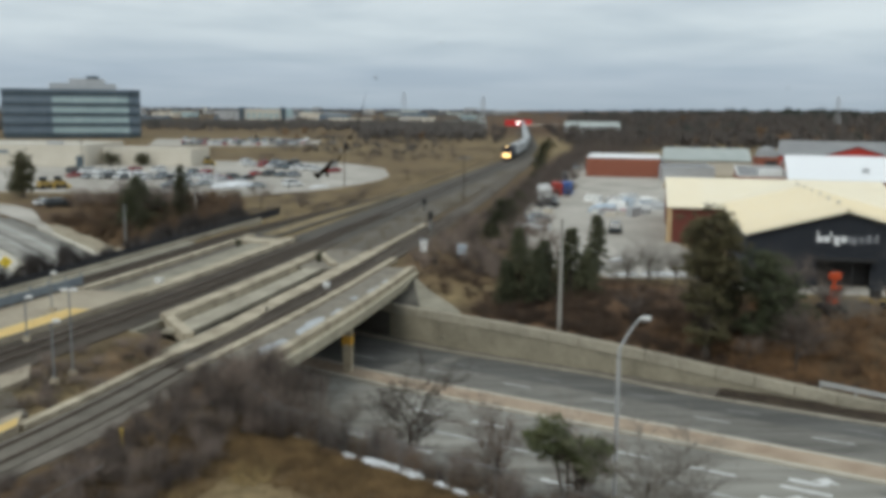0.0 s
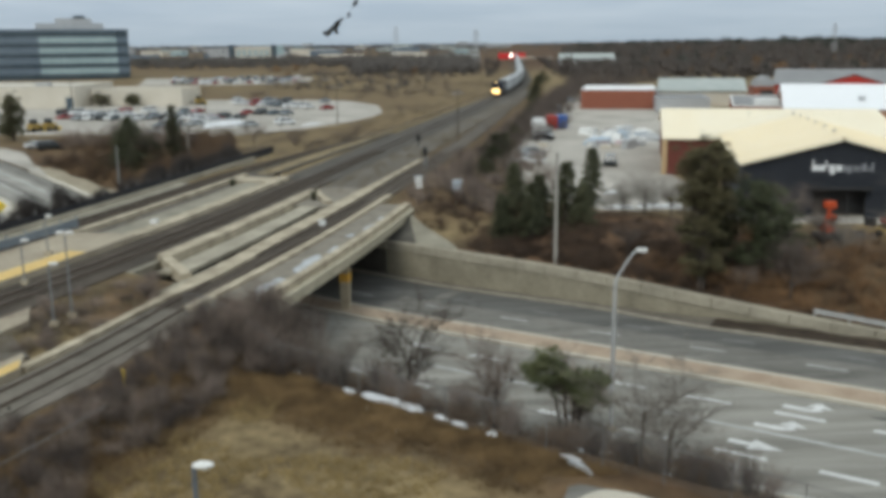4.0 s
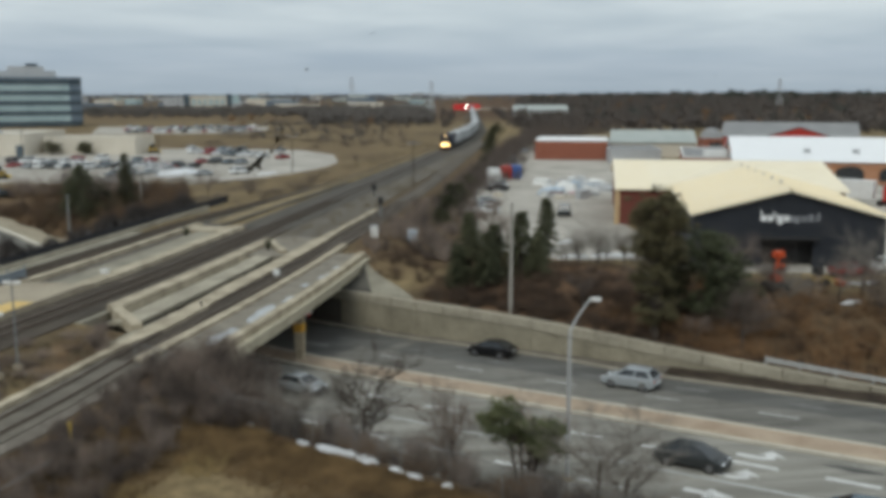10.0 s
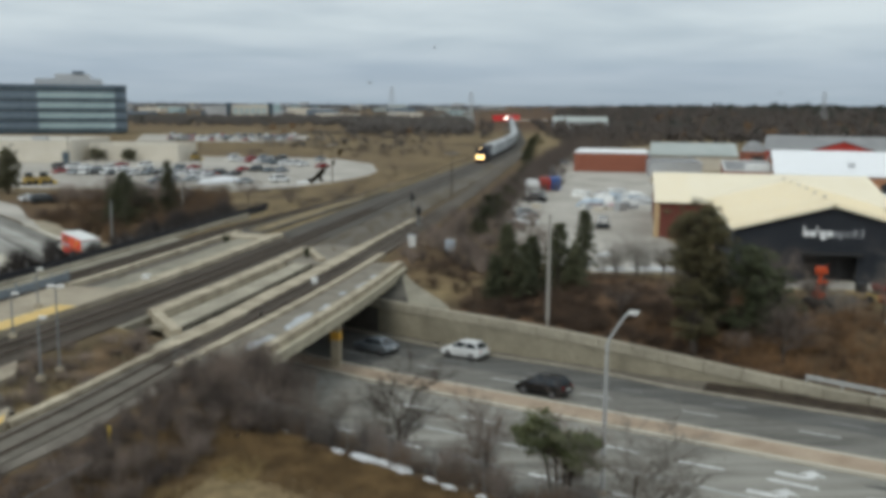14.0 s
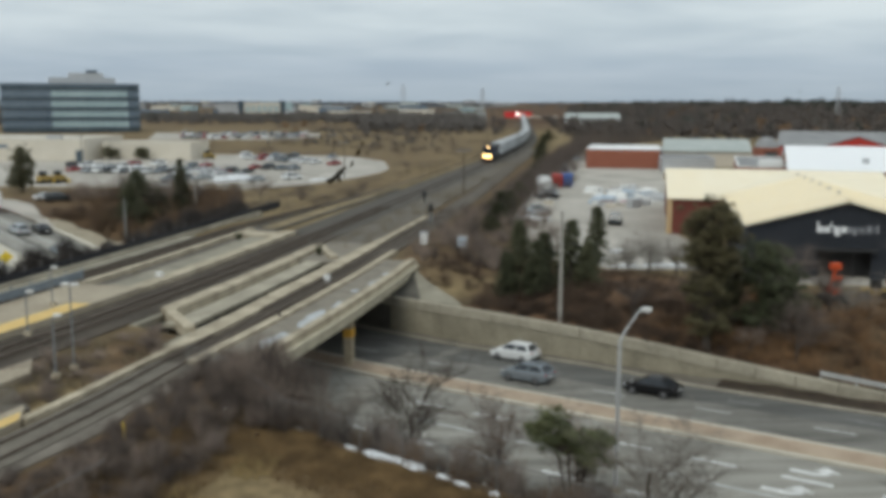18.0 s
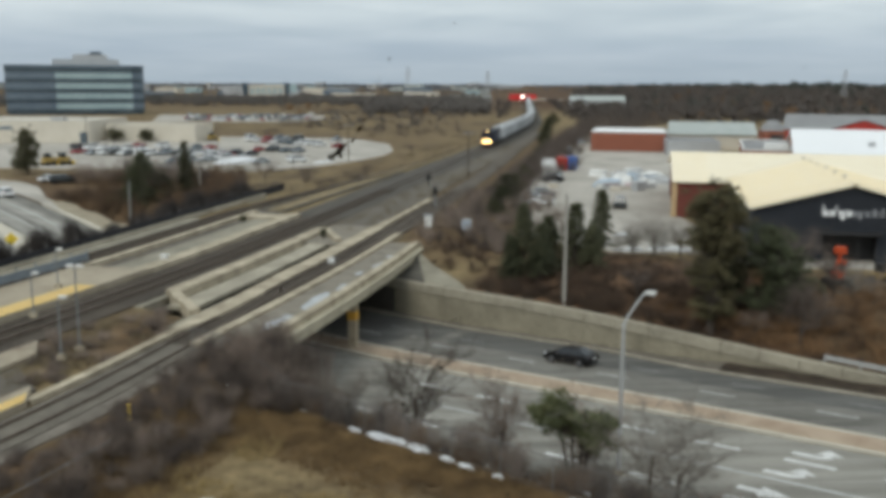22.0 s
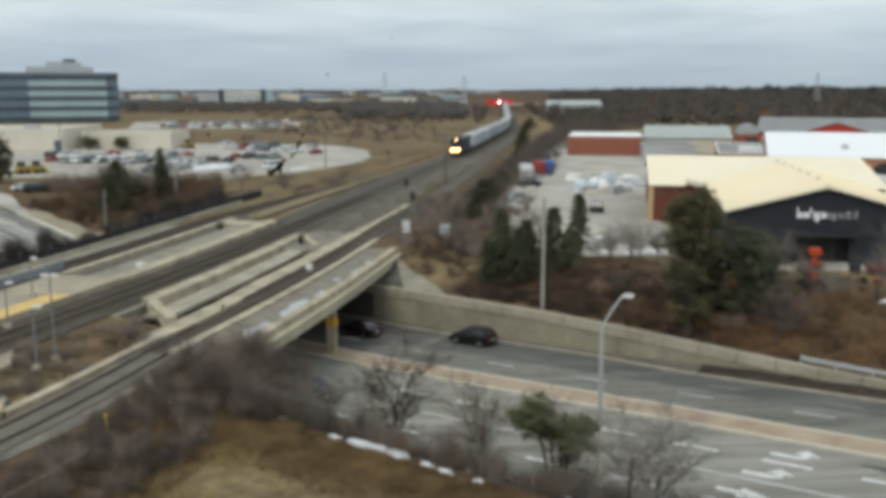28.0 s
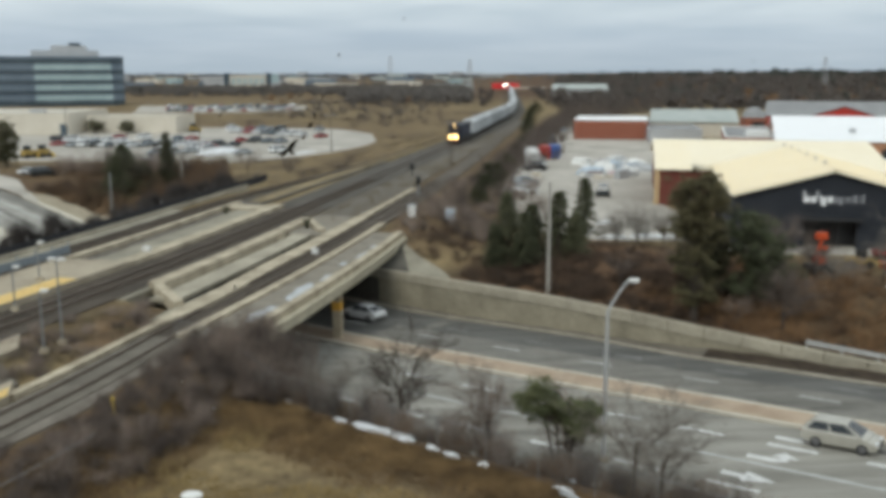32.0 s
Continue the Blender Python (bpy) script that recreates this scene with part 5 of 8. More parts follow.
def platform_lamp(x, y, z, h, double=False):
    l = thing("platform_lamp", pose(x, y, z), "slim grey platform lamp post with pale lamp head", "lamp post", "platform lamps")
    part("base", box(B(), 0, 0, 0, 0.5, 0.5, 0.35, bevel=0.05), M_CONC, l)
    part("pole", cyl(B(), (0, 0, 0.3), (0, 0, h), 0.065, 0.05, 10), M_LAMPPOST, l)
    for sg in ((-1, 1) if double else (1,)):
        part("lamp_head", box(B(), 0.3 * sg, 0, h, 0.5, 0.32, 0.2, bevel=0.06), M_WHITE, l)
    return l


def build_station():
    # island platform end between the near track and the main pair, with yellow edges
    pl = thing("platform", label="railway platform of pale concrete with a yellow tactile edge", category="platform", kind="structure")
    def ramp(y0, ya, yb, a, b, z):
        """An edge-to-edge strip whose far end is cut askew."""
        k = 12
        return [rail(y0 + (ya - y0) * i / k, a, z) for i in range(k + 1)], [rail(y0 + (yb - y0) * i / k, b, z) for i in range(k + 1)]

    part("slab", strip(B(), *ramp(22, 57.2, 54.6, -8.4, -6.3, RAIL_Z + 0.3), 0.8), M_PLATFORM, pl)
    part("slab", strip(B(), *ramp(22, 49.6, 47.6, -2.2, -0.6, RAIL_Z + 0.3), 0.8), M_PLATFORM, pl)
    part("yellow_edge", strip(B(), *ramp(22, 48.6, 47.5, -1.5, -0.62, RAIL_Z + 0.306)), M_TACTILE, pl)
    part("slab", strip(B(), *ramp(22, 53.0, 50.0, -6.3, -2.2, RAIL_Z - 0.05), 0.5), M_BALLAST_L, pl, "sunken bed of brown gravel between two platform edges")
    part("slab", rail_strip(B(), 22, 79, -21.6, -14.75, RAIL_Z + 0.45, 0.9), M_PLATFORM, pl)
    part("yellow_edge", rail_strip(B(), 22, 71.8, -16.7, -14.78, RAIL_Z + 0.456), M_TACTILE, pl)
    platform_lamp(-23.6, 58.8, RAIL_Z - 0.2, 5.5, True)
    platform_lamp(-23.3, 55.2, RAIL_Z + 0.3, 3.8)
    for x, y in ((-29.3, 65.2), (-31.5, 74.9)):
        platform_lamp(x, y, RAIL_Z + 0.4, 3.1)
    # railings with blue-grey mesh along the far platform
    f = thing("platform_railing", label="blue-grey metal railing along a platform", category="railing")
    for k in range(18):
        p = rail(40 + k * 2.4, -21.9, RAIL_Z + 0.4)
        part("post", box(B(), p.x, p.y, p.z - 0.3, 0.08, 0.08, 1.6), M_BLUEGREY, f)
    part("mesh_panel", rail_strip(B(), 40, 81, -21.93, -21.87, RAIL_Z + 1.3, 0.7), M_BLUEGREY, f)


M_LAMPPOST = mat("grey_lamp_post", (0.20, 0.21, 0.215), (0.29, 0.30, 0.305), 2.0, 0.6, metal=0.2)
M_BLUEGREY = mat("blue_grey_panel", (0.15, 0.18, 0.21), (0.24, 0.275, 0.31), 0.6, 0.7)
build_station()


def build_fences():
    # barrier of pale posts and dark infill along the far side of the line
    f = thing("boundary_fence", label="fence of pale concrete posts and black mesh panels beside the railway", category="fence")
    for k in range(34):
        y = 62 + k * 2.5
        p, q = rail(y, -28.9), rail(y + 2.5, -28.9)
        part("post", box(B(), p.x, p.y, LAND, 0.09, 0.09, 2.3), M_STEEL_D, f)
        strip(bm := B(), [p + Vector((0, 0, 0.8)), q + Vector((0, 0, 0.8))], [rail(y, -28.82, RAIL_Z + 0.8), rail(y + 2.5, -28.82, RAIL_Z + 0.8)], 1.2)
        part("panel", bm, M_FENCE, f)
    part("plinth", rail_strip(B(), 62, 138, -28.7, -28.3, RAIL_Z + 0.15, 0.9), M_CONC_G, f)
    # chain link fence round the field, beside the road slope
    c = thing("chain_link_fence", label="galvanised chain link fence with posts and top rail", category="fence")
    pts = [sn(s, 36.8 - 0.02 * (s + 40)) for s in np.arange(-48, 6, 3.0)]
    for a in pts:
        z = z_land(a.x, a.y)
        part("post", cyl(B(), (a.x, a.y, z - 0.2), (a.x, a.y, z + 1.8), 0.03, None, 8), M_STEEL_D, c)
    for a, b in zip(pts, pts[1:]):
        za, zb = z_land(a.x, a.y), z_land(b.x, b.y)
        part("top_rail", cyl(B(), (a.x, a.y, za + 1.78), (b.x, b.y, zb + 1.78), 0.024, None, 6), M_STEEL_D, c)
        bm = B()
        d = b - a
        for i in range(-6, 12):
            for sg in (1, -1):
                u0, u1 = i / 12.0, i / 12.0 + 0.6
                if sg < 0:
                    u0, u1 = u1, u0
                lo, hi = max(0, min(1, u0)), max(0, min(1, u1))
                if abs(hi - lo) < 1e-3:
                    continue
                k0, k1 = (lo - u0) / (u1 - u0), (hi - u0) / (u1 - u0)
                cyl(bm, (a.x + d.x * lo, a.y + d.y * lo, za + 0.05 + 1.7 * k0), (a.x + d.x * hi, a.y + d.y * hi, zb + 0.05 + 1.7 * k1), 0.006, None, 3)
        part("mesh_panel", bm, M_STEEL_D, c)
    # a second run along the foot of the railway bank
    c2 = thing("chain_link_fence", label="old chain link fence sagging in scrub beside the railway bank", category="fence")
    pts = [rail(y, 7.7) for y in np.arange(26, 58, 3.0)]
    for a in pts:
        z = z_land(a.x, a.y)
        part("post", cyl(B(), (a.x, a.y, z - 0.2), (a.x, a.y, z + 1.7), 0.022, None, 8), M_TIE, c2)
    for a, b in zip(pts, pts[1:]):
        part("top_rail", cyl(B(), (a.x, a.y, z_land(a.x, a.y) + 1.68), (b.x, b.y, z_land(b.x, b.y) + 1.68), 0.03 if b.y < 43 else 0.016, None, 6), M_STEEL_D if b.y < 43 else M_TIE, c2)


M_STEEL_D = mat("weathered_steel", (0.17, 0.165, 0.16), (0.28, 0.27, 0.26), 2.0, 0.7, metal=0.3)
M_FENCE = mat("black_mesh", (0.02, 0.02, 0.024), (0.04, 0.04, 0.045), 1.0, 0.9)
build_fences()


# ---------------------------------------------------------------- snow patches and manhole
M_SLUSH = mat("dirty_slush", (0.34, 0.36, 0.37), (0.58, 0.60, 0.62), 1.3, 0.6)


def build_snow():
    r = random.Random(11)
    lumps = [(-32.3 + 0.62 * k + r.uniform(-0.15, 0.15), 36.95 + r.uniform(-0.2, 0.2), r.uniform(1.3, 2.0), r.uniform(0.7, 1.2)) for k in range(6)]
    lumps += [(-33.9, 36.8, 1.3, 0.4), (-27.3, 36.6, 1.2, 0.45), (-26.0, 36.4, 1.5, 0.7), (-24.0, 36.4, 0.9, 0.3), (-42.2, 37.4, 0.6, 0.5), (-41.4, 37.3, 0.6, 0.4), (-38.4, 37.3, 0.9, 0.3), (-19.5, 36.2, 1.6, 0.4)]
    lumps += [(-34.4, 41.6, 2.2, 0.8), (-36.6, 41.9, 1.6, 0.6), (-31.8, 41.7, 1.0, 0.5), (-27.2, 41.9, 1.3, 0.55), (-25.6, 42.0, 1.1, 0.5), (-22.4, 41.8, 1.0, 0.4), (-29.5, 40.4, 0.9, 0.35)]
    for (s, n, ln, wd) in lumps:
        bm = B()
        bmesh.ops.create_uvsphere(bm, u_segments=18, v_segments=8, radius=0.5)
        for v in bm.verts:
            k = 0.75 + 0.5 * noise.noise(Vector((v.co.x * 3 + s, v.co.y * 3, n))) + 0.3 * noise.noise(Vector((v.co.x * 9 + s, v.co.y * 9, n)))
            v.co = Vector((v.co.x * ln * k, v.co.y * wd * k, v.co.z * 0.32))
        p = sn(s, n)
        ob = part("snow_patch", bm, M_SNOW, smooth=True)
        ob.matrix_basis = pose(p.x, p.y, z_ground(s, n) + 0.03, 0, 0, -36.9)
        tagged(ob, "small patch of old melting snow on brown grass", "snow", "snow patches")
    # thin snow and frost on the bridge walkway
    for k, (y, o, ln, wd) in enumerate(((67, 4.0, 6, 1.0), (73.5, 4.2, 8, 1.1), (78.5, 4.4, 5, 0.7), (88, 4.3, 4.5, 0.8), (92.5, 4.0, 2.5, 0.5), (84, 3.6, 2.0, 0.4))):
        bm = B()
        bmesh.ops.create_uvsphere(bm, u_segments=18, v_segments=8, radius=0.5)
        for v in bm.verts:
            j = 0.75 + 0.55 * noise.noise(Vector((v.co.x * 3 + y, v.co.y * 3, 0)))
            v.co = Vector((v.co.x * wd * j * 2, v.co.y * ln * j, v.co.z * 0.09))
        p, q = rail(y - 1, o), rail(y + 1, o)
        ob = part("snow_patch", bm, M_SLUSH, smooth=True)
        ob.matrix_basis = pose((p.x + q.x) / 2, (p.y + q.y) / 2, RAIL_Z + 0.05, 0, 0, -math.degrees(math.atan2(q.x - p.x, q.y - p.y)))
        tagged(ob, "thin grey-white snow lying on a concrete bridge walkway", "snow", "snow patches")
    # grey slush along the slope below the fence
    for k in range(14):
        s, n = r.uniform(-46, -16), r.uniform(38.5, 42)
        bm = B()
        bmesh.ops.create_uvsphere(bm, u_segments=14, v_segments=6, radius=0.5)
        ln, wd = r.uniform(0.8, 2.6), r.uniform(0.3, 0.8)
        for v in bm.verts:
            j = 0.75 + 0.5 * noise.noise(Vector((v.co.x * 3 + s, v.co.y * 3, k)))
            v.co = Vector((v.co.x * ln * j, v.co.y * wd * j, v.co.z * 0.2))
        p = sn(s, n)
        ob = part("snow_patch", bm, M_SNOW, smooth=True)
        ob.matrix_basis = pose(p.x, p.y, z_ground(s, n) + 0.02, 0, 0, -36.9 + r.uniform(-12, 12))
        tagged(ob, "thin strip of dirty snow on a grassy slope", "snow", "snow patches")
    z0 = z_at(LAMP[0], LAMP[1])
    l = thing("lamp_post", pose(LAMP[0], LAMP[1], z0), "slim blue-grey lamp post with white oval lamp head", "lamp post")
    part("pole", cyl(B(), (0, 0, -0.1), (0, 0, LAMP[2] - z0 - 0.05), 0.1, 0.07, 14), M_POST, l)
    part("base_plate", cyl(B(), (0, 0, 0.0), (0, 0, 0.12), 0.22, 0.2, 14), M_POST, l)
    bm = B()
    bmesh.ops.create_uvsphere(bm, u_segments=24, v_segments=12, radius=0.5, matrix=Matrix.Translation((0.26, 0, LAMP[2] - z0)) @ Matrix.Diagonal((0.62, 0.42, 0.2, 1)))
    hd = part("lamp_head", bm, M_WHITE, l, "white oval lamp head", smooth=True)
    part("lens", cyl(B(), (0.3, 0, LAMP[2] - z0 - 0.12), (0.3, 0, LAMP[2] - z0 - 0.07), 0.12, 0.16, 16), M_LAMP_W, hd)


LAMP = (-6.86, 24.5, 9.5)
M_POST = mat("blue_grey_post", (0.13, 0.155, 0.19), (0.20, 0.225, 0.26), 2.0, 0.6, metal=0.2)
build_snow()


# ---------------------------------------------------------------- plants
M_TWIG = mat("bare_twigs", (0.085, 0.068, 0.06), (0.275, 0.218, 0.18), 1.2, 0.9, vary=0.5)
M_TWIG_R = mat("russet_scrub", (0.045, 0.031, 0.02), (0.235, 0.15, 0.085), 0.2, 0.95)
M_RUSSET = mat("leafy_russet_scrub", (0.07, 0.043, 0.026), (0.33, 0.195, 0.10), 0.2, 0.95)
M_HEDGE_B = mat("dark_brown_scrub", (0.036, 0.026, 0.02), (0.12, 0.08, 0.055), 0.3, 0.95)
M_WEED = mat("dull_weeds", (0.10, 0.082, 0.052), (0.22, 0.178, 0.112), 0.25, 0.95)
M_HEDGE_G = mat("dark_green_bush", (0.025, 0.03, 0.016), (0.075, 0.08, 0.042), 0.8, 0.95)
M_DEAD = mat("dead_brown_weeds", (0.062, 0.041, 0.021), (0.285, 0.188, 0.09), 0.6, 0.95)
M_HEDGE = mat("dark_hedge_twigs", (0.028, 0.025, 0.024), (0.075, 0.064, 0.058), 0.5, 0.95)
M_EVER = mat("dull_evergreen", (0.05, 0.055, 0.03), (0.125, 0.12, 0.068), 0.5, 0.9, vary=0.3)
M_TWIG_G = mat("grey_branches", (0.15, 0.132, 0.112), (0.30, 0.272, 0.24), 1.0, 0.9)
M_BARK = mat("bark", (0.06, 0.048, 0.04), (0.125, 0.105, 0.088), 3.0, 0.95, bump=0.3)
M_SPRUCE = mat("spruce_needles", (0.055, 0.062, 0.036), (0.14, 0.143, 0.082), 1.2, 0.85, vary=0.2)
M_PINE = mat("pine_needles", (0.055, 0.058, 0.032), (0.165, 0.155, 0.085), 1.0, 0.85)
M_PINE_O = mat("olive_pine_needles", (0.066, 0.06, 0.032), (0.185, 0.16, 0.084), 1.0, 0.85)
M_PINE_D = mat("deep_green_pine_needles", (0.044, 0.054, 0.03), (0.135, 0.148, 0.082), 1.0, 0.85)
M_PINE_L = mat("light_pine_needles", (0.07, 0.083, 0.04), (0.18, 0.19, 0.095), 1.2, 0.85)
M_GRASS = mat("dry_grass_blades", (0.19, 0.135, 0.058), (0.48, 0.36, 0.165), 0.22, 0.95)
# distance haze is put into this blue-grey tree colour
M_WOODS_HAZE = mat("haze_tinted_woods", (0.085, 0.088, 0.098), (0.15, 0.148, 0.155), 0.01, 0.95, fine=0.6)
M_WOODS = mat("far_woods", (0.066, 0.057, 0.053), (0.128, 0.107, 0.092), 0.02, 0.95, fine=0.6)


def cones(P, D, W):
    """Three-sided spikes at P along D with base radius W: vertices and faces."""
    P, D, W = np.asarray(P, float), np.asarray(D, float), np.asarray(W, float)
    L = np.linalg.norm(D, axis=1, keepdims=True)
    d = D / np.maximum(L, 1e-6)
    ref = np.where(np.abs(d[:, 2:3]) < 0.9, [[0.0, 0, 1]], [[1.0, 0, 0]])
    u = np.cross(d, ref); u /= np.linalg.norm(u, axis=1, keepdims=True)
    v = np.cross(d, u)
    vs = [P + W[:, None] * (math.cos(a) * u + math.sin(a) * v) for a in (0, 2.094, 4.189)] + [P + D]
    V = np.stack(vs, 1).reshape(-1, 3)
    i = np.arange(len(P))[:, None] * 4
    F = np.concatenate([i + [[0, 1, 3]], i + [[1, 2, 3]], i + [[2, 0, 3]]], 0)
    return V, F


def join(sets):
    V, F, n = [], [], 0
    for v, f in sets:
        V.append(v); F.append(f + n); n += len(v)
    return np.concatenate(V), np.concatenate(F)


def mesh_of(name, V, F, material):
    me = bpy.data.meshes.new(name)
    nv, nf = len(V), len(F)
    me.vertices.add(nv)
    me.vertices.foreach_set("co", np.ascontiguousarray(V, dtype=np.float32).ravel())
    me.loops.add(nf * 3)
    me.loops.foreach_set("vertex_index", np.ascontiguousarray(F, dtype=np.int32).ravel())
    me.polygons.add(nf)
    me.polygons.foreach_set("loop_start", np.arange(0, nf * 3, 3, dtype=np.int32))
    me.polygons.foreach_set("loop_total", np.full(nf, 3, dtype=np.int32))
    me.update(calc_edges=True)
    me.materials.append(material)
    return me


def unit_shrub(seed, stems=46, subs=5, spread=0.75, thick=0.011):
    """Bare twiggy shrub of height about 1."""
    r = np.random.RandomState(seed)
    a, t = r.uniform(0, 6.283, stems), r.uniform(0.05, spread, stems)
    P = np.stack([0.12 * r.randn(stems), 0.12 * r.randn(stems), np.zeros(stems)], 1)
    D = np.stack([np.cos(a) * t, np.sin(a) * t, r.uniform(0.55, 1.0, stems)], 1)
    sets = [cones(P, D, np.full(stems, thick))]
    for k in range(subs):
        f = r.uniform(0.25, 0.95, (stems, 1))
        D2 = r.randn(stems, 3) * [0.2, 0.2, 0.12] + D * 0.3
        sets.append(cones(P + D * f, D2, np.full(stems, thick * 0.6)))
        D3 = r.randn(stems, 3) * [0.12, 0.12, 0.1] + D2 * 0.3
        sets.append(cones(P + D * f + D2 * r.uniform(0.3, 0.9, (stems, 1)), D3, np.full(stems, thick * 0.4)))
    return join(sets)


SHRUBS = [unit_shrub(k) for k in range(5)]


def placed(base, x, y, z, sx, sz, rot):
    c, s = math.cos(rot), math.sin(rot)
    V = base[0] * [sx, sx, sz]
    V = np.stack([V[:, 0] * c - V[:, 1] * s + x, V[:, 0] * s + V[:, 1] * c + y, V[:, 2] + z], 1)
    return V, base[1]


def stuff(name, sets, material, label, category):
    V, F = join(sets)
    return tagged(new(name, mesh_of(name, V, F, material)), label, category, kind="stuff")


def z_at(x, y):
    # invert the bent road frame well enough for plants
    s, n = x * UX + y * UY, x * NX + y * NY
    return z_ground(s, n - bend(s))


def build_shrubs():
    meshes = [mesh_of("shrub", *b, M_TWIG) for b in SHRUBS]
    r = random.Random(3)
    spots, brush = [], []
    # along the railway bank
    for k in range(120):
        y = r.uniform(24, 60)
        off = r.uniform(5.9, 9.2) + max(0, (46 - y)) * 0.06
        p = rail(y, off)
        spots.append((p.x, p.y, r.uniform(0.7, 1.7), r.uniform(0.9, 1.6)))
    # thicket before the bridge's end
    for k in range(80):
        s, n = r.uniform(-62, -41), r.uniform(33.5, 41.8)
        p = sn(s, n)
        if rail_off(p.x, p.y) < 6.6:
            continue
        spots.append((p.x, p.y, r.uniform(1.5, 2.8), r.uniform(1.5, 2.4)))
    # tall bushes hiding the near end of the bridge girder
    for k in range(30):
        p = rail(r.uniform(55, 64.5), r.uniform(6.3, 10.5))
        if p.x * NX + p.y * NY < 42.2:
            spots.append((p.x, p.y, r.uniform(1.7, 3.5), r.uniform(1.3, 2.1)))
    # slope between fence and road
    for k in range(54):
        s, n = r.uniform(-42, -12), r.uniform(37.2, 42.0)
        p = sn(s, n)
        spots.append((p.x, p.y, r.uniform(1.2, 2.5), r.uniform(1.0, 1.8)))
    # low brush between the near track and the bank
    for k in range(96):
        y = r.uniform(30, 60.5)
        p = rail(y, off_t1(y) + r.uniform(2.5, 6.4))
        h = r.uniform(0.4, 1.0) if y < 50 else r.uniform(0.8, 1.8)
        brush.append(placed(SHRUBS[k % 5], p.x, p.y, z_at(p.x, p.y) - 0.1, r.uniform(0.8, 1.3), h, r.uniform(0, 6)))
    # scrub between the tracks, and beside the signals
    for k in range(34):
        p = rail(r.uniform(50, 70), r.uniform(-8.6, -1.6))
        spots.append((p.x, p.y, r.uniform(0.6, 1.2), r.uniform(1.0, 1.7)))
    for k in range(110):
        p = rail(r.uniform(99, 150), r.uniform(2.4, 14))
        if p.x * NX + p.y * NY < 80:
            continue
        spots.append((p.x, p.y, r.uniform(0.8, 2.2), r.uniform(0.9, 1.8)))
    for i, (x, y, h, w) in enumerate(spots):
        ob = new("shrub", meshes[i % 5])
        ob.matrix_basis = pose(x, y, z_at(x, y) - 0.1, 0, 0, r.uniform(0, 360)) @ Matrix.Diagonal((w, w, h, 1))
        tagged(ob, "leafless grey-brown shrub of tangled thin twigs", "shrub", "bare shrubs")
    stuff("low_brush", brush, M_TWIG, "low tangled brush between a track and its bank", "brush")
    # darker brush on the slope below the fence
    dark = []
    for i in range(90):
        p = sn(r.uniform(-47, -14), r.uniform(37.3, 41.4))
        dark.append(placed(SHRUBS[i % 5], p.x, p.y, z_at(p.x, p.y) - 0.1, r.uniform(0.9, 1.5), r.uniform(0.6, 1.5), r.uniform(0, 6)))
    stuff("slope_brush", dark, M_TWIG_R, "low dark brown leafless brush on a road slope", "brush")


build_shrubs()


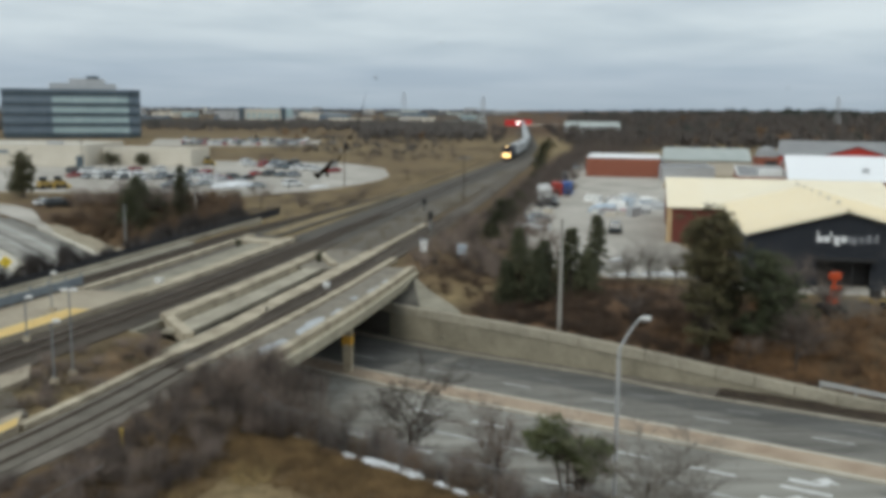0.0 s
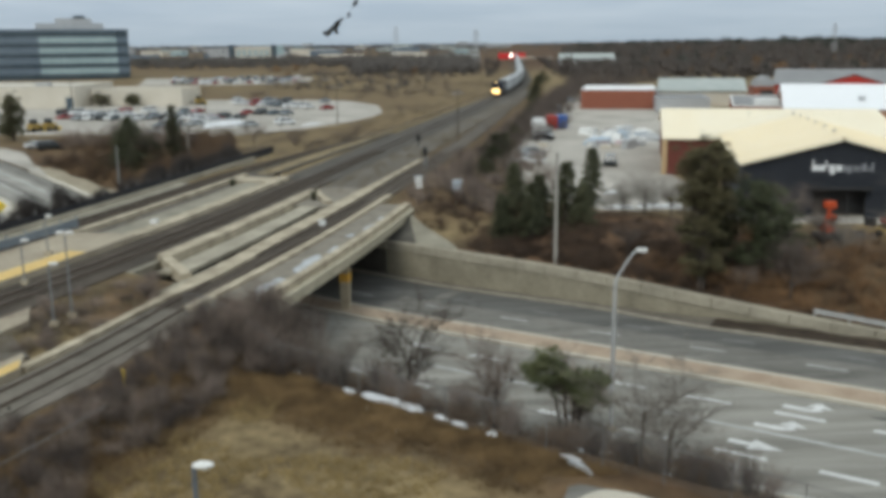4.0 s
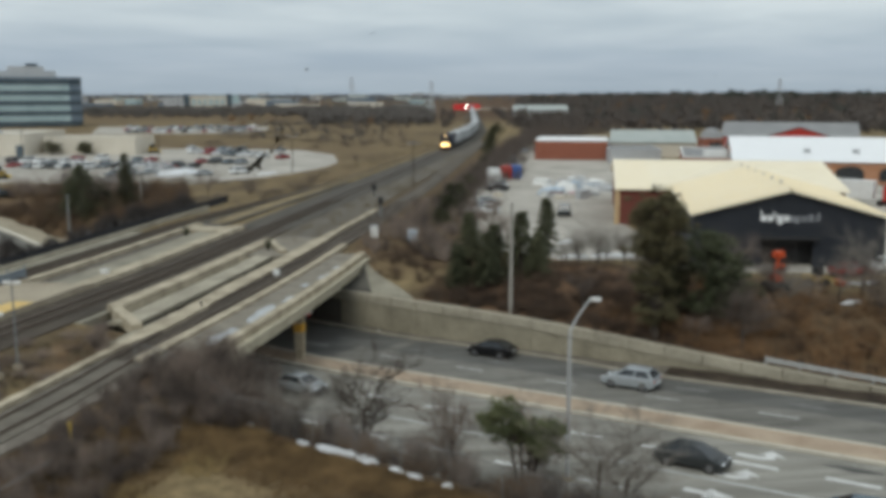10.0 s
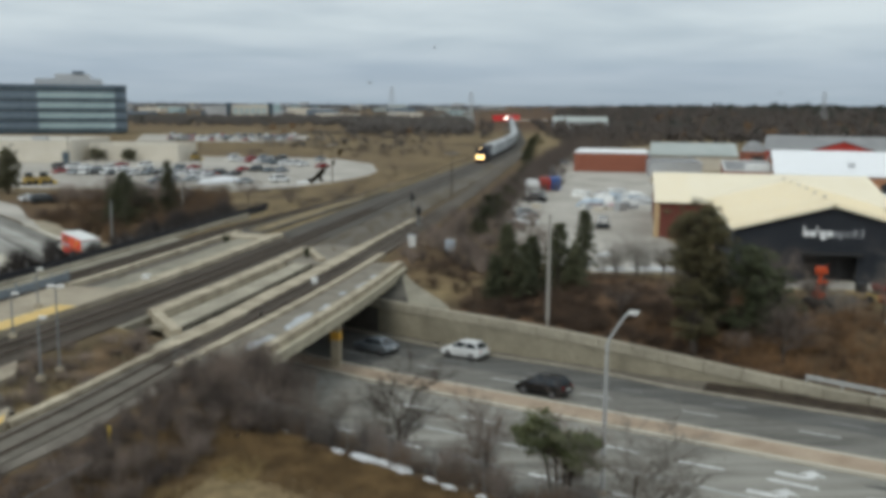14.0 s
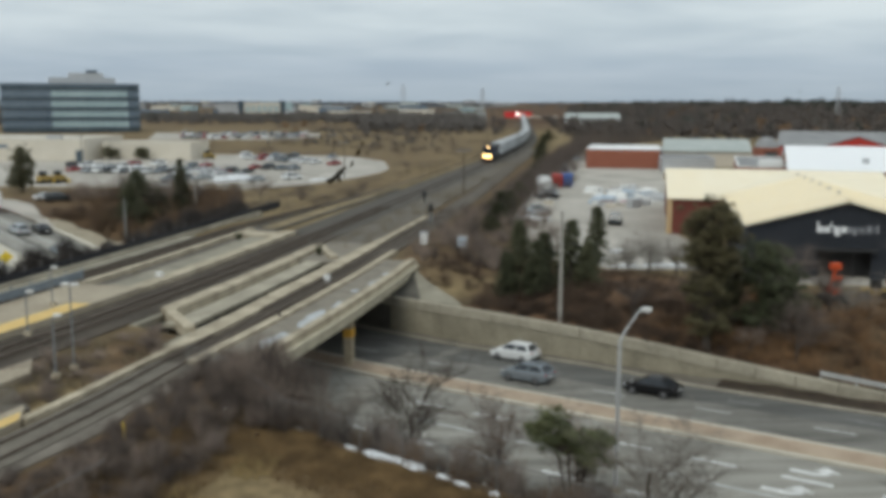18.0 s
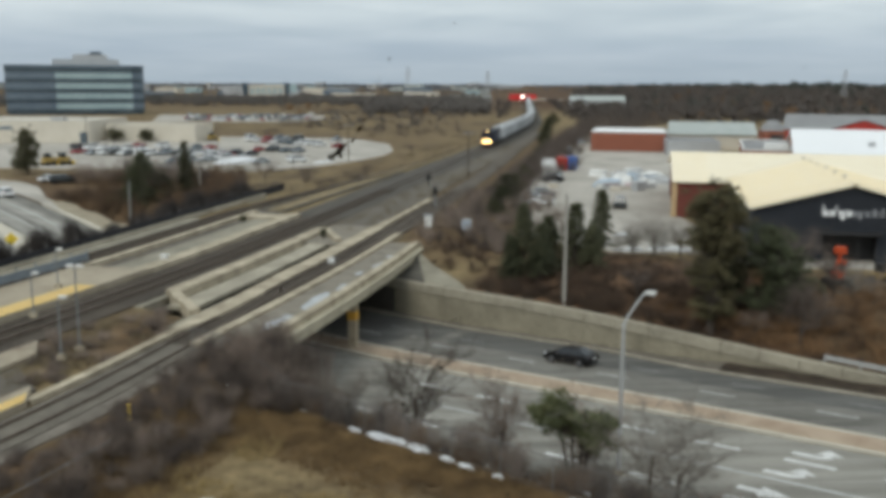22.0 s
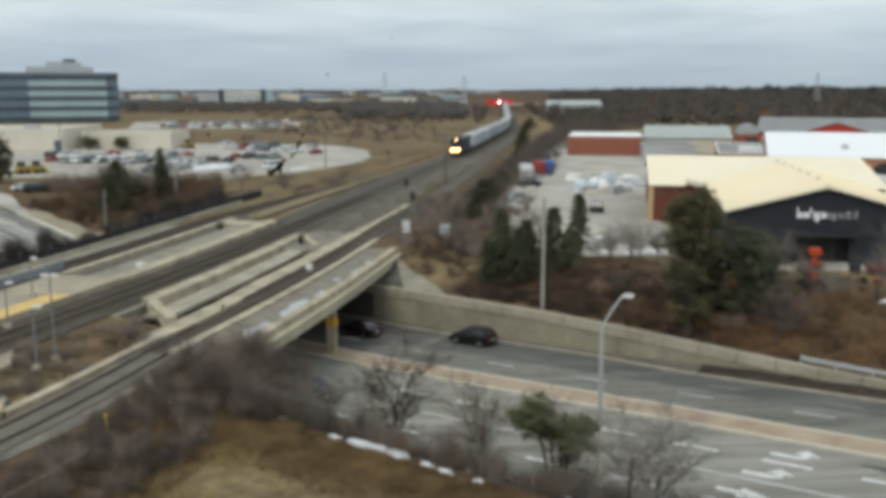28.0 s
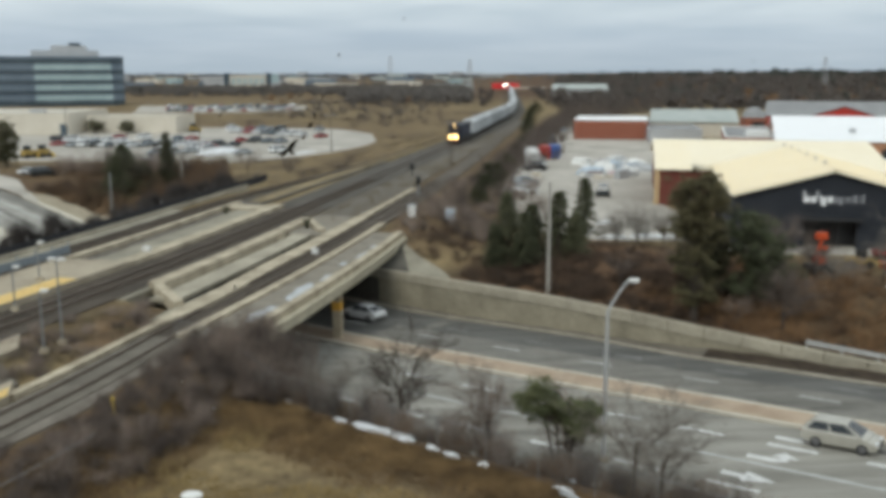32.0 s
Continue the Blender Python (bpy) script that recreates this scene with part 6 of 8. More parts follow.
def build_scrub():
    """Russet scrub on the bank behind the retaining wall and round the lots."""
    r = random.Random(5)
    light = [unit_shrub(20 + k, 20, 3, 0.9, 0.016) for k in range(4)]
    sets, dark = [], []
    for k in range(1500):
        s, n = r.uniform(-50, 26), N_WALL + 0.9 + abs(r.gauss(0, 8))
        p = sn(s, n)
        if rail_off(p.x, p.y) < 8 or n > 93 or (p.x > 27 and p.y > 92):
            continue
        (dark if s < -29 + 5 * math.sin(n) or k % 6 == 0 else sets).append(placed(r.choice(light), p.x, p.y, z_at(p.x, p.y) - 0.1, r.uniform(0.7, 1.5), r.uniform(0.35, 1.4), r.uniform(0, 6)))
    for k in range(150):
        p = sn(r.uniform(-66, -50), r.uniform(74.5, 93))
        if 6.5 < rail_off(p.x, p.y) < 14:
            dark.append(placed(r.choice(light), p.x, p.y, z_at(p.x, p.y) - 0.1, r.uniform(0.7, 1.3), r.uniform(0.4, 1.3), r.uniform(0, 6)))
    stuff("bank_scrub", dark, M_HEDGE_B, "low dark winter scrub on a bank", "scrub")
    stuff("bank_scrub", sets, M_RUSSET, "low russet-brown winter scrub on a bank", "scrub")
    sets = []
    for k in range(2300):
        x, y = r.uniform(-84, -26), r.uniform(112, 196)
        off = rail_off(x, y)
        s_ = x * UX + y * UY
        if x * NX + y * NY - bend(s_) < N_WALL + 3.5:
            continue
        if off > -30.5 or x / y > -0.215 or x / y < -0.422 + 0.01 * math.sin(y * 0.6) or (y < 165 and s_ < -136 + 5 * math.sin(y * 0.2)) or y > 187 + (x + 43) * 0.45 or (y > 160 and x / y < -0.395):
            continue
        sets.append(placed(r.choice(light), x, y, z_at(x, y) - 0.1, r.uniform(1.2, 2.2), r.uniform(0.9, 3.7) * (0.75 + 0.35 * math.sin(x * 0.7) * math.sin(y * 0.45)), r.uniform(0, 6)))
    stuff("brown_scrub", sets[::2], M_TWIG_R, "low brown leafless scrub beside a parking lot", "scrub")
    stuff("brown_scrub", sets[1::2], M_HEDGE_B, "thick brown leafless scrub beside a parking lot", "scrub")
    sets = []
    dense = [unit_shrub(60 + k, 44, 4, 0.6, 0.034) for k in range(3)]
    for k in range(330):
        y = r.uniform(76, 138)
        p = rail(y, -30.6 + r.uniform(-1.3, 0.8))
        sets.append(placed(r.choice(dense), p.x, p.y, LAND - 0.1, r.uniform(0.9, 1.6), r.uniform(0.9, 2.1) * (0.85 + 0.3 * math.sin(y * 0.9)) * (1 + 0.45 * sm(106, 116, y) + 0.6 * sm(100, 90, y)), r.uniform(0, 6)))
    stuff("dark_hedge", sets, M_HEDGE, "dark bare hedge grown through a railway fence", "hedge")
    # small dark bushes rooted at the tips of the two island slabs
    for y, o, w, h in ((102.6, -6.6, 0.75, 1.3), (110.4, -19.6, 0.85, 1.2)):
        p = rail(y, o)
        me = mesh_of("bush", *placed(dense[0], 0, 0, 0, w, h, 1.0), M_HEDGE_G)
        ob = new("bush", me)
        ob.matrix_basis = pose(p.x, p.y, RAIL_Z - 0.15)
        tagged(ob, "small dense dark green bush at the tip of a platform slab", "bush", "bushes by the track")
    # scrub and small trees both sides of the line further out
    sets = []
    for k in range(2200):
        y = r.uniform(150, 640)
        side = r.random()
        off = r.uniform(6, 30) if side < 0.5 else -r.uniform(24, 24 + y * 0.25)
        if side < 0.5:
            off = 4 + abs(r.gauss(0, 3.6)) + max(0, (y - 330)) * r.random() * 0.4
        p = rail(y, off)
        if side >= 0.5 and noise.noise(Vector((p.x * 0.025, p.y * 0.025, 1.0))) < -0.02:
            continue
        if side >= 0.5 and 190 < p.y < 316 and p.x < -12 - abs(p.y - 254) * 0.1 and p.x > -150:
            continue
        low = side >= 0.5 and r.random() < 0.85
        sets.append(placed(r.choice(light), p.x, p.y, z_at(p.x, p.y) - 0.2, r.uniform(1.8, 4.4) if low else r.uniform(1.2, 3.0), (r.uniform(0.3, 1.3) if low else r.uniform(0.9, 3.4)) * (1 + y / 900), r.uniform(0, 6)))
    stuff("line_scrub", sets, M_TWIG, "brown scrub and saplings on both sides of a railway line", "scrub")


build_scrub()


def needle_puffs(r, centres, radii, per, length, width):
    """Tufts of short needles fanning outward and upward from each centre."""
    k = len(centres)
    C = np.repeat(centres, per, 0)
    R = np.repeat(radii, per)[:, None]
    d = r.randn(k * per, 3)
    d[:, 2] = d[:, 2] * 0.55 + 0.25
    d /= np.linalg.norm(d, axis=1, keepdims=True)
    return cones(C + d * R * r.uniform(0.0, 1.0, (k * per, 1)) ** 0.6, (d + 0.5 * r.randn(k * per, 3)) * length * r.uniform(0.5, 1.4, (k * per, 1)), width * r.uniform(0.6, 1.3, k * per))


def trunk_mesh(h, r0, r1, lean=0.0):
    bm = B()
    pts = [(lean * h * t * t + 0.04 * math.sin(t * 5) * h * 0.1, 0.03 * math.sin(t * 7) * h * 0.1, h * t) for t in (0, 0.3, 0.6, 1.0)]
    rr = [r0, r0 * 0.75 + r1 * 0.25, r0 * 0.45 + r1 * 0.55, r1]
    for i in range(3):
        cyl(bm, pts[i], pts[i + 1], rr[i], rr[i + 1], 8)
    return bm


def spruce(x, y, z, h, w, seed, label="dark green spruce tree with drooping tiers", m_=None):
    r = np.random.RandomState(seed)
    t = thing("spruce_tree", pose(x, y, z), label, "tree", "conifers")
    part("trunk", trunk_mesh(h * 0.96, 0.035 * h, 0.02), M_BARK, t)
    k = int(34 * h)
    u = r.uniform(0, 1, k) ** 0.8
    zz = h * (0.06 + 0.92 * u)
    rad = w * 0.66 * (1 - u) ** 0.7 * r.uniform(0.55, 1.12, k) + 0.05
    a = r.uniform(0, 6.283, k)
    out = np.stack([np.cos(a), np.sin(a), np.zeros(k)], 1)
    sets = []
    # boughs with hanging sprays
    sets.append(cones(np.stack([np.zeros(k), np.zeros(k), zz], 1), out * rad[:, None] + np.stack([np.zeros(k), np.zeros(k), -rad * 0.22], 1), np.full(k, 0.05)))
    for j in range(13):
        f = r.uniform(0.2, 1.0, (k, 1))
        P = np.stack([np.zeros(k), np.zeros(k), zz], 1) + out * rad[:, None] * f + np.stack([np.zeros(k), np.zeros(k), -rad * 0.22 * f[:, 0]], 1)
        D = out * 0.28 + r.randn(k, 3) * [0.22, 0.22, 0.12] + [0, 0, -0.12]
        sets.append(cones(P, D, r.uniform(0.035, 0.085, k)))
    V, F = join(sets)
    cr = new("crown", mesh_of("crown", V, F, m_ or M_SPRUCE))
    cr.parent = t
    return t


def pine(x, y, z, h, w, seed, m_, label, low=0.3, clumps=70, stems=1, lobes=None):
    """Boughs tipped with needle tufts, in lobes (across, depth, height, half-width, half-height) of the crown."""
    r = np.random.RandomState(seed)
    t = thing("pine_tree", pose(x, y, z), label, "tree", "conifers")
    for k in range(stems):
        ob = part("trunk", trunk_mesh(h * 0.85, 0.026 * h / stems ** 0.5, 0.04, 0.0 if stems == 1 else (-0.2 + 0.4 * k / (stems - 1))), M_BARK, t)
        ob.matrix_basis = pose(0.25 * (k - (stems - 1) / 2), 0.1 * (k % 2), 0)
    lobes = lobes or ((0, 0, h * (low + 1) / 2, w / 2, h * (1 - low) / 2),)
    size = np.array([l[3] ** 2 * l[4] for l in lobes])
    tips, roots = [], []
    for l, share in zip(lobes, size / size.sum()):
        n = max(6, int(clumps * share))
        d = r.randn(n, 3); d /= np.linalg.norm(d, axis=1, keepdims=True)
        rr = r.uniform(0.35, 1.0, n)[:, None] ** 0.7
        ang = np.arctan2(d[:, 1], d[:, 0])
        ragged = (0.88 + 0.16 * np.sin(ang * 3 + seed + d[:, 2] * 4) + 0.09 * r.randn(n))[:, None]
        C = d * rr * ragged * [l[3], l[3], l[4]] + [l[0], l[1], l[2]]
        tips.append(C)
        roots.append(np.stack([C[:, 0] * 0.15, C[:, 1] * 0.15, np.maximum(0.25 * h, C[:, 2] - 0.35 * np.hypot(C[:, 0], C[:, 1]) - 0.2)], 1))
    C, Q = np.concatenate(tips), np.concatenate(roots)
    rad = r.uniform(0.22, 0.46, len(C)) * (w / 5.5) ** 0.5
    V, F = needle_puffs(r, C, rad, 74, 0.17, 0.030)
    cr = new("crown", mesh_of("crown", V, F, m_))
    cr.parent = t
    V, F = cones(Q, C - Q, np.full(len(C), 0.05))
    lb = new("limbs", mesh_of("limbs", V, F, M_BARK))
    lb.parent = t
    return t


def bare_tree(x, y, z, h, seed, spread=0.5, label="small leafless tree with grey branching limbs", m_=None, twigs=1.0):
    r = np.random.RandomState(seed)
    t = thing("bare_tree", pose(x, y, z), label, "tree", "bare trees")
    part("trunk", trunk_mesh(h * 0.55, 0.024 * h, 0.012 * h, 0.04), M_BARK, t)
    n1 = 13
    a = r.uniform(0, 6.283, n1)
    f = r.uniform(0.35, 1.0, (n1, 1))
    P1 = np.concatenate([0.04 * h * 0.55 * f ** 2, 0 * f, h * 0.55 * f], 1)
    D1 = np.stack([np.cos(a) * spread, np.sin(a) * spread, r.uniform(0.5, 1.0, n1)], 1) * h * r.uniform(0.3, 0.52, (n1, 1))
    sets = [cones(P1, D1, np.full(n1, 0.009 * h))]
    P, D = P1, D1
    for lev, (k, ln, w) in enumerate(((6, 0.5, 0.0045), (6, 0.5, 0.0026), (int(4 * twigs) + 1, 0.55, 0.0018))):
        m = len(P)
        fr = r.uniform(0.25, 0.95, (m * k, 1))
        Pn = np.repeat(P, k, 0) + np.repeat(D, k, 0) * fr
        Dn = np.repeat(D, k, 0)
        L = np.linalg.norm(Dn, axis=1, keepdims=True)
        Dn = (Dn / L + 0.75 * r.randn(m * k, 3) * [1, 1, 0.6] + [0, 0, 0.15]) * L * ln * r.uniform(0.5, 1.0, (m * k, 1))
        sets.append(cones(Pn, Dn, np.full(m * k, w * h)))
        P, D = Pn, Dn
    V, F = join(sets)
    cr = new("crown", mesh_of("crown", V, F, m_ or M_TWIG_G))
    cr.parent = t
    return t


def build_trees():
    for i, (x, y, h, w) in enumerate(((7.4, 89.8, 7.3, 3.6), (6.3, 89.0, 4.6, 2.0), (12.6, 91.4, 6.8, 3.4), (10.2, 93, 5.2, 2.8), (17.3, 104.7, 6.6, 2.6), (9.0, 88.2, 5.6, 3.0), (14.2, 90.5, 4.6, 2.6), (15.6, 99, 3.6, 2.2))):
        spruce(x, y, z_at(x, y) - 0.1, h, w, 40 + i)
    for i, (x, y, h, w) in enumerate(((6.6, 128, 3.4, 3.0), (8.3, 138, 4.4, 3.6), (9.5, 150, 5.2, 4.2), (11.5, 160, 4.2, 3.6), (14.5, 178, 4.0, 3.4), (18, 200, 4.2, 3.2), (21.5, 222, 4.4, 3.4), (25, 246, 5.2, 3.6), (28, 268, 5.0, 3.8), (30, 292, 5.4, 4.2), (33, 318, 5.6, 4.6), (37, 350, 6.0, 5.0), (42, 390, 6.5, 5.5), (48, 430, 7.0, 6.0))):
        spruce(x, y, LAND - 0.1, h * 0.75, w * 1.7, 60 + i, "rounded dull evergreen growing beside the railway", M_EVER)
    for i, (x, y, h, w) in enumerate(((-45.8, 141.4, 8.2, 6.6), (-41.3, 149, 9.0, 2.4), (-43.5, 145, 4.6, 3.4), (-48, 144, 5.0, 3.2))):
        spruce(x, y, z_at(x, y) - 0.1, h, w * 1.3, 80 + i, "dark green spruce standing in brown scrub", M_EVER if i % 2 else None)
    pine(21.1, 73.3, z_at(21.1, 73.3) - 0.1, 13.2, 5.4, 4, M_PINE_O, "tall dark olive-green pine with a rounded ragged crown", 0.16, 430, 1,
         ((0.0, 0, 10.0, 2.7, 2.5), (0.1, 0, 7.6, 2.4, 1.8), (-0.4, 0, 4.9, 1.9, 1.7), (0.3, 0, 2.2, 2.0, 1.4)))
    pine(26.7, 75.4, z_at(26.7, 75.4) - 0.1, 8.4, 5.6, 2, M_PINE_D, "broad dark green pine with a ragged crown", 0.12, 350, 1,
         ((-0.9, 0, 6.1, 2.1, 2.0), (0.4, 0, 4.5, 2.7, 2.1), (1.1, 0, 2.5, 2.7, 1.6), (-0.9, 0, 1.7, 2.5, 1.2)))
    pine(23.4, 77.4, z_at(23.4, 77.4) - 0.1, 6.6, 5.0, 3, M_PINE, "dark green pine behind two taller ones", 0.15, 170)
    pine(6.4, 43.6, z_at(6.4, 43.6) - 0.1, 5.2, 4.6, 5, M_PINE_L, "small many-stemmed pine with open olive-green crown in two lobes", 0.4, 100, 4,
         ((-1.1, 0, 4.1, 1.3, 1.1), (1.1, 0, 3.2, 1.25, 1.0), (0.0, 0.3, 3.4, 0.9, 0.8)))
    for i, (x, y, h, w) in enumerate(((-99.0, 283.5, 4.6, 6.4), (-89.6, 283.0, 4.2, 5.4))):
        pine(x, y, LAND - 0.1, h, w, 30 + i, M_PINE, "round dark evergreen beside a parking lot", 0.05, 130)
    pine(-81.2, 182.5, LAND - 0.1, 9.6, 6.4, 34, M_PINE, "tall dense dark evergreen beside a driveway", 0.05, 420, 1,
         ((0.0, 0, 7.0, 2.3, 2.5), (0.2, 0, 4.8, 2.9, 2.2), (-0.3, 0, 2.4, 3.0, 1.9)))
    bare_tree(-1.8, 52.6, z_at(-1.8, 52.6) - 0.1, 6.6, 11, 0.42, "small leafless tree with dark branching limbs", M_BARK, 1.0)
    bare_tree(9.4, 41.0, z_at(9.4, 41.0) - 0.1, 5.2, 12, 0.75, "bushy leafless tree with dense grey twigs", None, 1.0)
    bare_tree(10.6, 40.6, z_at(10.6, 40.6) - 0.1, 4.4, 13, 0.75, "bushy leafless tree with dense grey twigs", None, 0.6)
    bare_tree(3.0, 47.5, z_at(3.0, 47.5) - 0.1, 5.4, 14, 0.4, "thin leafless sapling on the road slope", M_TWIG, 1.0)
    bare_tree(7.2, 46.0, z_at(7.2, 46.0) - 0.1, 5.8, 15, 0.5, "leafless sapling behind a pine", M_TWIG, 1.0)
    bare_tree(-5.5, 51.0, z_at(-5.5, 51.0) - 0.1, 3.6, 16, 0.6)
    r = random.Random(9)
    for k in range(54):
        s, n = r.uniform(-36, 24), r.uniform(72, 88)
        p = sn(s, n)
        if p.x > 26 and p.y > 90:
            continue
        bare_tree(p.x, p.y, z_at(p.x, p.y) - 0.1, r.uniform(2.2, 4.8), 100 + k, 0.7, "leafless brown tree on a scrubby bank", M_TWIG, 1.0)
    for k in range(16):
        x, y = r.uniform(-62, -32), r.uniform(128, 172)
        if rail_off(x, y) < -33 and x * NX + y * NY > 80:
            bare_tree(x, y, z_at(x, y) - 0.1, r.uniform(3.2, 5.6), 200 + k, 0.7, "leafless brown tree standing in scrub", M_TWIG, 1.0)
    for k in range(11):
        x = 18.5 + k * 0.95 + 0.5 * math.sin(k * 2.4)
        bare_tree(x, 98.6 + 0.7 * math.sin(k * 1.7), z_at(x, 98.6) - 0.1, 2.2 + 0.45 * (k * 3 % 5), 170 + k, 0.7, "leafless grey sapling at the edge of a yard", M_TWIG_G, 0.5)
    for k in range(12):
        x, y = r.uniform(3, 14), r.uniform(100, 128)
        bare_tree(x, y, z_at(x, y) - 0.1, r.uniform(2.5, 4.2), 140 + k, 0.6, "leafless brown sapling beside the railway", M_TWIG, 0.5)
    for x, y, h in ((44.5, 84, 2.6), (52, 86, 3.0), (39, 79, 3.4), (41.8, 80.4, 5.6), (48, 80.5, 3.6), (36, 78, 2.6), (43, 76, 3.4), (54, 80, 4.4), (33.5, 76.5, 3.2), (58, 82, 3.8)):
        bare_tree(x, y, z_at(x, y) - 0.1, h, int(x * 3), 0.75, "leafless brown tree in front of a store", M_TWIG_G if int(x) % 2 else M_TWIG, 1.0)


build_trees()


def build_far_woods():
    r = np.random.RandomState(21)

    def wood(k, ang0, ang1, r0, r1, h0, h1, per=14):
        a = np.radians(r.uniform(ang0, ang1, k))
        d = np.sqrt(r.uniform(r0 * r0, r1 * r1, k))
        X, Y = d * np.sin(a), d * np.cos(a)
        keep = np.array([abs(rail_off(x, y) + 12) > 16 for x, y in zip(X, Y)])
        X, Y = X[keep], Y[keep]
        n = len(X)
        Z = np.array([z_land(x, y) for x, y in zip(X, Y)])
        H = r.uniform(h0, h1, n)
        C = np.repeat(np.stack([X, Y, Z], 1), per, 0)
        Hh = np.repeat(H, per)
        dv = r.randn(n * per, 3)
        dv[:, 2] = np.abs(dv[:, 2]) + 0.4
        dv /= np.linalg.norm(dv, axis=1, keepdims=True)
        P = C + np.stack([r.randn(n * per) * 0.12 * Hh, r.randn(n * per) * 0.12 * Hh, Hh * r.uniform(0.05, 0.55, n * per)], 1)
        return cones(P, dv * (Hh * r.uniform(0.3, 0.5, n * per))[:, None], Hh * r.uniform(0.05, 0.11, n * per))

    V, F = join([wood(3200, 7.5, 34, 430, 1500, 4, 11), wood(700, 3, 20, 480, 900, 3, 6)])
    tagged(new("woodland", mesh_of("woodland", V, F, M_WOODS)), "dark leafless woodland on a low far ridge", "woodland", kind="stuff")
    V, F = join([wood(1500, -33, 2, 700, 1050, 4.5, 8), wood(60, -8, 0.5, 360, 560, 2.5, 4.0), wood(420, -5, 2.5, 520, 820, 5, 10)])
    tagged(new("woodland", mesh_of("woodland", V, F, M_WOODS2)), "brown leafless trees scattered over flat fields", "woodland", kind="stuff")
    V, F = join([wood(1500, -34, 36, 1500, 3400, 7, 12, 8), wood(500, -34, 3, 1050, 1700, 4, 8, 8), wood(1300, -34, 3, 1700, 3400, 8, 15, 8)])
    tagged(new("woodland", mesh_of("woodland", V, F, M_WOODS_HAZE)), "line of far woods along the horizon, tinted blue-grey for haze", "woodland", kind="stuff")
    V, F = join([wood(330, 7.5, 34, 450, 1500, 5, 11, 16), wood(120, 8, 34, 1150, 1500, 11, 17, 16), wood(70, -30, 2, 720, 1200, 4, 8, 16)])
    tagged(new("woodland", mesh_of("woodland", V, F, M_WOODS_D)), "dark evergreens scattered through leafless woods", "woodland", kind="stuff")
    V, F = join([wood(60, 9, 32, 450, 1100, 5, 9, 20), wood(14, -10, 2, 500, 800, 4, 7, 20)])
    tagged(new("autumn_trees", mesh_of("autumn_trees", V, F, M_RUST)), "a few trees still holding rust-orange leaves", "trees", kind="stuff")


M_WOODS2 = mat("brown_woods", (0.078, 0.072, 0.07), (0.155, 0.137, 0.122), 0.02, 0.95, fine=0.6)
M_WOODS_D = mat("dark_evergreen_woods", (0.03, 0.035, 0.03), (0.065, 0.07, 0.058), 0.03, 0.95, fine=0.6)
M_RUST = mat("rust_leaves", (0.16, 0.09, 0.045), (0.24, 0.145, 0.075), 0.05, 0.95)
build_far_woods()


def build_grass():
    r = np.random.RandomState(31)
    k = 9000
    X, Y = r.uniform(-24, 11, k), r.uniform(30, 56, k)
    n = X * NX + Y * NY
    dens = np.array([noise.noise(Vector((x * 0.22, y * 0.22, 3.0))) for x, y in zip(X, Y)])
    off = np.array([rail_off(x, y) for x, y in zip(X, Y)])
    keep = (n < 33.5) & (off > 8.6) & ~((X > 0) & (Y < 39)) & (dens > -0.12 + np.maximum(0, n - 29.5) * 0.12)
    X, Y = X[keep], Y[keep]
    Z = np.array([z_at(x, y) for x, y in zip(X, Y)])
    per = 6
    m = len(X) * per
    P = np.repeat(np.stack([X, Y, Z], 1), per, 0) + r.randn(m, 3) * [0.12, 0.12, 0]
    D = r.randn(m, 3) * [0.16, 0.16, 0.03] + np.stack([np.zeros(m), np.zeros(m), r.uniform(0.12, 0.38, m)], 1)
    V, F = cones(P, D, r.uniform(0.012, 0.03, m))
    tagged(new("grass", mesh_of("grass", V, F, M_GRASS)), "tufts of long dry straw-coloured grass", "grass", kind="stuff")


build_grass()


def build_dead_weeds():
    """Dark brown dead weeds and leaf litter standing between the fence and the mown grass."""
    r = np.random.RandomState(43)
    k = 15000
    S, Nn = r.uniform(-47, -16, k), r.uniform(28.5, 37.0, k)
    P = []
    for s, n in zip(S, Nn):
        p = sn(s, n)
        f = noise.noise(Vector((p.x * 0.3, p.y * 0.3, 7.0)))
        edge_ = 33.0 + 1.8 * f + 0.05 * (s + 30)
        if n > edge_ - 2.6 * r.rand() ** 2.5 + 1.2 * r.rand() and (n < 36.1 or s < -36) and rail_off(p.x, p.y) > 6 and not (p.x > 4.4 and p.y < 39):
            P.append((p.x, p.y, z_at(p.x, p.y) - 0.03))
    for y, o in zip(r.uniform(28, 54, 3600), 6.0 + 4.4 * r.rand(3600) ** 1.3):
        p = rail(y, o)
        P.append((p.x, p.y, z_at(p.x, p.y) - 0.03))
    P = np.array(P)
    per = 6
    m = len(P) * per
    Q = np.repeat(P, per, 0) + r.randn(m, 3) * [0.13, 0.13, 0]
    D = r.randn(m, 3) * [0.17, 0.17, 0.04] + np.stack([np.zeros(m), np.zeros(m), r.uniform(0.1, 0.42, m)], 1)
    V, F = cones(Q, D, r.uniform(0.012, 0.035, m))
    tagged(new("dead_weeds", mesh_of("dead_weeds", V, F, M_DEAD)), "dark brown dead weeds and leaf litter beside a fence", "weeds", kind="stuff")


build_dead_weeds()


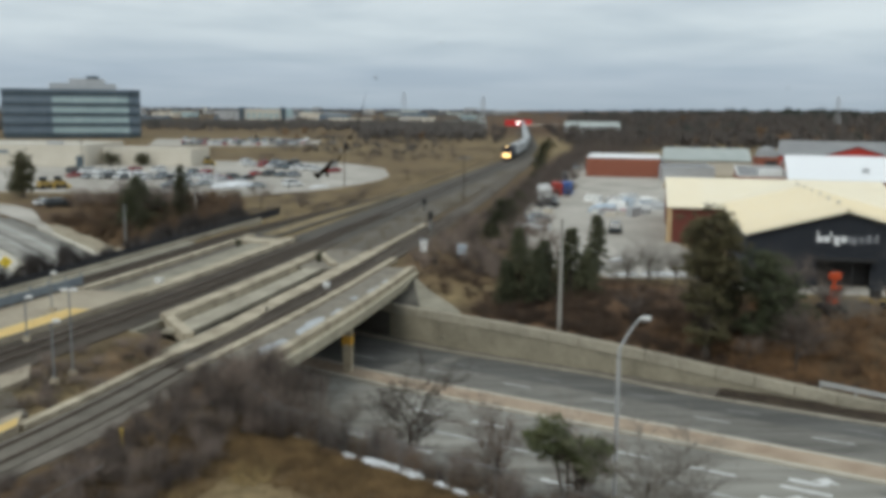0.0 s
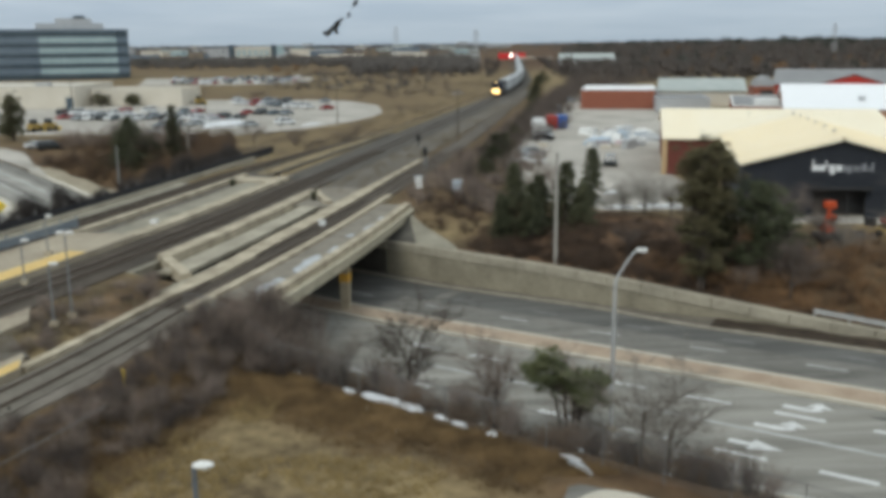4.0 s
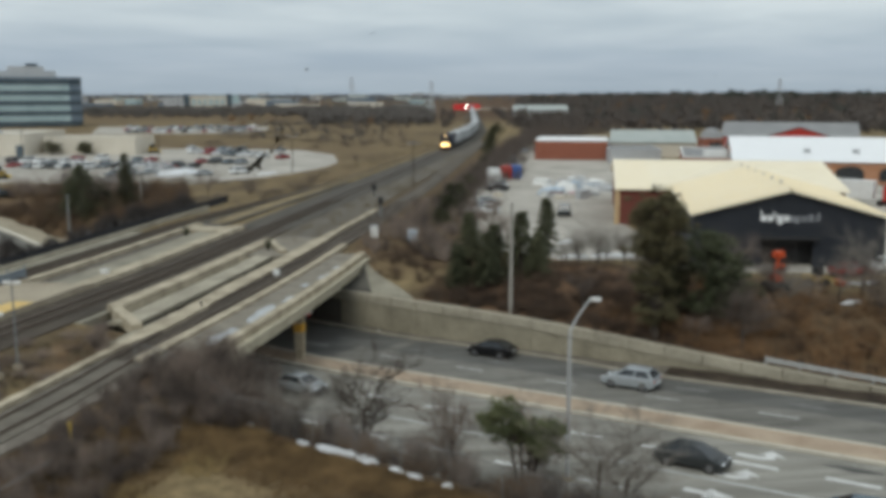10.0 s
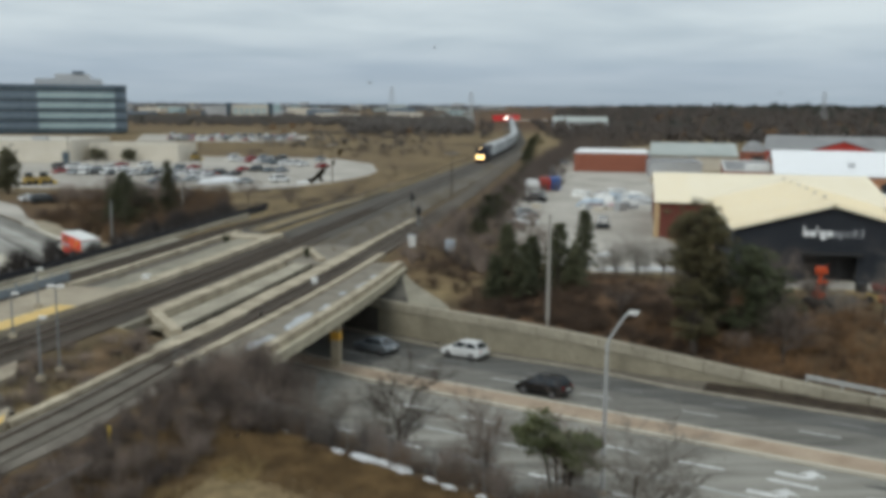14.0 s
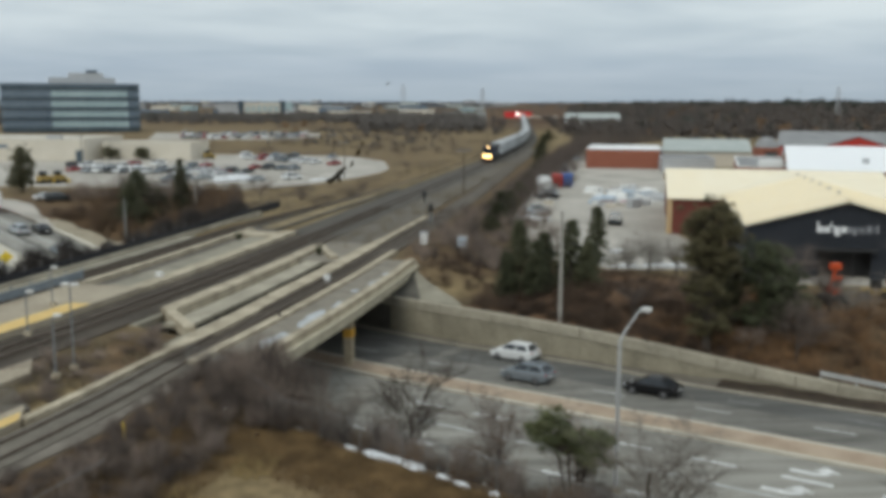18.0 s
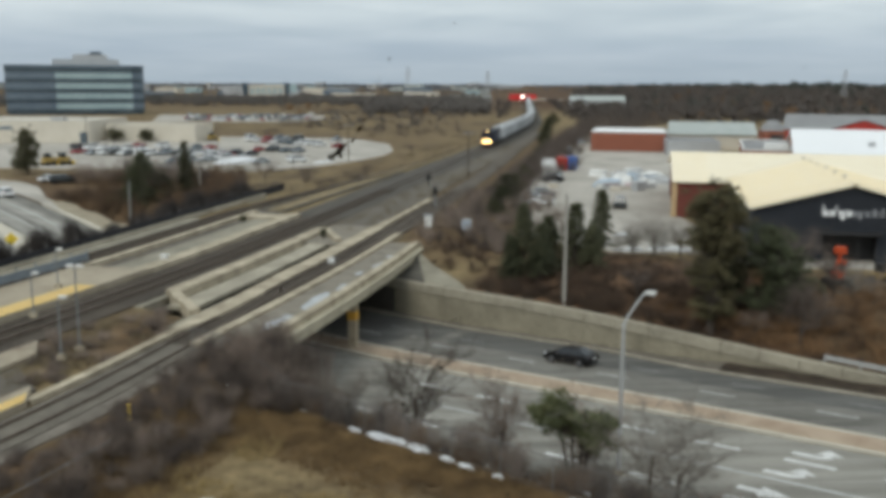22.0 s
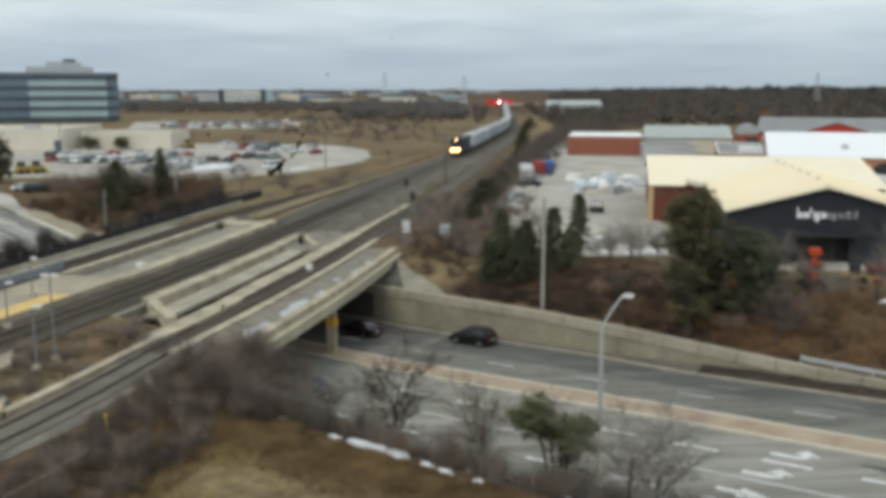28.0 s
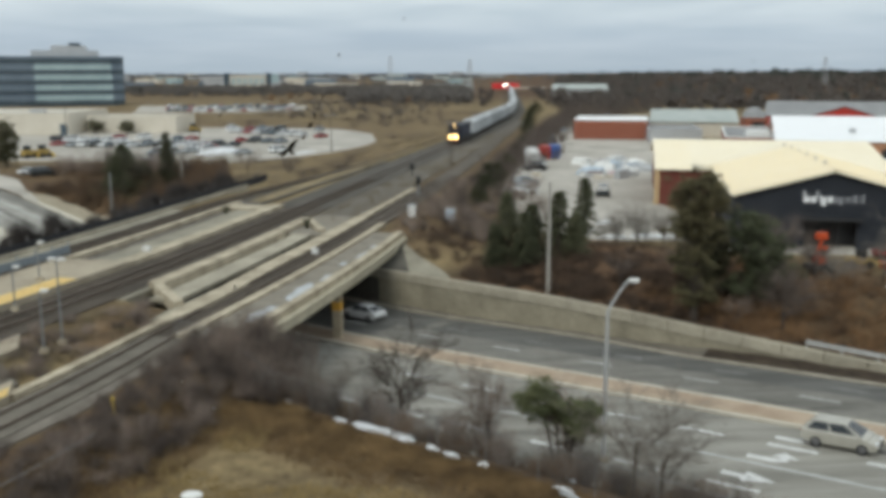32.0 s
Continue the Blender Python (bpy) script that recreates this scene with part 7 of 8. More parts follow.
def build_weeds():
    """Dry weeds growing in the ballast between the tracks and along their edges."""
    r = np.random.RandomState(37)
    P = []
    for y0, y1, a, b, k in ((104, 260, -8.6, -1.5, 520), (80, 240, -21.5, -17.6, 260), (110, 330, 1.8, 5.5, 420), (120, 420, -27.5, -21.5, 420), (48, 66, -8.4, -2.6, 120)):
        for _ in range(k):
            y = r.uniform(y0, y1)
            if noise.noise(Vector((y * 0.12, a, 0.0))) + 0.35 * r.randn() < 0.05:
                continue
            p = rail(y, r.uniform(a, b), RAIL_Z - 0.2)
            P.append((p.x, p.y, min(p.z, z_at(p.x, p.y) + 0.1) if b > 1 else p.z))
    P = np.array(P)
    per = 9
    m = len(P) * per
    Q = np.repeat(P, per, 0) + r.randn(m, 3) * [0.3, 0.3, 0]
    D = r.randn(m, 3) * [0.2, 0.2, 0.05] + np.stack([np.zeros(m), np.zeros(m), r.uniform(0.2, 0.6, m)], 1)
    V, F = cones(Q, D, r.uniform(0.02, 0.05, m))
    tagged(new("track_weeds", mesh_of("track_weeds", V, F, M_WEED)), "dry straw-coloured weeds in railway ballast", "weeds", kind="stuff")


build_weeds()


# ---------------------------------------------------------------- vehicles
def paint(name, c, metal=0.25):
    return mat(name, c, tuple(v * 0.85 for v in c), 1.5, 0.22, metal=metal, spec=0.5, fine=0.2)


M_CARBLACK = paint("black_car_paint", (0.012, 0.012, 0.014))
M_CARDARK = paint("dark_grey_car_paint", (0.045, 0.05, 0.052))
M_CARGREY = paint("grey_car_paint", (0.26, 0.29, 0.32))
M_CARSILVER = paint("silver_car_paint", (0.46, 0.49, 0.51))
M_CARWHITE = paint("white_car_paint", (0.82, 0.83, 0.83), 0.0)
M_CARMAROON = paint("maroon_car_paint", (0.13, 0.012, 0.022))
M_CARWINE = paint("dark_wine_car_paint", (0.03, 0.008, 0.014))
M_CARBLUE = paint("blue_grey_car_paint", (0.10, 0.14, 0.17))
M_CARBEIGE = paint("beige_car_paint", (0.52, 0.50, 0.44))
M_CARRED = paint("red_car_paint", (0.35, 0.02, 0.02))

DIMS = {"sedan": (4.3, 1.76, 1.44, 0.9, (-1.85, -0.88, 0.32, 1.29)), "suv": (4.3, 1.8, 1.64, 1.0, (-2.05, -1.48, 0.28, 1.29)), "van": (4.8, 1.9, 1.74, 1.0, (-2.3, -1.93, 0.66, 1.83))}
WHEEL = {}


def wheel_meshes():
    if not WHEEL:
        bm = cyl(B(), (0, -0.11, 0), (0, 0.11, 0), 0.33, None, 20)
        es = [e for e in bm.edges if len(e.link_faces) == 2 and e.calc_face_angle() > 1]
        bmesh.ops.bevel(bm, geom=es, offset=0.03, segments=2, affect="EDGES")
        spare = thing("spare_wheel", pose(-59, 236, LAND + 0.37), "loose spare car wheel lying by a parked car", "wheel")
        WHEEL["tyre"] = part("tyre", bm, M_RUBBER, spare)
        WHEEL["rim"] = part("rim", cyl(B(), (0, -0.12, 0), (0, 0.12, 0), 0.21, None, 14), M_CHROME, WHEEL["tyre"])


def quad_panel(bm, a, b, c, d, u0, u1, v0, v1, proud=0.012):
    """A thin pane set on the face a, b, c, d (lower pair, upper pair) between fractions u and v."""
    a, b, c, d = Vector(a), Vector(b), Vector(c), Vector(d)
    nrm = (b - a).cross(d - a).normalized() * proud
    at = lambda u, v: a.lerp(b, u).lerp(d.lerp(c, u), v)
    f = [bm.verts.new(at(u, v) + nrm) for u, v in ((u0, v0), (u1, v0), (u1, v1), (u0, v1))]
    g = [bm.verts.new(at(u, v) - nrm) for u, v in ((u0, v0), (u1, v0), (u1, v1), (u0, v1))]
    bm.faces.new(f); bm.faces.new(g[::-1])
    for i in range(4):
        bm.faces.new((f[(i + 1) % 4], f[i], g[i], g[(i + 1) % 4]))
    return bm


def car_parts(kind, m_, root, simple=False):
    """Rounded body with a tapered cabin, panes, wheels in dark arches, and lamps; x is forward."""
    L, W, H, belt, (cb0, cb1, cf1, cf0) = DIMS[kind]
    h = L / 2
    prof = [(-h + 0.1, 0.34), (-h, 0.52), (-h + 0.02, 0.76), (-h + 0.1, belt - 0.05), (-h + 0.32, belt), (cb0, belt + 0.02), (0.0, belt - 0.01), (cf0, belt - 0.02), (cf0 + 0.3, belt - 0.07), (h - 0.55, belt - 0.16), (h - 0.2, belt - 0.25), (h - 0.04, belt - 0.38), (h, 0.55), (h - 0.06, 0.34), (h - 0.3, 0.24), (-h + 0.35, 0.24)]
    bm = B()
    rings = []
    for y, kx, kz in ((-W / 2, 0.955, 0.80), (-W / 2 + 0.05, 0.975, 0.93), (-W / 2 + 0.22, 0.99, 1.0), (0, 1.0, 1.02), (W / 2 - 0.22, 0.99, 1.0), (W / 2 - 0.05, 0.975, 0.93), (W / 2, 0.955, 0.80)):
        rings.append([bm.verts.new((x * kx, y, 0.58 + (z - 0.58) * kz)) for x, z in prof])
    for a, b in zip(rings, rings[1:]):
        for i in range(len(prof)):
            j = (i + 1) % len(prof)
            bm.faces.new((a[i], a[j], b[j], b[i]))
    bm.faces.new(rings[0][::-1]); bm.faces.new(rings[-1])
    bmesh.ops.recalc_face_normals(bm, faces=bm.faces)
    for e in bm.edges:
        e.smooth = e.calc_face_angle(0.0) < 0.45
    part("body", bm, m_, root, smooth=True)
    # cabin shell in body colour, narrowing and crowned towards the roof
    wb, wm, wt = W / 2 - 0.06, W / 2 - 0.15, W / 2 - 0.30
    lo = [(cb0, -wb, belt - 0.05), (cf0, -wb, belt - 0.05), (cf0, wb, belt - 0.05), (cb0, wb, belt - 0.05)]
    hi = [(cb1, -wt, H - 0.07), (cf1, -wt, H - 0.07), (cf1, wt, H - 0.07), (cb1, wt, H - 0.07)]
    bm = B()
    vl, vh = [bm.verts.new(p) for p in lo], [bm.verts.new(p) for p in hi]
    for i in range(4):
        bm.faces.new((vl[i], vl[(i + 1) % 4], vh[(i + 1) % 4], vh[i]))
    bm.faces.new(vh); bm.faces.new(vl[::-1])
    bmesh.ops.recalc_face_normals(bm, faces=bm.faces)
    top = [e for e in bm.edges if all(v.co.z > H - 0.2 for v in e.verts)]
    bmesh.ops.bevel(bm, geom=top, offset=0.1, segments=3, affect="EDGES")
    part("roof", bm, m_, root)
    sides = ((lo[0], lo[1], hi[1], hi[0]), (lo[1], lo[2], hi[2], hi[1]), (lo[2], lo[3], hi[3], hi[2]), (lo[3], lo[0], hi[0], hi[3]))
    if simple:
        bm = B()
        for q, u0, u1 in zip(sides, (0.09, 0.06, 0.06, 0.06), (0.94, 0.94, 0.91, 0.94)):
            quad_panel(bm, *q, u0, u1, 0.14, 0.86)
        part("windows", bm, M_GLASS_D, root, "dark tinted windows")
    else:
        part("windscreen", quad_panel(B(), *sides[1], 0.07, 0.93, 0.08, 0.88), M_GLASS_D, root, "dark windscreen")
        part("rear_window", quad_panel(B(), *sides[3], 0.08, 0.92, 0.16, 0.86), M_GLASS_D, root, "dark rear window")
        for q, cuts in ((sides[0], ((0.07, 0.46), (0.50, 0.92))), (sides[2], ((0.08, 0.50), (0.54, 0.93)))):
            for u0, u1 in cuts:
                part("side_window", quad_panel(B(), *q, u0, u1, 0.14, 0.86), M_GLASS_D, root, "dark side window")
    wheel_meshes()
    for x in (-h + 0.92, h - 0.88):
        for y in (-W / 2 + 0.1, W / 2 - 0.1):
            w = shared("wheel", WHEEL["tyre"].data, root, pose(x, y, 0.33))
            if not simple:
                shared("rim", WHEEL["rim"].data, w, Matrix())
                part("wheel_arch", cyl(B(), (x, y * 0.985 - 0.09, 0.36), (x, y * 0.985 + 0.09, 0.36), 0.40, None, 20), M_BLACK, root, "dark wheel arch")
    if simple:
        return
    for sy in (-1, 1):
        part("headlight", box(B(), h - 0.2, sy * (W / 2 - 0.34), belt - 0.38, 0.26, 0.36, 0.13, bevel=0.04), M_LAMP_W, root)
        part("tail_light", box(B(), -h + 0.12, sy * (W / 2 - 0.27), belt - 0.26, 0.12, 0.26, 0.17, bevel=0.03), M_LAMP_R, root, "red tail light")
        part("mirror", box(B(), cf0 - 0.2, sy * (W / 2 + 0.02), belt - 0.02, 0.1, 0.2, 0.13, bevel=0.03), m_, root)
        for x in (-0.35, 0.65):
            part("door_handle", box(B(), x - 0.3, sy * (W / 2 - 0.01), belt - 0.16, 0.18, 0.03, 0.03), m_, root)
    part("bumper", box(B(), h - 0.08, 0, 0.3, 0.12, W - 0.6, 0.14, bevel=0.04), M_BLACK, root)
    part("bumper", box(B(), -h + 0.06, 0, 0.32, 0.12, W - 0.6, 0.14, bevel=0.04), M_BLACK, root)
    part("grille", box(B(), h - 0.02, 0, 0.54, 0.05, 0.7, 0.12), M_BLACK, root)
    part("number_plate", box(B(), -h - 0.01, 0, 0.6, 0.03, 0.5, 0.12), M_WHITE, root)


M_DULLYEL = mat("muddy_yellow_paint", (0.45, 0.31, 0.08), (0.28, 0.20, 0.08), 1.5, 0.7)


# ---------------------------------------------------------------- parked vehicles
def build_parked():
    wheel_meshes()
    kinds = [("sedan", M_CARWHITE, "white"), ("suv", M_CARSILVER, "silver"), ("sedan", M_CARBLACK, "black"), ("suv", M_CARGREY, "grey"), ("sedan", M_CARRED, "red"), ("suv", M_CARWHITE, "white"), ("sedan", M_CARBLUE, "blue-grey"), ("van", M_CARDARK, "dark grey"), ("van", M_CARWHITE, "white"), ("sedan", M_CARSILVER, "silver")]
    base = []
    for i, (k, m_, c) in enumerate(kinds):
        t = thing("parked_car", pose(-60 - i * 3, 232, LAND + 0.04, 0, 0, 80), f"{c} {'car' if k == 'sedan' else 'minivan' if k == 'van' else 'crossover'} parked in a paved lot", "car", "parked cars")
        car_parts(k, m_, t, True)
        base.append(t)
    r = random.Random(17)

    def row(x0, y0, x1, y1, k, turn, fill=0.8):
        for i in range(k):
            if r.random() > fill:
                continue
            f = i / max(1, k - 1)
            copy_thing(r.choice(base), pose(x0 + (x1 - x0) * f, y0 + (y1 - y0) * f, LAND + 0.04, 0, 0, turn + r.choice((0, 180)) + r.uniform(-3, 3)))

    row(-92, 236, -52, 222, 13, 68, 0.6); row(-98, 252, -44, 230, 15, 68, 0.55); row(-92, 264, -38, 243, 16, 68, 0.5)
    row(-46, 206, -34, 214, 6, 40); row(-60, 208, -44, 222, 6, 40); row(-62, 290, -30, 262, 12, 50)
    row(-62, 300, -34, 292, 10, 60, 0.5)
    row(-122, 438, -70, 442, 18, 85, 0.8); row(-125, 458, -68, 463, 20, 85, 0.8); row(-130, 480, -68, 486, 20, 85, 0.8); row(-135, 500, -72, 505, 18, 85, 0.7)
    row(14, 140, 15.5, 152, 3, 5, 0.9); row(25.5, 138, 27, 139, 1, 80, 1.0); row(19, 168, 21, 190, 5, 10, 0.8)
    row(26, 205, 33, 255, 9, 85, 0.6); row(36, 280, 52, 300, 5, 60, 0.8)
    row(55, 88.5, 64, 92, 4, 80, 0.9); row(72, 120, 80, 135, 5, 80, 0.8)
    row(-92, 168, -74, 154, 4, 40, 0.8)
    for i, (x, y, a_) in ((5, (50.7, 92.0, 20)), (4, (45.4, 89.9, 12)), (0, (56.0, 96.0, 75)), (4, (-53.2, 229.0, 30)), (7, (-68.0, 166.5, 35)), (0, (-71.2, 169.0, 35))):
        copy_thing(base[i], pose(x, y, LAND + 0.04, 0, 0, a_))
    # lorry with a red cab and white trailer beside the store
    t = thing("articulated_lorry", pose(77.5, 148, LAND + 0.04, 0, 0, -41), "parked lorry with red cab and white trailer", "truck")
    tr = part("trailer", box(B(), -5, 0, 1.1, 10.5, 2.5, 2.8, bevel=0.05), M_WHITE, t, "white box trailer")
    part("cab", box(B(), 2.9, 0, 0.7, 2.2, 2.4, 2.6, bevel=0.15), M_RED, t, "red cab")
    part("hood", box(B(), 4.7, 0, 0.7, 1.6, 2.0, 1.3, bevel=0.15), M_RED, t)
    part("windscreen", box(B(), 3.98, 0, 2.2, 0.08, 2.0, 0.8), M_GLASS_D, t)
    for x in (-9, -7.8, 1.4, 2.6, 4.9):
        for y in (-1.05, 1.05):
            part("wheel", cyl(B(), (x, y - 0.15, 0.5), (x, y + 0.15, 0.5), 0.5, None, 16), M_RUBBER, t)
    # orange boom lift before the store's door
    l = thing("boom_lift", pose(35.2, 83.4, z_at(35.2, 83.4), 0, 0, 10) @ Matrix.Scale(0.88, 4), "orange-red folded boom lift on black wheels", "boom lift")
    part("chassis", box(B(), 0, 0, 0.5, 2.6, 1.8, 0.5, bevel=0.08), M_BLACK, l)
    for x in (-0.9, 0.9):
        for y in (-0.85, 0.85):
            part("wheel", cyl(B(), (x, y - 0.15, 0.42), (x, y + 0.15, 0.42), 0.42, None, 16), M_RUBBER, l)
    part("turret", box(B(), 0, 0, 1.0, 1.2, 1.1, 0.8, bevel=0.1), M_ORANGE, l)
    part("boom", cyl(B(), (-0.3, 0, 1.8), (0.2, 0, 3.6), 0.2, 0.18, 10), M_ORANGE, l)
    part("boom", cyl(B(), (0.2, 0, 3.6), (0.1, 0.1, 4.0), 0.16, 0.14, 10), M_BLACK, l)
    part("basket", box(B(), 0.1, 0, 3.5, 1.1, 0.7, 0.7, bevel=0.05), M_ORANGE, l)
    part("control_box", box(B(), 0.1, -0.5, 2.3, 0.7, 0.6, 0.6, bevel=0.05), M_ORANGE, l)
    # yellow loader with a red bucket
    d = thing("wheel_loader", pose(40.5, 85.6, z_at(40.5, 85.6) - 0.05, 0, 0, -8) @ Matrix.Scale(0.72, 4), "small yellow wheel loader with lowered red-brown bucket", "loader")
    part("frame", box(B(), -1.2, 0, 0.6, 2.4, 1.5, 0.8, bevel=0.1), M_DULLYEL, d)
    part("cab", box(B(), -0.6, 0, 1.4, 1.2, 1.3, 1.2, bevel=0.08), M_BLACK, d)
    for x in (-1.9, 0.3):
        for y in (-0.8, 0.8):
            part("wheel", cyl(B(), (x, y - 0.2, 0.55), (x, y + 0.2, 0.55), 0.55, None, 16), M_RUBBER, d)
    for y in (-0.5, 0.5):
        part("arm", cyl(B(), (-0.2, y, 1.3), (2.0, y, 0.6), 0.12, None, 8), M_DULLYEL, d)
    part("bucket", box(B(), 2.4, 0, 0.1, 0.9, 2.2, 0.8, bevel=0.08), M_ORANGE, d)
    # skips, containers and stacked goods in the yard
    cols = [(M_WHITE, "white"), (M_PALEBLUE, "pale blue"), (M_MAROON, "maroon"), (M_GREYMETAL, "grey"), (M_WHITE, "white"), (M_BEIGE, "pale"), (M_PALEBLUE, "pale blue"), (M_GREYMETAL, "grey")]
    for i in range(46):
        f = r.random()
        x, y = 26 + 6 * f + (9 + 2 * f) * r.random(), 158 + 36 * f
        if i % 9 == 0:
            x, y = 17 + 5 * f + r.uniform(-0.8, 1.2), 160 + 40 * f
        m_, c = r.choice(cols)
        w, dd, hh = r.uniform(1.0, 3.0), r.uniform(1.0, 2.2), r.uniform(0.5, 1.5)
        b = thing("storage_bin", pose(x, y, LAND + 0.04, 0, 0, r.uniform(0, 90)), f"{c} storage bin standing in a paved yard", "bin", "yard bins")
        part("bin", box(B(), 0, 0, 0, w, dd, hh, bevel=0.06), m_, b)
        part("lid", box(B(), 0, 0, hh, w + 0.06, dd + 0.06, 0.08), M_GREYMETAL if i % 2 else M_WHITE, b)
    for x, y, ln, wd, hh, m_, c in ((28.5, 166, 5.5, 3.2, 1.7, M_PALEBLUE, "pale blue"), (31.5, 172, 6.0, 3.6, 2.0, M_WHITE, "white"), (34.5, 178, 5.0, 3.4, 1.6, M_PALEBLUE, "pale blue"), (32.6, 163, 4.0, 2.6, 1.2, M_PINK, "faded pink"), (38.0, 172, 7.0, 4.0, 1.8, M_GREYMETAL, "grey"), (29.8, 186, 4.5, 3.0, 1.5, M_WHITE, "white"), (40, 184, 5.5, 3.0, 1.3, M_WHITE, "white")):
        bm = B()
        bmesh.ops.create_icosphere(bm, subdivisions=4, radius=0.5)
        for v in bm.verts:
            k = 0.85 + 0.4 * noise.noise(v.co * 3.1 + Vector((x, y, 0))) + 0.15 * noise.noise(v.co * 8 + Vector((y, x, 0)))
            v.co = Vector((v.co.x * ln * k, v.co.y * wd * k, max(0.0, v.co.z) * 2 * hh * k))
        ob = part("tarpaulin_heap", bm, m_)
        ob.matrix_basis = pose(x, y, LAND + 0.03, 0, 0, r.uniform(-30, 30))
        tagged(ob, f"lumpy heap of goods under a {c} tarpaulin", "heap", "yard heaps")
    for i, (x, y, m_, c) in enumerate(((24.2, 199, M_RED, "red"), (26.4, 200.5, M_BLUE, "blue"), (20.6, 192, M_WHITE, "white"), (20.0, 184, M_WHITE, "white"))):
        b = thing("shipping_container", pose(x, y, LAND + 0.04, 0, 0, 80), f"{c} steel shipping container in a yard", "container", "containers")
        part("shell", box(B(), 0, 0, 0.12, 5.0, 2.4, 2.5, bevel=0.04), m_, b)
        for k in range(10):
            part("rib", box(B(), -2.3 + k * 0.51, -1.22, 0.2, 0.12, 0.06, 2.3), m_, b)
        part("skid", box(B(), 0, 0, 0, 4.8, 1.8, 0.12), M_BLACK, b)
    # snow ridges pushed to the edge of the lots
    for (x, y, ln, wd, a) in ((24.5, 102.2, 6, 1.0, -5), (20, 101.6, 4, 0.8, 4), (28, 93.6, 3, 0.8, 0), (21, 112, 3, 0.8, 30), (-46.0, 210.2, 15, 2.8, 44), (-28, 214, 10, 1.4, 55), (-58, 199, 8, 1.2, -20), (50, 86, 5, 0.8, 10), (55, 87.5, 4, 0.8, 0), (6.3, 39.6, 2.0, 0.24, -54), (44.5, 85.5, 4, 0.7, 5), (39.5, 77.5, 2.5, 0.5, 10)):
        bm = B()
        bmesh.ops.create_uvsphere(bm, u_segments=20, v_segments=8, radius=0.5)
        for v in bm.verts:
            k = 0.75 + 0.5 * noise.noise(Vector((v.co.x * 4 + x, v.co.y * 3, y)))
            v.co = Vector((v.co.x * ln * k, v.co.y * wd * k, v.co.z * (0.7 if wd < 2 else 2.6)))
        ob = part("snow_ridge", bm, M_SLUSH if y < 60 else M_SNOW, smooth=True)
        ob.matrix_basis = pose(x, y, z_at(x, y) + 0.05, 0, 0, a)
        tagged(ob, "ridge of ploughed dirty snow at the edge of a lot", "snow", "snow ridges")
    # yellow school-bus-like vans and sign near the left road
    y_ = thing("road_sign", pose(-48.2, 103.1, LAND - 0.75, 0, 0, 25), "yellow diamond road sign on a post", "road sign")
    part("post", cyl(B(), (0, 0, -0.6), (0, 0, 1.4), 0.05, None, 8), M_STEEL, y_)
    part("plate", box(B(), 0, 0, -0.5, 1.0, 0.05, 1.0, Matrix.Translation((0, -0.08, 1.45)) @ Matrix.Rotation(radians(45), 4, "Y")), M_SIGNYEL, y_)
    for x, yy in ((-85.0, 201.5), (-82.6, 203.5), (-80.5, 286), (-71.5, 289)):
        t = thing("yellow_loader", pose(x, yy, LAND + 0.04, 0, 0, 60) @ Matrix.Scale(0.8, 4), "yellow snow-clearing loader parked in a lot", "loader")
        part("body", box(B(), 0, 0, 0.7, 3.4, 1.9, 1.5, bevel=0.15), M_DULLYEL, t)
        part("cab", box(B(), -0.3, 0, 2.2, 1.5, 1.6, 1.2, bevel=0.1), M_GLASS_D, t)
        part("bucket", box(B(), 2.3, 0, 0.1, 1.0, 2.6, 1.0, bevel=0.1), M_YELLOW, t)
        for sx in (-1.1, 1.1):
            for sy in (-0.95, 0.95):
                part("wheel", cyl(B(), (sx, sy - 0.2, 0.6), (sx, sy + 0.2, 0.6), 0.6, None, 16), M_RUBBER, t)


build_parked()


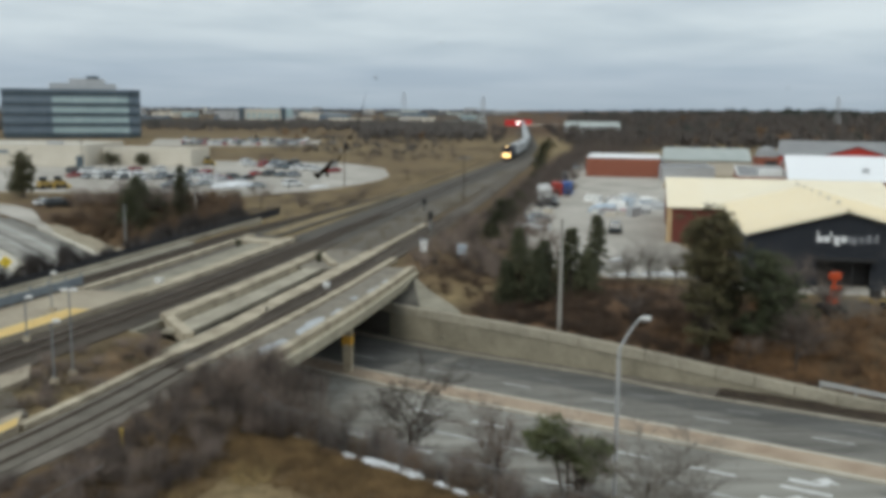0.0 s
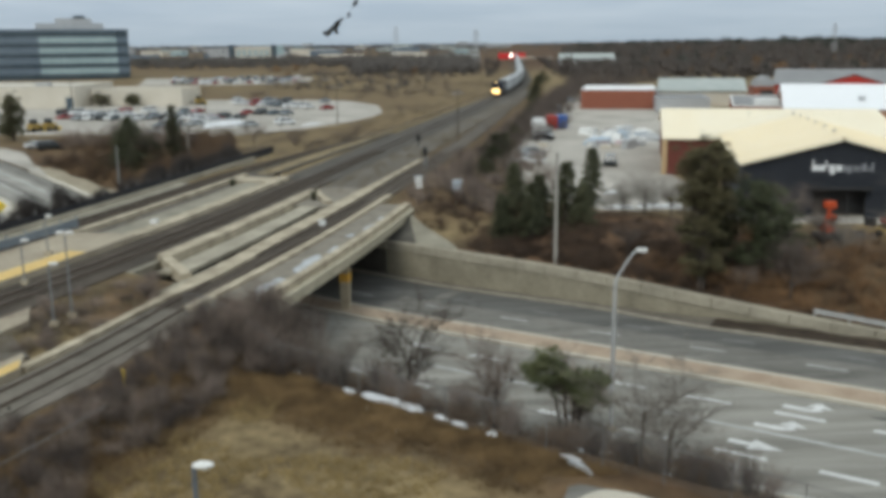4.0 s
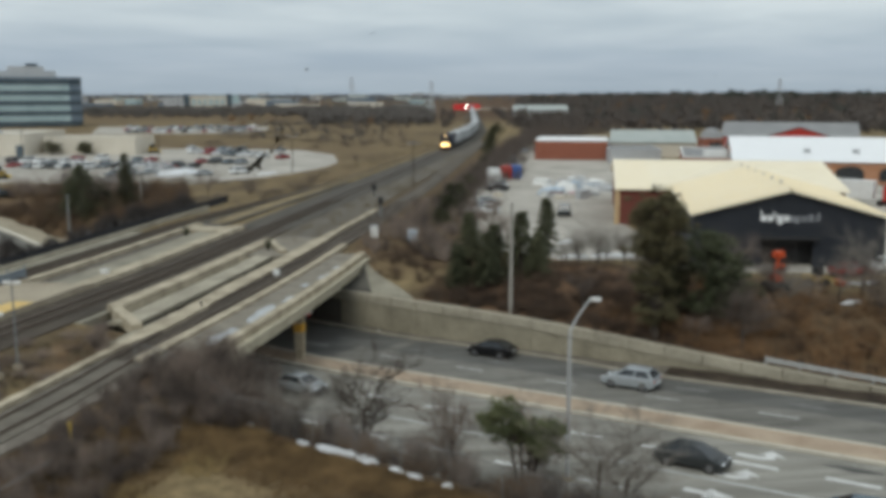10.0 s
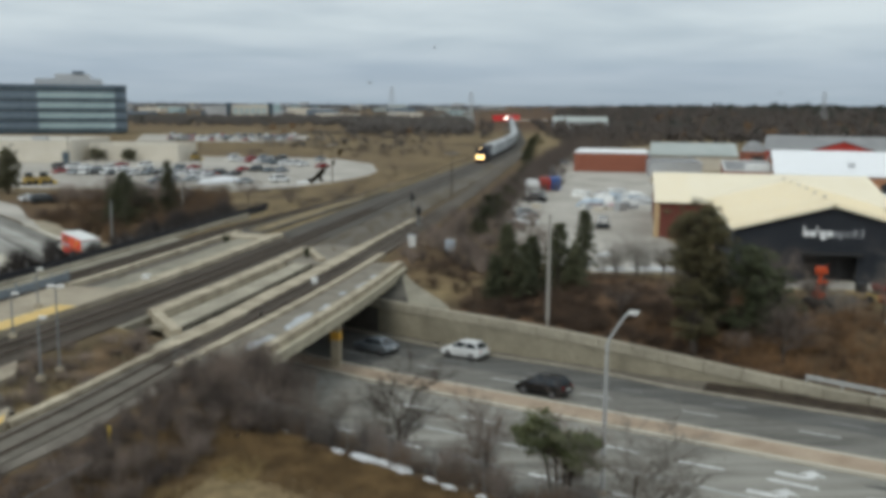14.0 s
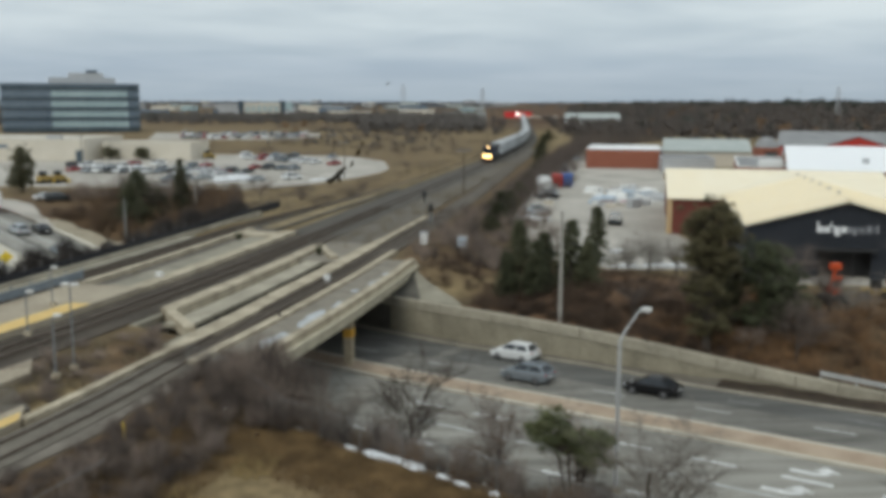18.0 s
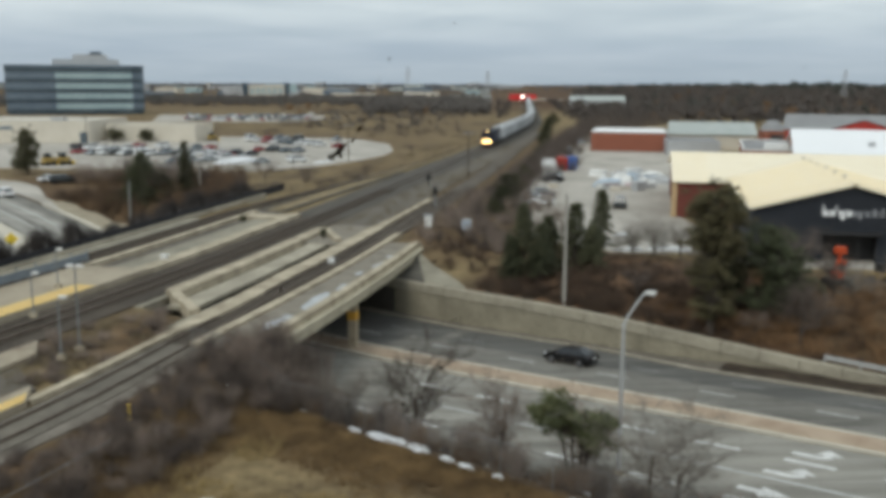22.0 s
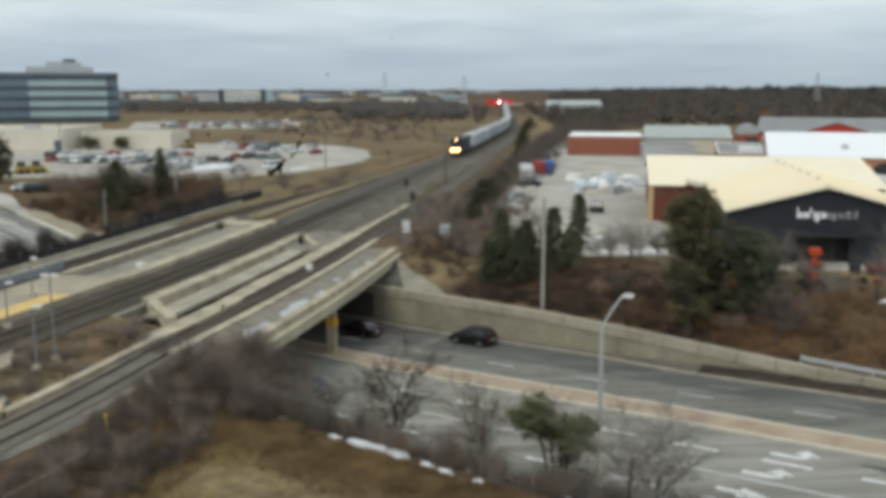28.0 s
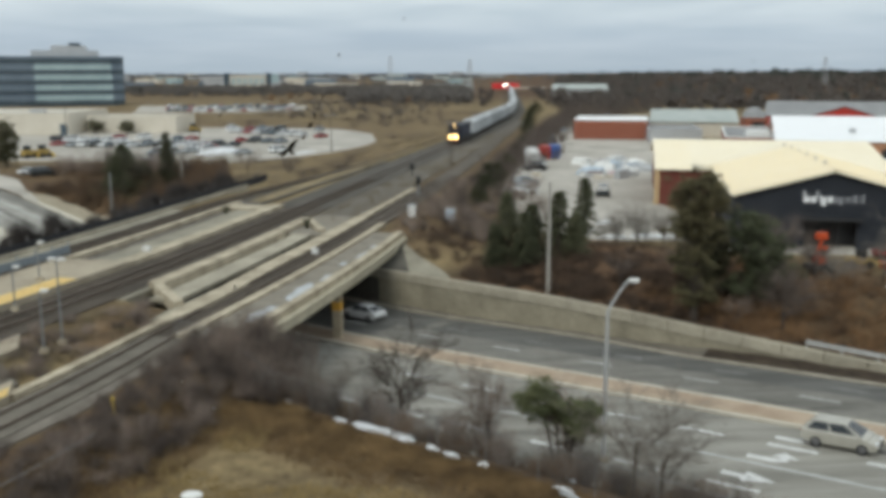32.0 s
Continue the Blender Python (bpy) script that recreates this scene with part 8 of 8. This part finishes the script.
# ---------------------------------------------------------------- delivery truck
def build_truck():
    t = thing("delivery_truck", None, "white-cabbed delivery truck with red decorated box body", "truck")
    part("frame", box(B(), -0.2, 0, 0.62, 7.9, 0.9, 0.28), M_BLACK, t)
    bx = part("box_body", box(B(), -1.0, 0, 1.0, 6.1, 2.45, 2.45, bevel=0.04), M_SNACKRED, t, "bright red box body")
    part("rear_door", box(B(), -4.06, 0, 1.08, 0.06, 2.3, 2.3, bevel=0.02), M_WHITE, bx, "white roller rear door")
    part("roof_panel", box(B(), -1.0, 0, 3.45, 6.16, 2.5, 0.07), M_WHITE, bx)
    for x in (-4.05, 2.05):
        for y in (-1.22, 1.22):
            part("corner_post", box(B(), x, y, 1.0, 0.12, 0.1, 2.45), M_WHITE, bx)
    for y in (-1.235, 1.235):
        sg = 1 if y > 0 else -1
        part("logo_panel", box(B(), 0.7, y, 1.75, 2.2, 0.03, 0.5, bevel=0.01), M_WHITE, bx, "pale lettering shape on the box side")
        part("logo_stroke", box(B(), 0.7, y + 0.012 * sg, 1.85, 1.9, 0.03, 0.28), M_SNACKDARK, bx)
        part("emblem", cyl(B(), (0.7, y - 0.03, 2.85), (0.7, y + 0.03, 2.85), 0.5, None, 20), M_SNACKDARK, bx)
        part("emblem_star", cyl(B(), (0.7, y - 0.035, 2.85), (0.7, y + 0.035, 2.85), 0.24, None, 5), M_YELLOW, bx)
        rr = random.Random(5)
        for k, (x, z) in enumerate(((-1.1, 2.9), (-2.0, 2.3), (-3.0, 2.9), (-3.5, 2.0), (-1.3, 1.7), (-2.4, 1.5), (-3.6, 1.4), (-2.5, 3.0), (1.7, 1.5))):
            bm = B()
            a0 = rr.uniform(0, 6)
            pts = [Vector((x + 0.34 * math.cos(a0 + a), 0, z + 0.34 * math.sin(a0 + a))) for a in (0, 2.1, 4.2)]
            v = [bm.verts.new((p.x, y - 0.02, p.z)) for p in pts]; w = [bm.verts.new((p.x, y + 0.02, p.z)) for p in pts]
            bm.faces.new(v); bm.faces.new(w[::-1])
            for i in range(3):
                bm.faces.new((v[(i + 1) % 3], v[i], w[i], w[(i + 1) % 3]))
            bmesh.ops.recalc_face_normals(bm, faces=bm.faces)
            part("corn_chip", bm, M_CHIP, bx)
    cab = part("cab", box(B(), 2.85, 0, 0.75, 1.3, 2.2, 1.85, bevel=0.15), M_WHITE, t, "white cab")
    part("hood", box(B(), 3.95, 0, 0.7, 1.3, 1.9, 0.95, bevel=0.15), M_WHITE, t)
    part("windscreen", box(B(), 3.46, 0, 1.7, 0.1, 1.9, 0.7, bevel=0.03), M_GLASS_D, cab)
    for y in (-1.1, 1.1):
        part("side_window", box(B(), 2.95, y, 1.7, 0.8, 0.05, 0.62), M_GLASS_D, cab)
        part("mirror", box(B(), 3.4, y * 1.22, 1.5, 0.1, 0.2, 0.5), M_BLACK, cab)
        part("headlight", box(B(), 4.58, y * 0.65, 0.95, 0.08, 0.35, 0.22), M_LAMP_W, t)
    part("bumper", box(B(), 4.62, 0, 0.45, 0.2, 2.2, 0.3, bevel=0.05), M_CHROME, t)
    for x, dual in ((3.75, 0), (-2.6, 1)):
        for y in (-1.0, 1.0):
            w = part("wheel", cyl(B(), (x, y - 0.14 - 0.1 * dual, 0.48), (x, y + 0.14 + 0.1 * dual, 0.48), 0.48, None, 20), M_RUBBER, t)
            part("rim", cyl(B(), (x, y - 0.16 - 0.1 * dual, 0.48), (x, y + 0.16 + 0.1 * dual, 0.48), 0.26, None, 14), M_WHITE, w)
    for y in (-0.9, 0.9):
        part("tail_light", box(B(), -4.1, y, 0.85, 0.06, 0.25, 0.14), M_LAMP_R, t, "red tail light")
    part("step_bumper", box(B(), -4.1, 0, 0.55, 0.25, 2.2, 0.15), M_BLACK, t)
    return t


M_SNACKRED = mat("bright_red_panel", (0.78, 0.075, 0.04), (0.66, 0.05, 0.03), 0.6, 0.5)
M_SNACKDARK = mat("dark_red_panel", (0.20, 0.02, 0.05), (0.15, 0.015, 0.06), 1.0, 0.5)
M_CHIP = mat("chip_orange", (0.85, 0.42, 0.08), (0.80, 0.34, 0.06), 3.0, 0.6)
TRUCK = build_truck()


# ---------------------------------------------------------------- train
M_TRAIN = mat("grey_wagon", (0.33, 0.345, 0.35), (0.50, 0.52, 0.53), 0.15, 0.7, vary=0.4)
M_LOCO = mat("dark_blue_loco", (0.02, 0.024, 0.04), (0.035, 0.042, 0.065), 0.8, 0.55)
M_LIGHT_WARM = mat("lit_headlamp", (1, 0.85, 0.5), (1, 0.85, 0.5), 1, 0.4, emit=((1.0, 0.62, 0.22), 6.0))
M_LIGHT_COOL = mat("lit_white_lamp", (1, 0.97, 0.9), (1, 0.97, 0.9), 1, 0.4, emit=((1.0, 0.93, 0.84), 9.0))


M_REDBR_D = mat("dull_plough_paint", (0.07, 0.035, 0.03), (0.12, 0.055, 0.045), 1.0, 0.7)


def build_loco():
    t = thing("locomotive", None, "dark blue diesel locomotive with lit amber headlamps", "locomotive")
    part("frame", box(B(), 0, 0, 0.9, 20, 3.0, 0.5), M_BLACK, t)
    part("nose", box(B(), 9.0, 0, 1.4, 1.6, 2.4, 1.7, bevel=0.2), M_LOCO, t)
    cab = part("cab", box(B(), 7.1, 0, 1.4, 2.4, 3.0, 3.0, bevel=0.15), M_LOCO, t)
    for y in (-0.8, 0.8):
        part("windscreen", box(B(), 8.32, y, 3.2, 0.06, 1.1, 0.7), M_GLASS_D, cab)
    part("hood", box(B(), -1.9, 0, 1.4, 15.4, 2.2, 2.7, bevel=0.15), M_LOCO, t)
    part("radiator", box(B(), -7.5, 0, 3.6, 3.2, 2.9, 0.7, bevel=0.08), M_BLACK, t)
    for y in (-0.62, 0.62):
        part("ditch_light", cyl(B(), (9.95, y, 1.65), (10.1, y, 1.65), 0.46, None, 16), M_LIGHT_WARM, t, "glowing amber ditch light")
    part("headlight", cyl(B(), (8.35, 0, 4.1), (8.5, 0, 4.1), 0.17, None, 16), M_LIGHT_WARM, t, "glowing amber headlight")
    part("plough", box(B(), 10.0, 0, 0.25, 0.3, 2.8, 0.7, bevel=0.05), M_REDBR_D, t)
    for x in (-6.5, 6.5):
        bg = part("bogie", box(B(), x, 0, 0.35, 4.6, 2.3, 0.55, bevel=0.08), M_BLACK, t)
        for k in (-1.7, 0, 1.7):
            part("wheelset", cyl(B(), (x + k, -0.8, 0.5), (x + k, 0.8, 0.5), 0.5, None, 14), M_RAIL, bg)
    return t


def build_wagon():
    t = thing("freight_wagon", None, "long pale grey covered freight wagon", "wagon", "freight wagons")
    bm = B()
    prof = [(-1.5, 1.1), (1.5, 1.1), (1.55, 3.9), (1.1, 4.5), (-1.1, 4.5), (-1.55, 3.9)]
    a = [bm.verts.new((-7.6, y, z)) for y, z in prof]; b = [bm.verts.new((7.6, y, z)) for y, z in prof]
    bm.faces.new(a[::-1]); bm.faces.new(b)
    for i in range(6):
        bm.faces.new((a[i], a[(i + 1) % 6], b[(i + 1) % 6], b[i]))
    bmesh.ops.recalc_face_normals(bm, faces=bm.faces)
    part("body", bm, M_TRAIN, t)
    part("underframe", box(B(), 0, 0, 0.85, 15.6, 2.2, 0.28), M_BLACK, t)
    part("roof_walk", box(B(), 0, 0, 4.5, 14.5, 0.6, 0.1), M_GREYMETAL, t)
    for x in (-5.4, 5.4):
        part("bogie", box(B(), x, 0, 0.2, 2.8, 2.1, 0.6, bevel=0.06), M_BLACK, t)
    return t


LOCO = build_loco()
WAGONS = [build_wagon()]
for _k in range(38):
    WAGONS.append(copy_thing(WAGONS[0], Matrix()))


def red_overpass():
    t = thing("road_overpass", pose(76, 960, 0, 0, 0, -4), "far red steel girder overpass spanning the railway", "bridge")
    part("girder", box(B(), 0, 0, 3.6, 27, 1.2, 6.0, bevel=0.1), M_REDBR, t, "bright red girder")
    part("deck", box(B(), 60, 1, 3.2, 110, 6, 2.0), M_BEIGE, t)
    for x in (-14, 14, 40, 70, 100):
        part("pier", box(B(), x, 1, 0, 2.4, 5, 3.6), M_CONC, t)
    s = thing("signal_lamp", pose(73.6, 935, 0), "white lamp shining on a mast beside the far railway", "lamp")
    part("mast", cyl(B(), (0, 0, 2.5), (0, 0, 7.0), 0.15, None, 8), M_STEEL, s)
    part("lamp", cyl(B(), (0, -0.3, 7.4), (0, 0.3, 7.4), 0.85, None, 16), M_LIGHT_COOL, s, "glowing white lamp")


M_REDBR = mat("bright_red_steel", (0.75, 0.05, 0.05), (0.62, 0.04, 0.04), 0.1, 0.5)
red_overpass()


# ---------------------------------------------------------------- the window before the camera
def build_window():
    tw = thing("lookout_building", pose(0, 0, 0), "plain concrete tower wall behind the lookout window", "building", kind="structure")
    wy = 0.42
    for x, z, sx, sz in ((-6.9, 0.5, 12, 25.5), (6.9, 0.5, 12, 25.5), (0, 0.5, 1.8, 20.0), (0, 21.5, 1.8, 4.5)):
        part("wall", box(B(), x, wy, z, sx, 0.25, sz), M_BEIGE, tw)
    for x, y, sx, sy in ((0, -8, 25.8, 0.25), (-12.8, -3.9, 0.25, 8.2), (12.8, -3.9, 0.25, 8.2)):
        part("wall", box(B(), x, y, 0.5, sx, sy, 25.5), M_BEIGE, tw)
    part("floor_slab", box(B(), 0, -3.8, 19.3, 25, 8.0, 0.25), M_CONC_D, tw)
    part("ceiling_slab", box(B(), 0, -3.8, 22.6, 25, 8.0, 0.25), M_CONC_D, tw)
    w = thing("window_1", pose(0, 0, 0), "clear window pane flecked with specks of dirt", "window", kind="structure")
    for x, z, sx, sz in ((-0.87, 20.5, 0.06, 1.0), (0.87, 20.5, 0.06, 1.0), (0, 20.5, 1.68, 0.06), (0, 21.44, 1.68, 0.06)):
        part("window_frame", box(B(), x, wy - 0.09, z, sx, 0.06, sz), M_BLACK, w)
    g = bpy.data.materials.new("clear_pane")
    g.use_nodes = True
    nt = g.node_tree
    nt.nodes.clear()
    o, mx, tr, gl = (nt.nodes.new(k) for k in ("ShaderNodeOutputMaterial", "ShaderNodeMixShader", "ShaderNodeBsdfTransparent", "ShaderNodeBsdfGlossy"))
    gl.inputs["Roughness"].default_value = 0.0
    mx.inputs[0].default_value = 0.02
    nt.links.new(tr.outputs[0], mx.inputs[1]); nt.links.new(gl.outputs[0], mx.inputs[2]); nt.links.new(mx.outputs[0], o.inputs[0])
    pane = part("pane", box(B(), 0, 0.308, 20.56, 1.68, 0.006, 0.88), g, w)
    pane.visible_shadow = False
    # specks on the glass
    r = random.Random(8)
    for k in range(40):
        x, z = r.uniform(-0.22, 0.24), r.uniform(20.82, 21.08)
        bm = B()
        s = r.choice((0.0002, 0.0003, 0.0003, 0.0005))
        bmesh.ops.create_icosphere(bm, subdivisions=1, radius=s, matrix=Matrix.Translation((x, 0.3045, z)) @ Matrix.Diagonal((1, 0.4, r.uniform(0.8, 2.0), 1)))
        part("speck", bm, M_WHITE if r.random() < 0.7 else M_BLACK, w)
    # wind-blown scraps caught on a spider's thread
    d = thing("debris_on_thread", pose(DEB[0], DEB[1], DEB[2]), "dark scraps of dead leaf caught on a spider thread", "debris")
    kx = 0.30 / 1672.0
    seg = [(27, 21), (39, 42), (47, 58), (56, 74), (63, 93), (69, 112), (75, 134)]
    bm = B()
    pts = [(0, 0)] + seg
    for a, b in zip(pts, pts[1:]):
        cyl(bm, (a[0] * kx, 0, a[1] * kx), (b[0] * kx, 0, b[1] * kx), 0.00007, None, 4)
    part("thread", bm, M_GREYMETAL, d)

    def scrap(cx, cz, ln, wd, ang, seed):
        rr = random.Random(seed)
        bm = B()
        n = 12
        front, back = [], []
        for i in range(n):
            a = 2 * math.pi * i / n
            k = rr.uniform(0.55, 1.25)
            u, v = ln * k * math.cos(a), wd * k * math.sin(a)
            x, z = cx + u * math.cos(ang) - v * math.sin(ang), cz + u * math.sin(ang) + v * math.cos(ang)
            front.append(bm.verts.new((x * kx, -0.0003, z * kx))); back.append(bm.verts.new((x * kx, 0.0003, z * kx)))
        bm.faces.new(front); bm.faces.new(back[::-1])
        for i in range(n):
            bm.faces.new((front[(i + 1) % n], front[i], back[i], back[(i + 1) % n]))
        bmesh.ops.recalc_face_normals(bm, faces=bm.faces)
        part("scrap", bm, M_SCRAP, d)
    scrap(0, 0, 19, 5, 0.75, 1); scrap(-10, -8, 8, 5, 0.2, 2); scrap(4, -3, 4, 9, 0.3, 3); scrap(12, 13, 9, 2.6, 0.8, 4)
    scrap(27, 21, 2.2, 4.6, -0.4, 5); scrap(39, 42, 3.0, 8.0, -0.5, 6); scrap(47, 58, 4.6, 3.4, 0.9, 7); scrap(92, 162, 1.4, 3.6, -0.2, 8)
    scrap(54, 70, 1.2, 3.0, -0.4, 9); scrap(62, 90, 1.0, 3.4, -0.3, 10); scrap(69, 112, 0.8, 4.0, -0.2, 11)


DEB = (-0.0336, 0.3, 20.977)
M_SCRAP = mat("dead_leaf", (0.07, 0.05, 0.028), (0.17, 0.12, 0.065), 400.0, 0.9)
build_window()

# ---------------------------------------------------------------- what moves
TRAFFIC = (
    ('sedan', M_CARBLACK, 'black sedan', 67.4, -1, ((7.0, -8.9), (8.0, -19.0), (9.3, -32.5), (11.0, -50.7), (18.0, -129.0), (19.0, -143.5))),
    ('suv', M_CARSILVER, 'silver crossover', 64.35, -1, ((8.3, -8.0), (9.3, -17.4), (10.5, -32.3), (12.0, -50.7), (17.0, -116.0), (18.0, -130.0))),
    ('suv', M_CARWHITE, 'white crossover', 67.4, -1, ((11.0, -11.3), (12.0, -22.3), (13.5, -40.5), (14.5, -52.6), (20.0, -122.0), (21.0, -134.0))),
    ('sedan', M_CARGREY, 'grey sedan', 64.35, -1, ((11.5, -14.0), (12.0, -22.6), (13.0, -38.4), (13.5, -46.8), (18.0, -115.0))),
    ('suv', M_CARBLACK, 'black sport utility vehicle', 61.2, -1, ((12.5, -12.2), (13.0, -19.9), (14.0, -34.9), (14.5, -42.8), (20.0, -121.5))),
    ('suv', M_CARWHITE, 'white crossover', 67.6, -1, ((16.5, -23.8), (17.5, -36.3), (18.0, -42.7), (18.6, -50.4), (19.5, -60.5), (24.0, -116.0), (25.0, -127.5))),
    ('suv', M_CARGREY, 'grey crossover', 62.4, -1, ((16.5, -17.2), (17.0, -24.2), (17.5, -31.3), (18.0, -38.2), (18.3, -42.9), (18.6, -48.0), (24.0, -117.0), (25.0, -129.0))),
    ('sedan', M_CARBLACK, 'black sedan', 64.35, -1, ((17.0, -14.0), (18.0, -28.4), (19.0, -43.0), (19.5, -50.0), (24.0, -119.5), (25.0, -131.5))),
    ('sedan', M_CARBLACK, 'black sedan', 64.35, -1, ((20.5, -14.4), (21.5, -28.7), (22.5, -42.8), (23.0, -48.9))),
    ('sedan', M_CARWINE, 'very dark red sedan', 64.35, -1, ((24.5, -13.2), (25.0, -18.9), (25.5, -25.8))),
    ('suv', M_CARBLACK, 'black sport utility vehicle', 67.4, -1, ((27.5, -37.8), (28.0, -45.2), (28.5, -52.7))),
    ('sedan', M_CARWHITE, 'white sedan', 64.35, -1, ((29.0, -13.3), (30.0, -26.7), (31.0, -41.1), (32.0, -56.0))),
    ('van', M_CARMAROON, 'maroon minivan', 55.0, 1, ((6.3, -50.8), (7.3, -36.7), (8.6, -18.8), (9.3, -9.9))),
    ('sedan', M_CARBLUE, 'blue-grey sedan', 47.95, 1, ((7.3, -42.0), (8.0, -34.1), (9.3, -15.7), (9.6, -11.2))),
    ('sedan', M_CARDARK, 'dark grey sedan', 51.45, 1, ((7.6, -46.5), (8.3, -38.8), (9.6, -22.1), (10.5, -10.5))),
    ('sedan', M_CARSILVER, 'silver sedan', 51.45, 1, ((10.0, -47.4), (11.0, -35.1), (12.5, -15.3), (13.0, -9.6))),
    ('suv', M_CARWHITE, 'white sport utility vehicle', 47.95, 1, ((24.0, -41.8), (24.5, -34.8), (25.5, -18.3))),
    ('sedan', M_CARWHITE, 'white sedan', 55.0, 1, ((25.0, -48.4), (25.5, -39.5))),
    ('suv', M_CARBLACK, 'black sport utility vehicle', 47.95, 1, ((28.5, -39.1), (29.0, -32.0), (30.0, -16.0), (30.5, -9.0))),
    ('suv', M_CARBEIGE, 'beige crossover with dark windows', 55.0, 1, ((29.5, -49.3), (30.0, -40.9), (31.5, -18.9), (32.0, -11.7))),
)
TRUCK_S = ((5.5, -16.5), (6.0, -21.2), (7.0, -31.9), (8.0, -43.0), (9.0, -54.0), (12.0, -87.5), (14.0, -111.0), (14.5, -117.0), (16.5, -139.0))


def s_of(t, rows, lead, trail):
    """Place along the road at t: between rows straight, before and after them at a steady pace."""
    if t <= rows[0][0]:
        return rows[0][1] + lead * (t - rows[0][0])
    if t >= rows[-1][0]:
        return rows[-1][1] + trail * (t - rows[-1][0])
    for (a, p), (b, q) in zip(rows, rows[1:]):
        if t <= b:
            return p + (q - p) * (t - a) / (b - a)


def road_pose(s, n, way):
    """On the road at s, n, heading the way of travel and tilted with the slope."""
    s = max(-415.0, min(415.0, s))
    a, b = sn(s - 1.2, n, z_road(s - 1.2)), sn(s + 1.2, n, z_road(s + 1.2))
    d = (b - a) * way
    yaw = math.degrees(math.atan2(d.y, d.x))
    pitch = -math.degrees(math.atan2(d.z, math.hypot(d.x, d.y)))
    p = sn(s, n, z_road(s) + 0.005)
    return pose(p.x, p.y, p.z) @ Euler((0, radians(pitch), radians(yaw))).to_matrix().to_4x4()


def build_traffic():
    made = []
    for kind, m_, label, lane, way, rows in TRAFFIC:
        t = thing("car", None, f"{label} driving on the road", "car", "cars on the road")
        car_parts(kind, m_, t)
        made.append(t)
    return made


CARS = build_traffic()


def motions():
    times = [0.5 * k for k in range(65)]
    for t, (kind, m_, label, lane, way, rows) in zip(CARS, TRAFFIC):
        pace = (rows[1][1] - rows[0][1]) / (rows[1][0] - rows[0][0])
        walk(t, [(u, road_pose(s_of(u, rows, pace, 12.0 * way if way < 0 else pace), lane, way)) for u in times])
    walk(TRUCK, [(u, road_pose(s_of(u, TRUCK_S, -9.5, -8.0), 66.9, -1)) for u in times])
    # the train creeps along the main track
    def on_track(d):
        """The pose at d metres along the line, facing the viewer."""
        p, q = rail(d + 1.0, off_main(d + 1.0), RAIL_Z + 0.12), rail(d - 1.0, off_main(d - 1.0), RAIL_Z + 0.12)
        v = q - p
        m = (p + q) / 2
        return pose(m.x, m.y, m.z, 0, 0, math.degrees(math.atan2(v.y, v.x)))

    for k, w in enumerate([LOCO] + WAGONS):
        gap = 0 if k == 0 else 18.5 + 15.9 * (k - 1) * 0.985
        walk(w, [(u, on_track(np.interp(u, (0, 5, 9, 13, 17, 20, 25, 28, 32), (308.7, 292.3, 280.6, 272.0, 260.5, 252.0, 240.7, 232.7, 221.7)) + 10.0 + gap)) for u in range(0, 33, 2)])


motions()
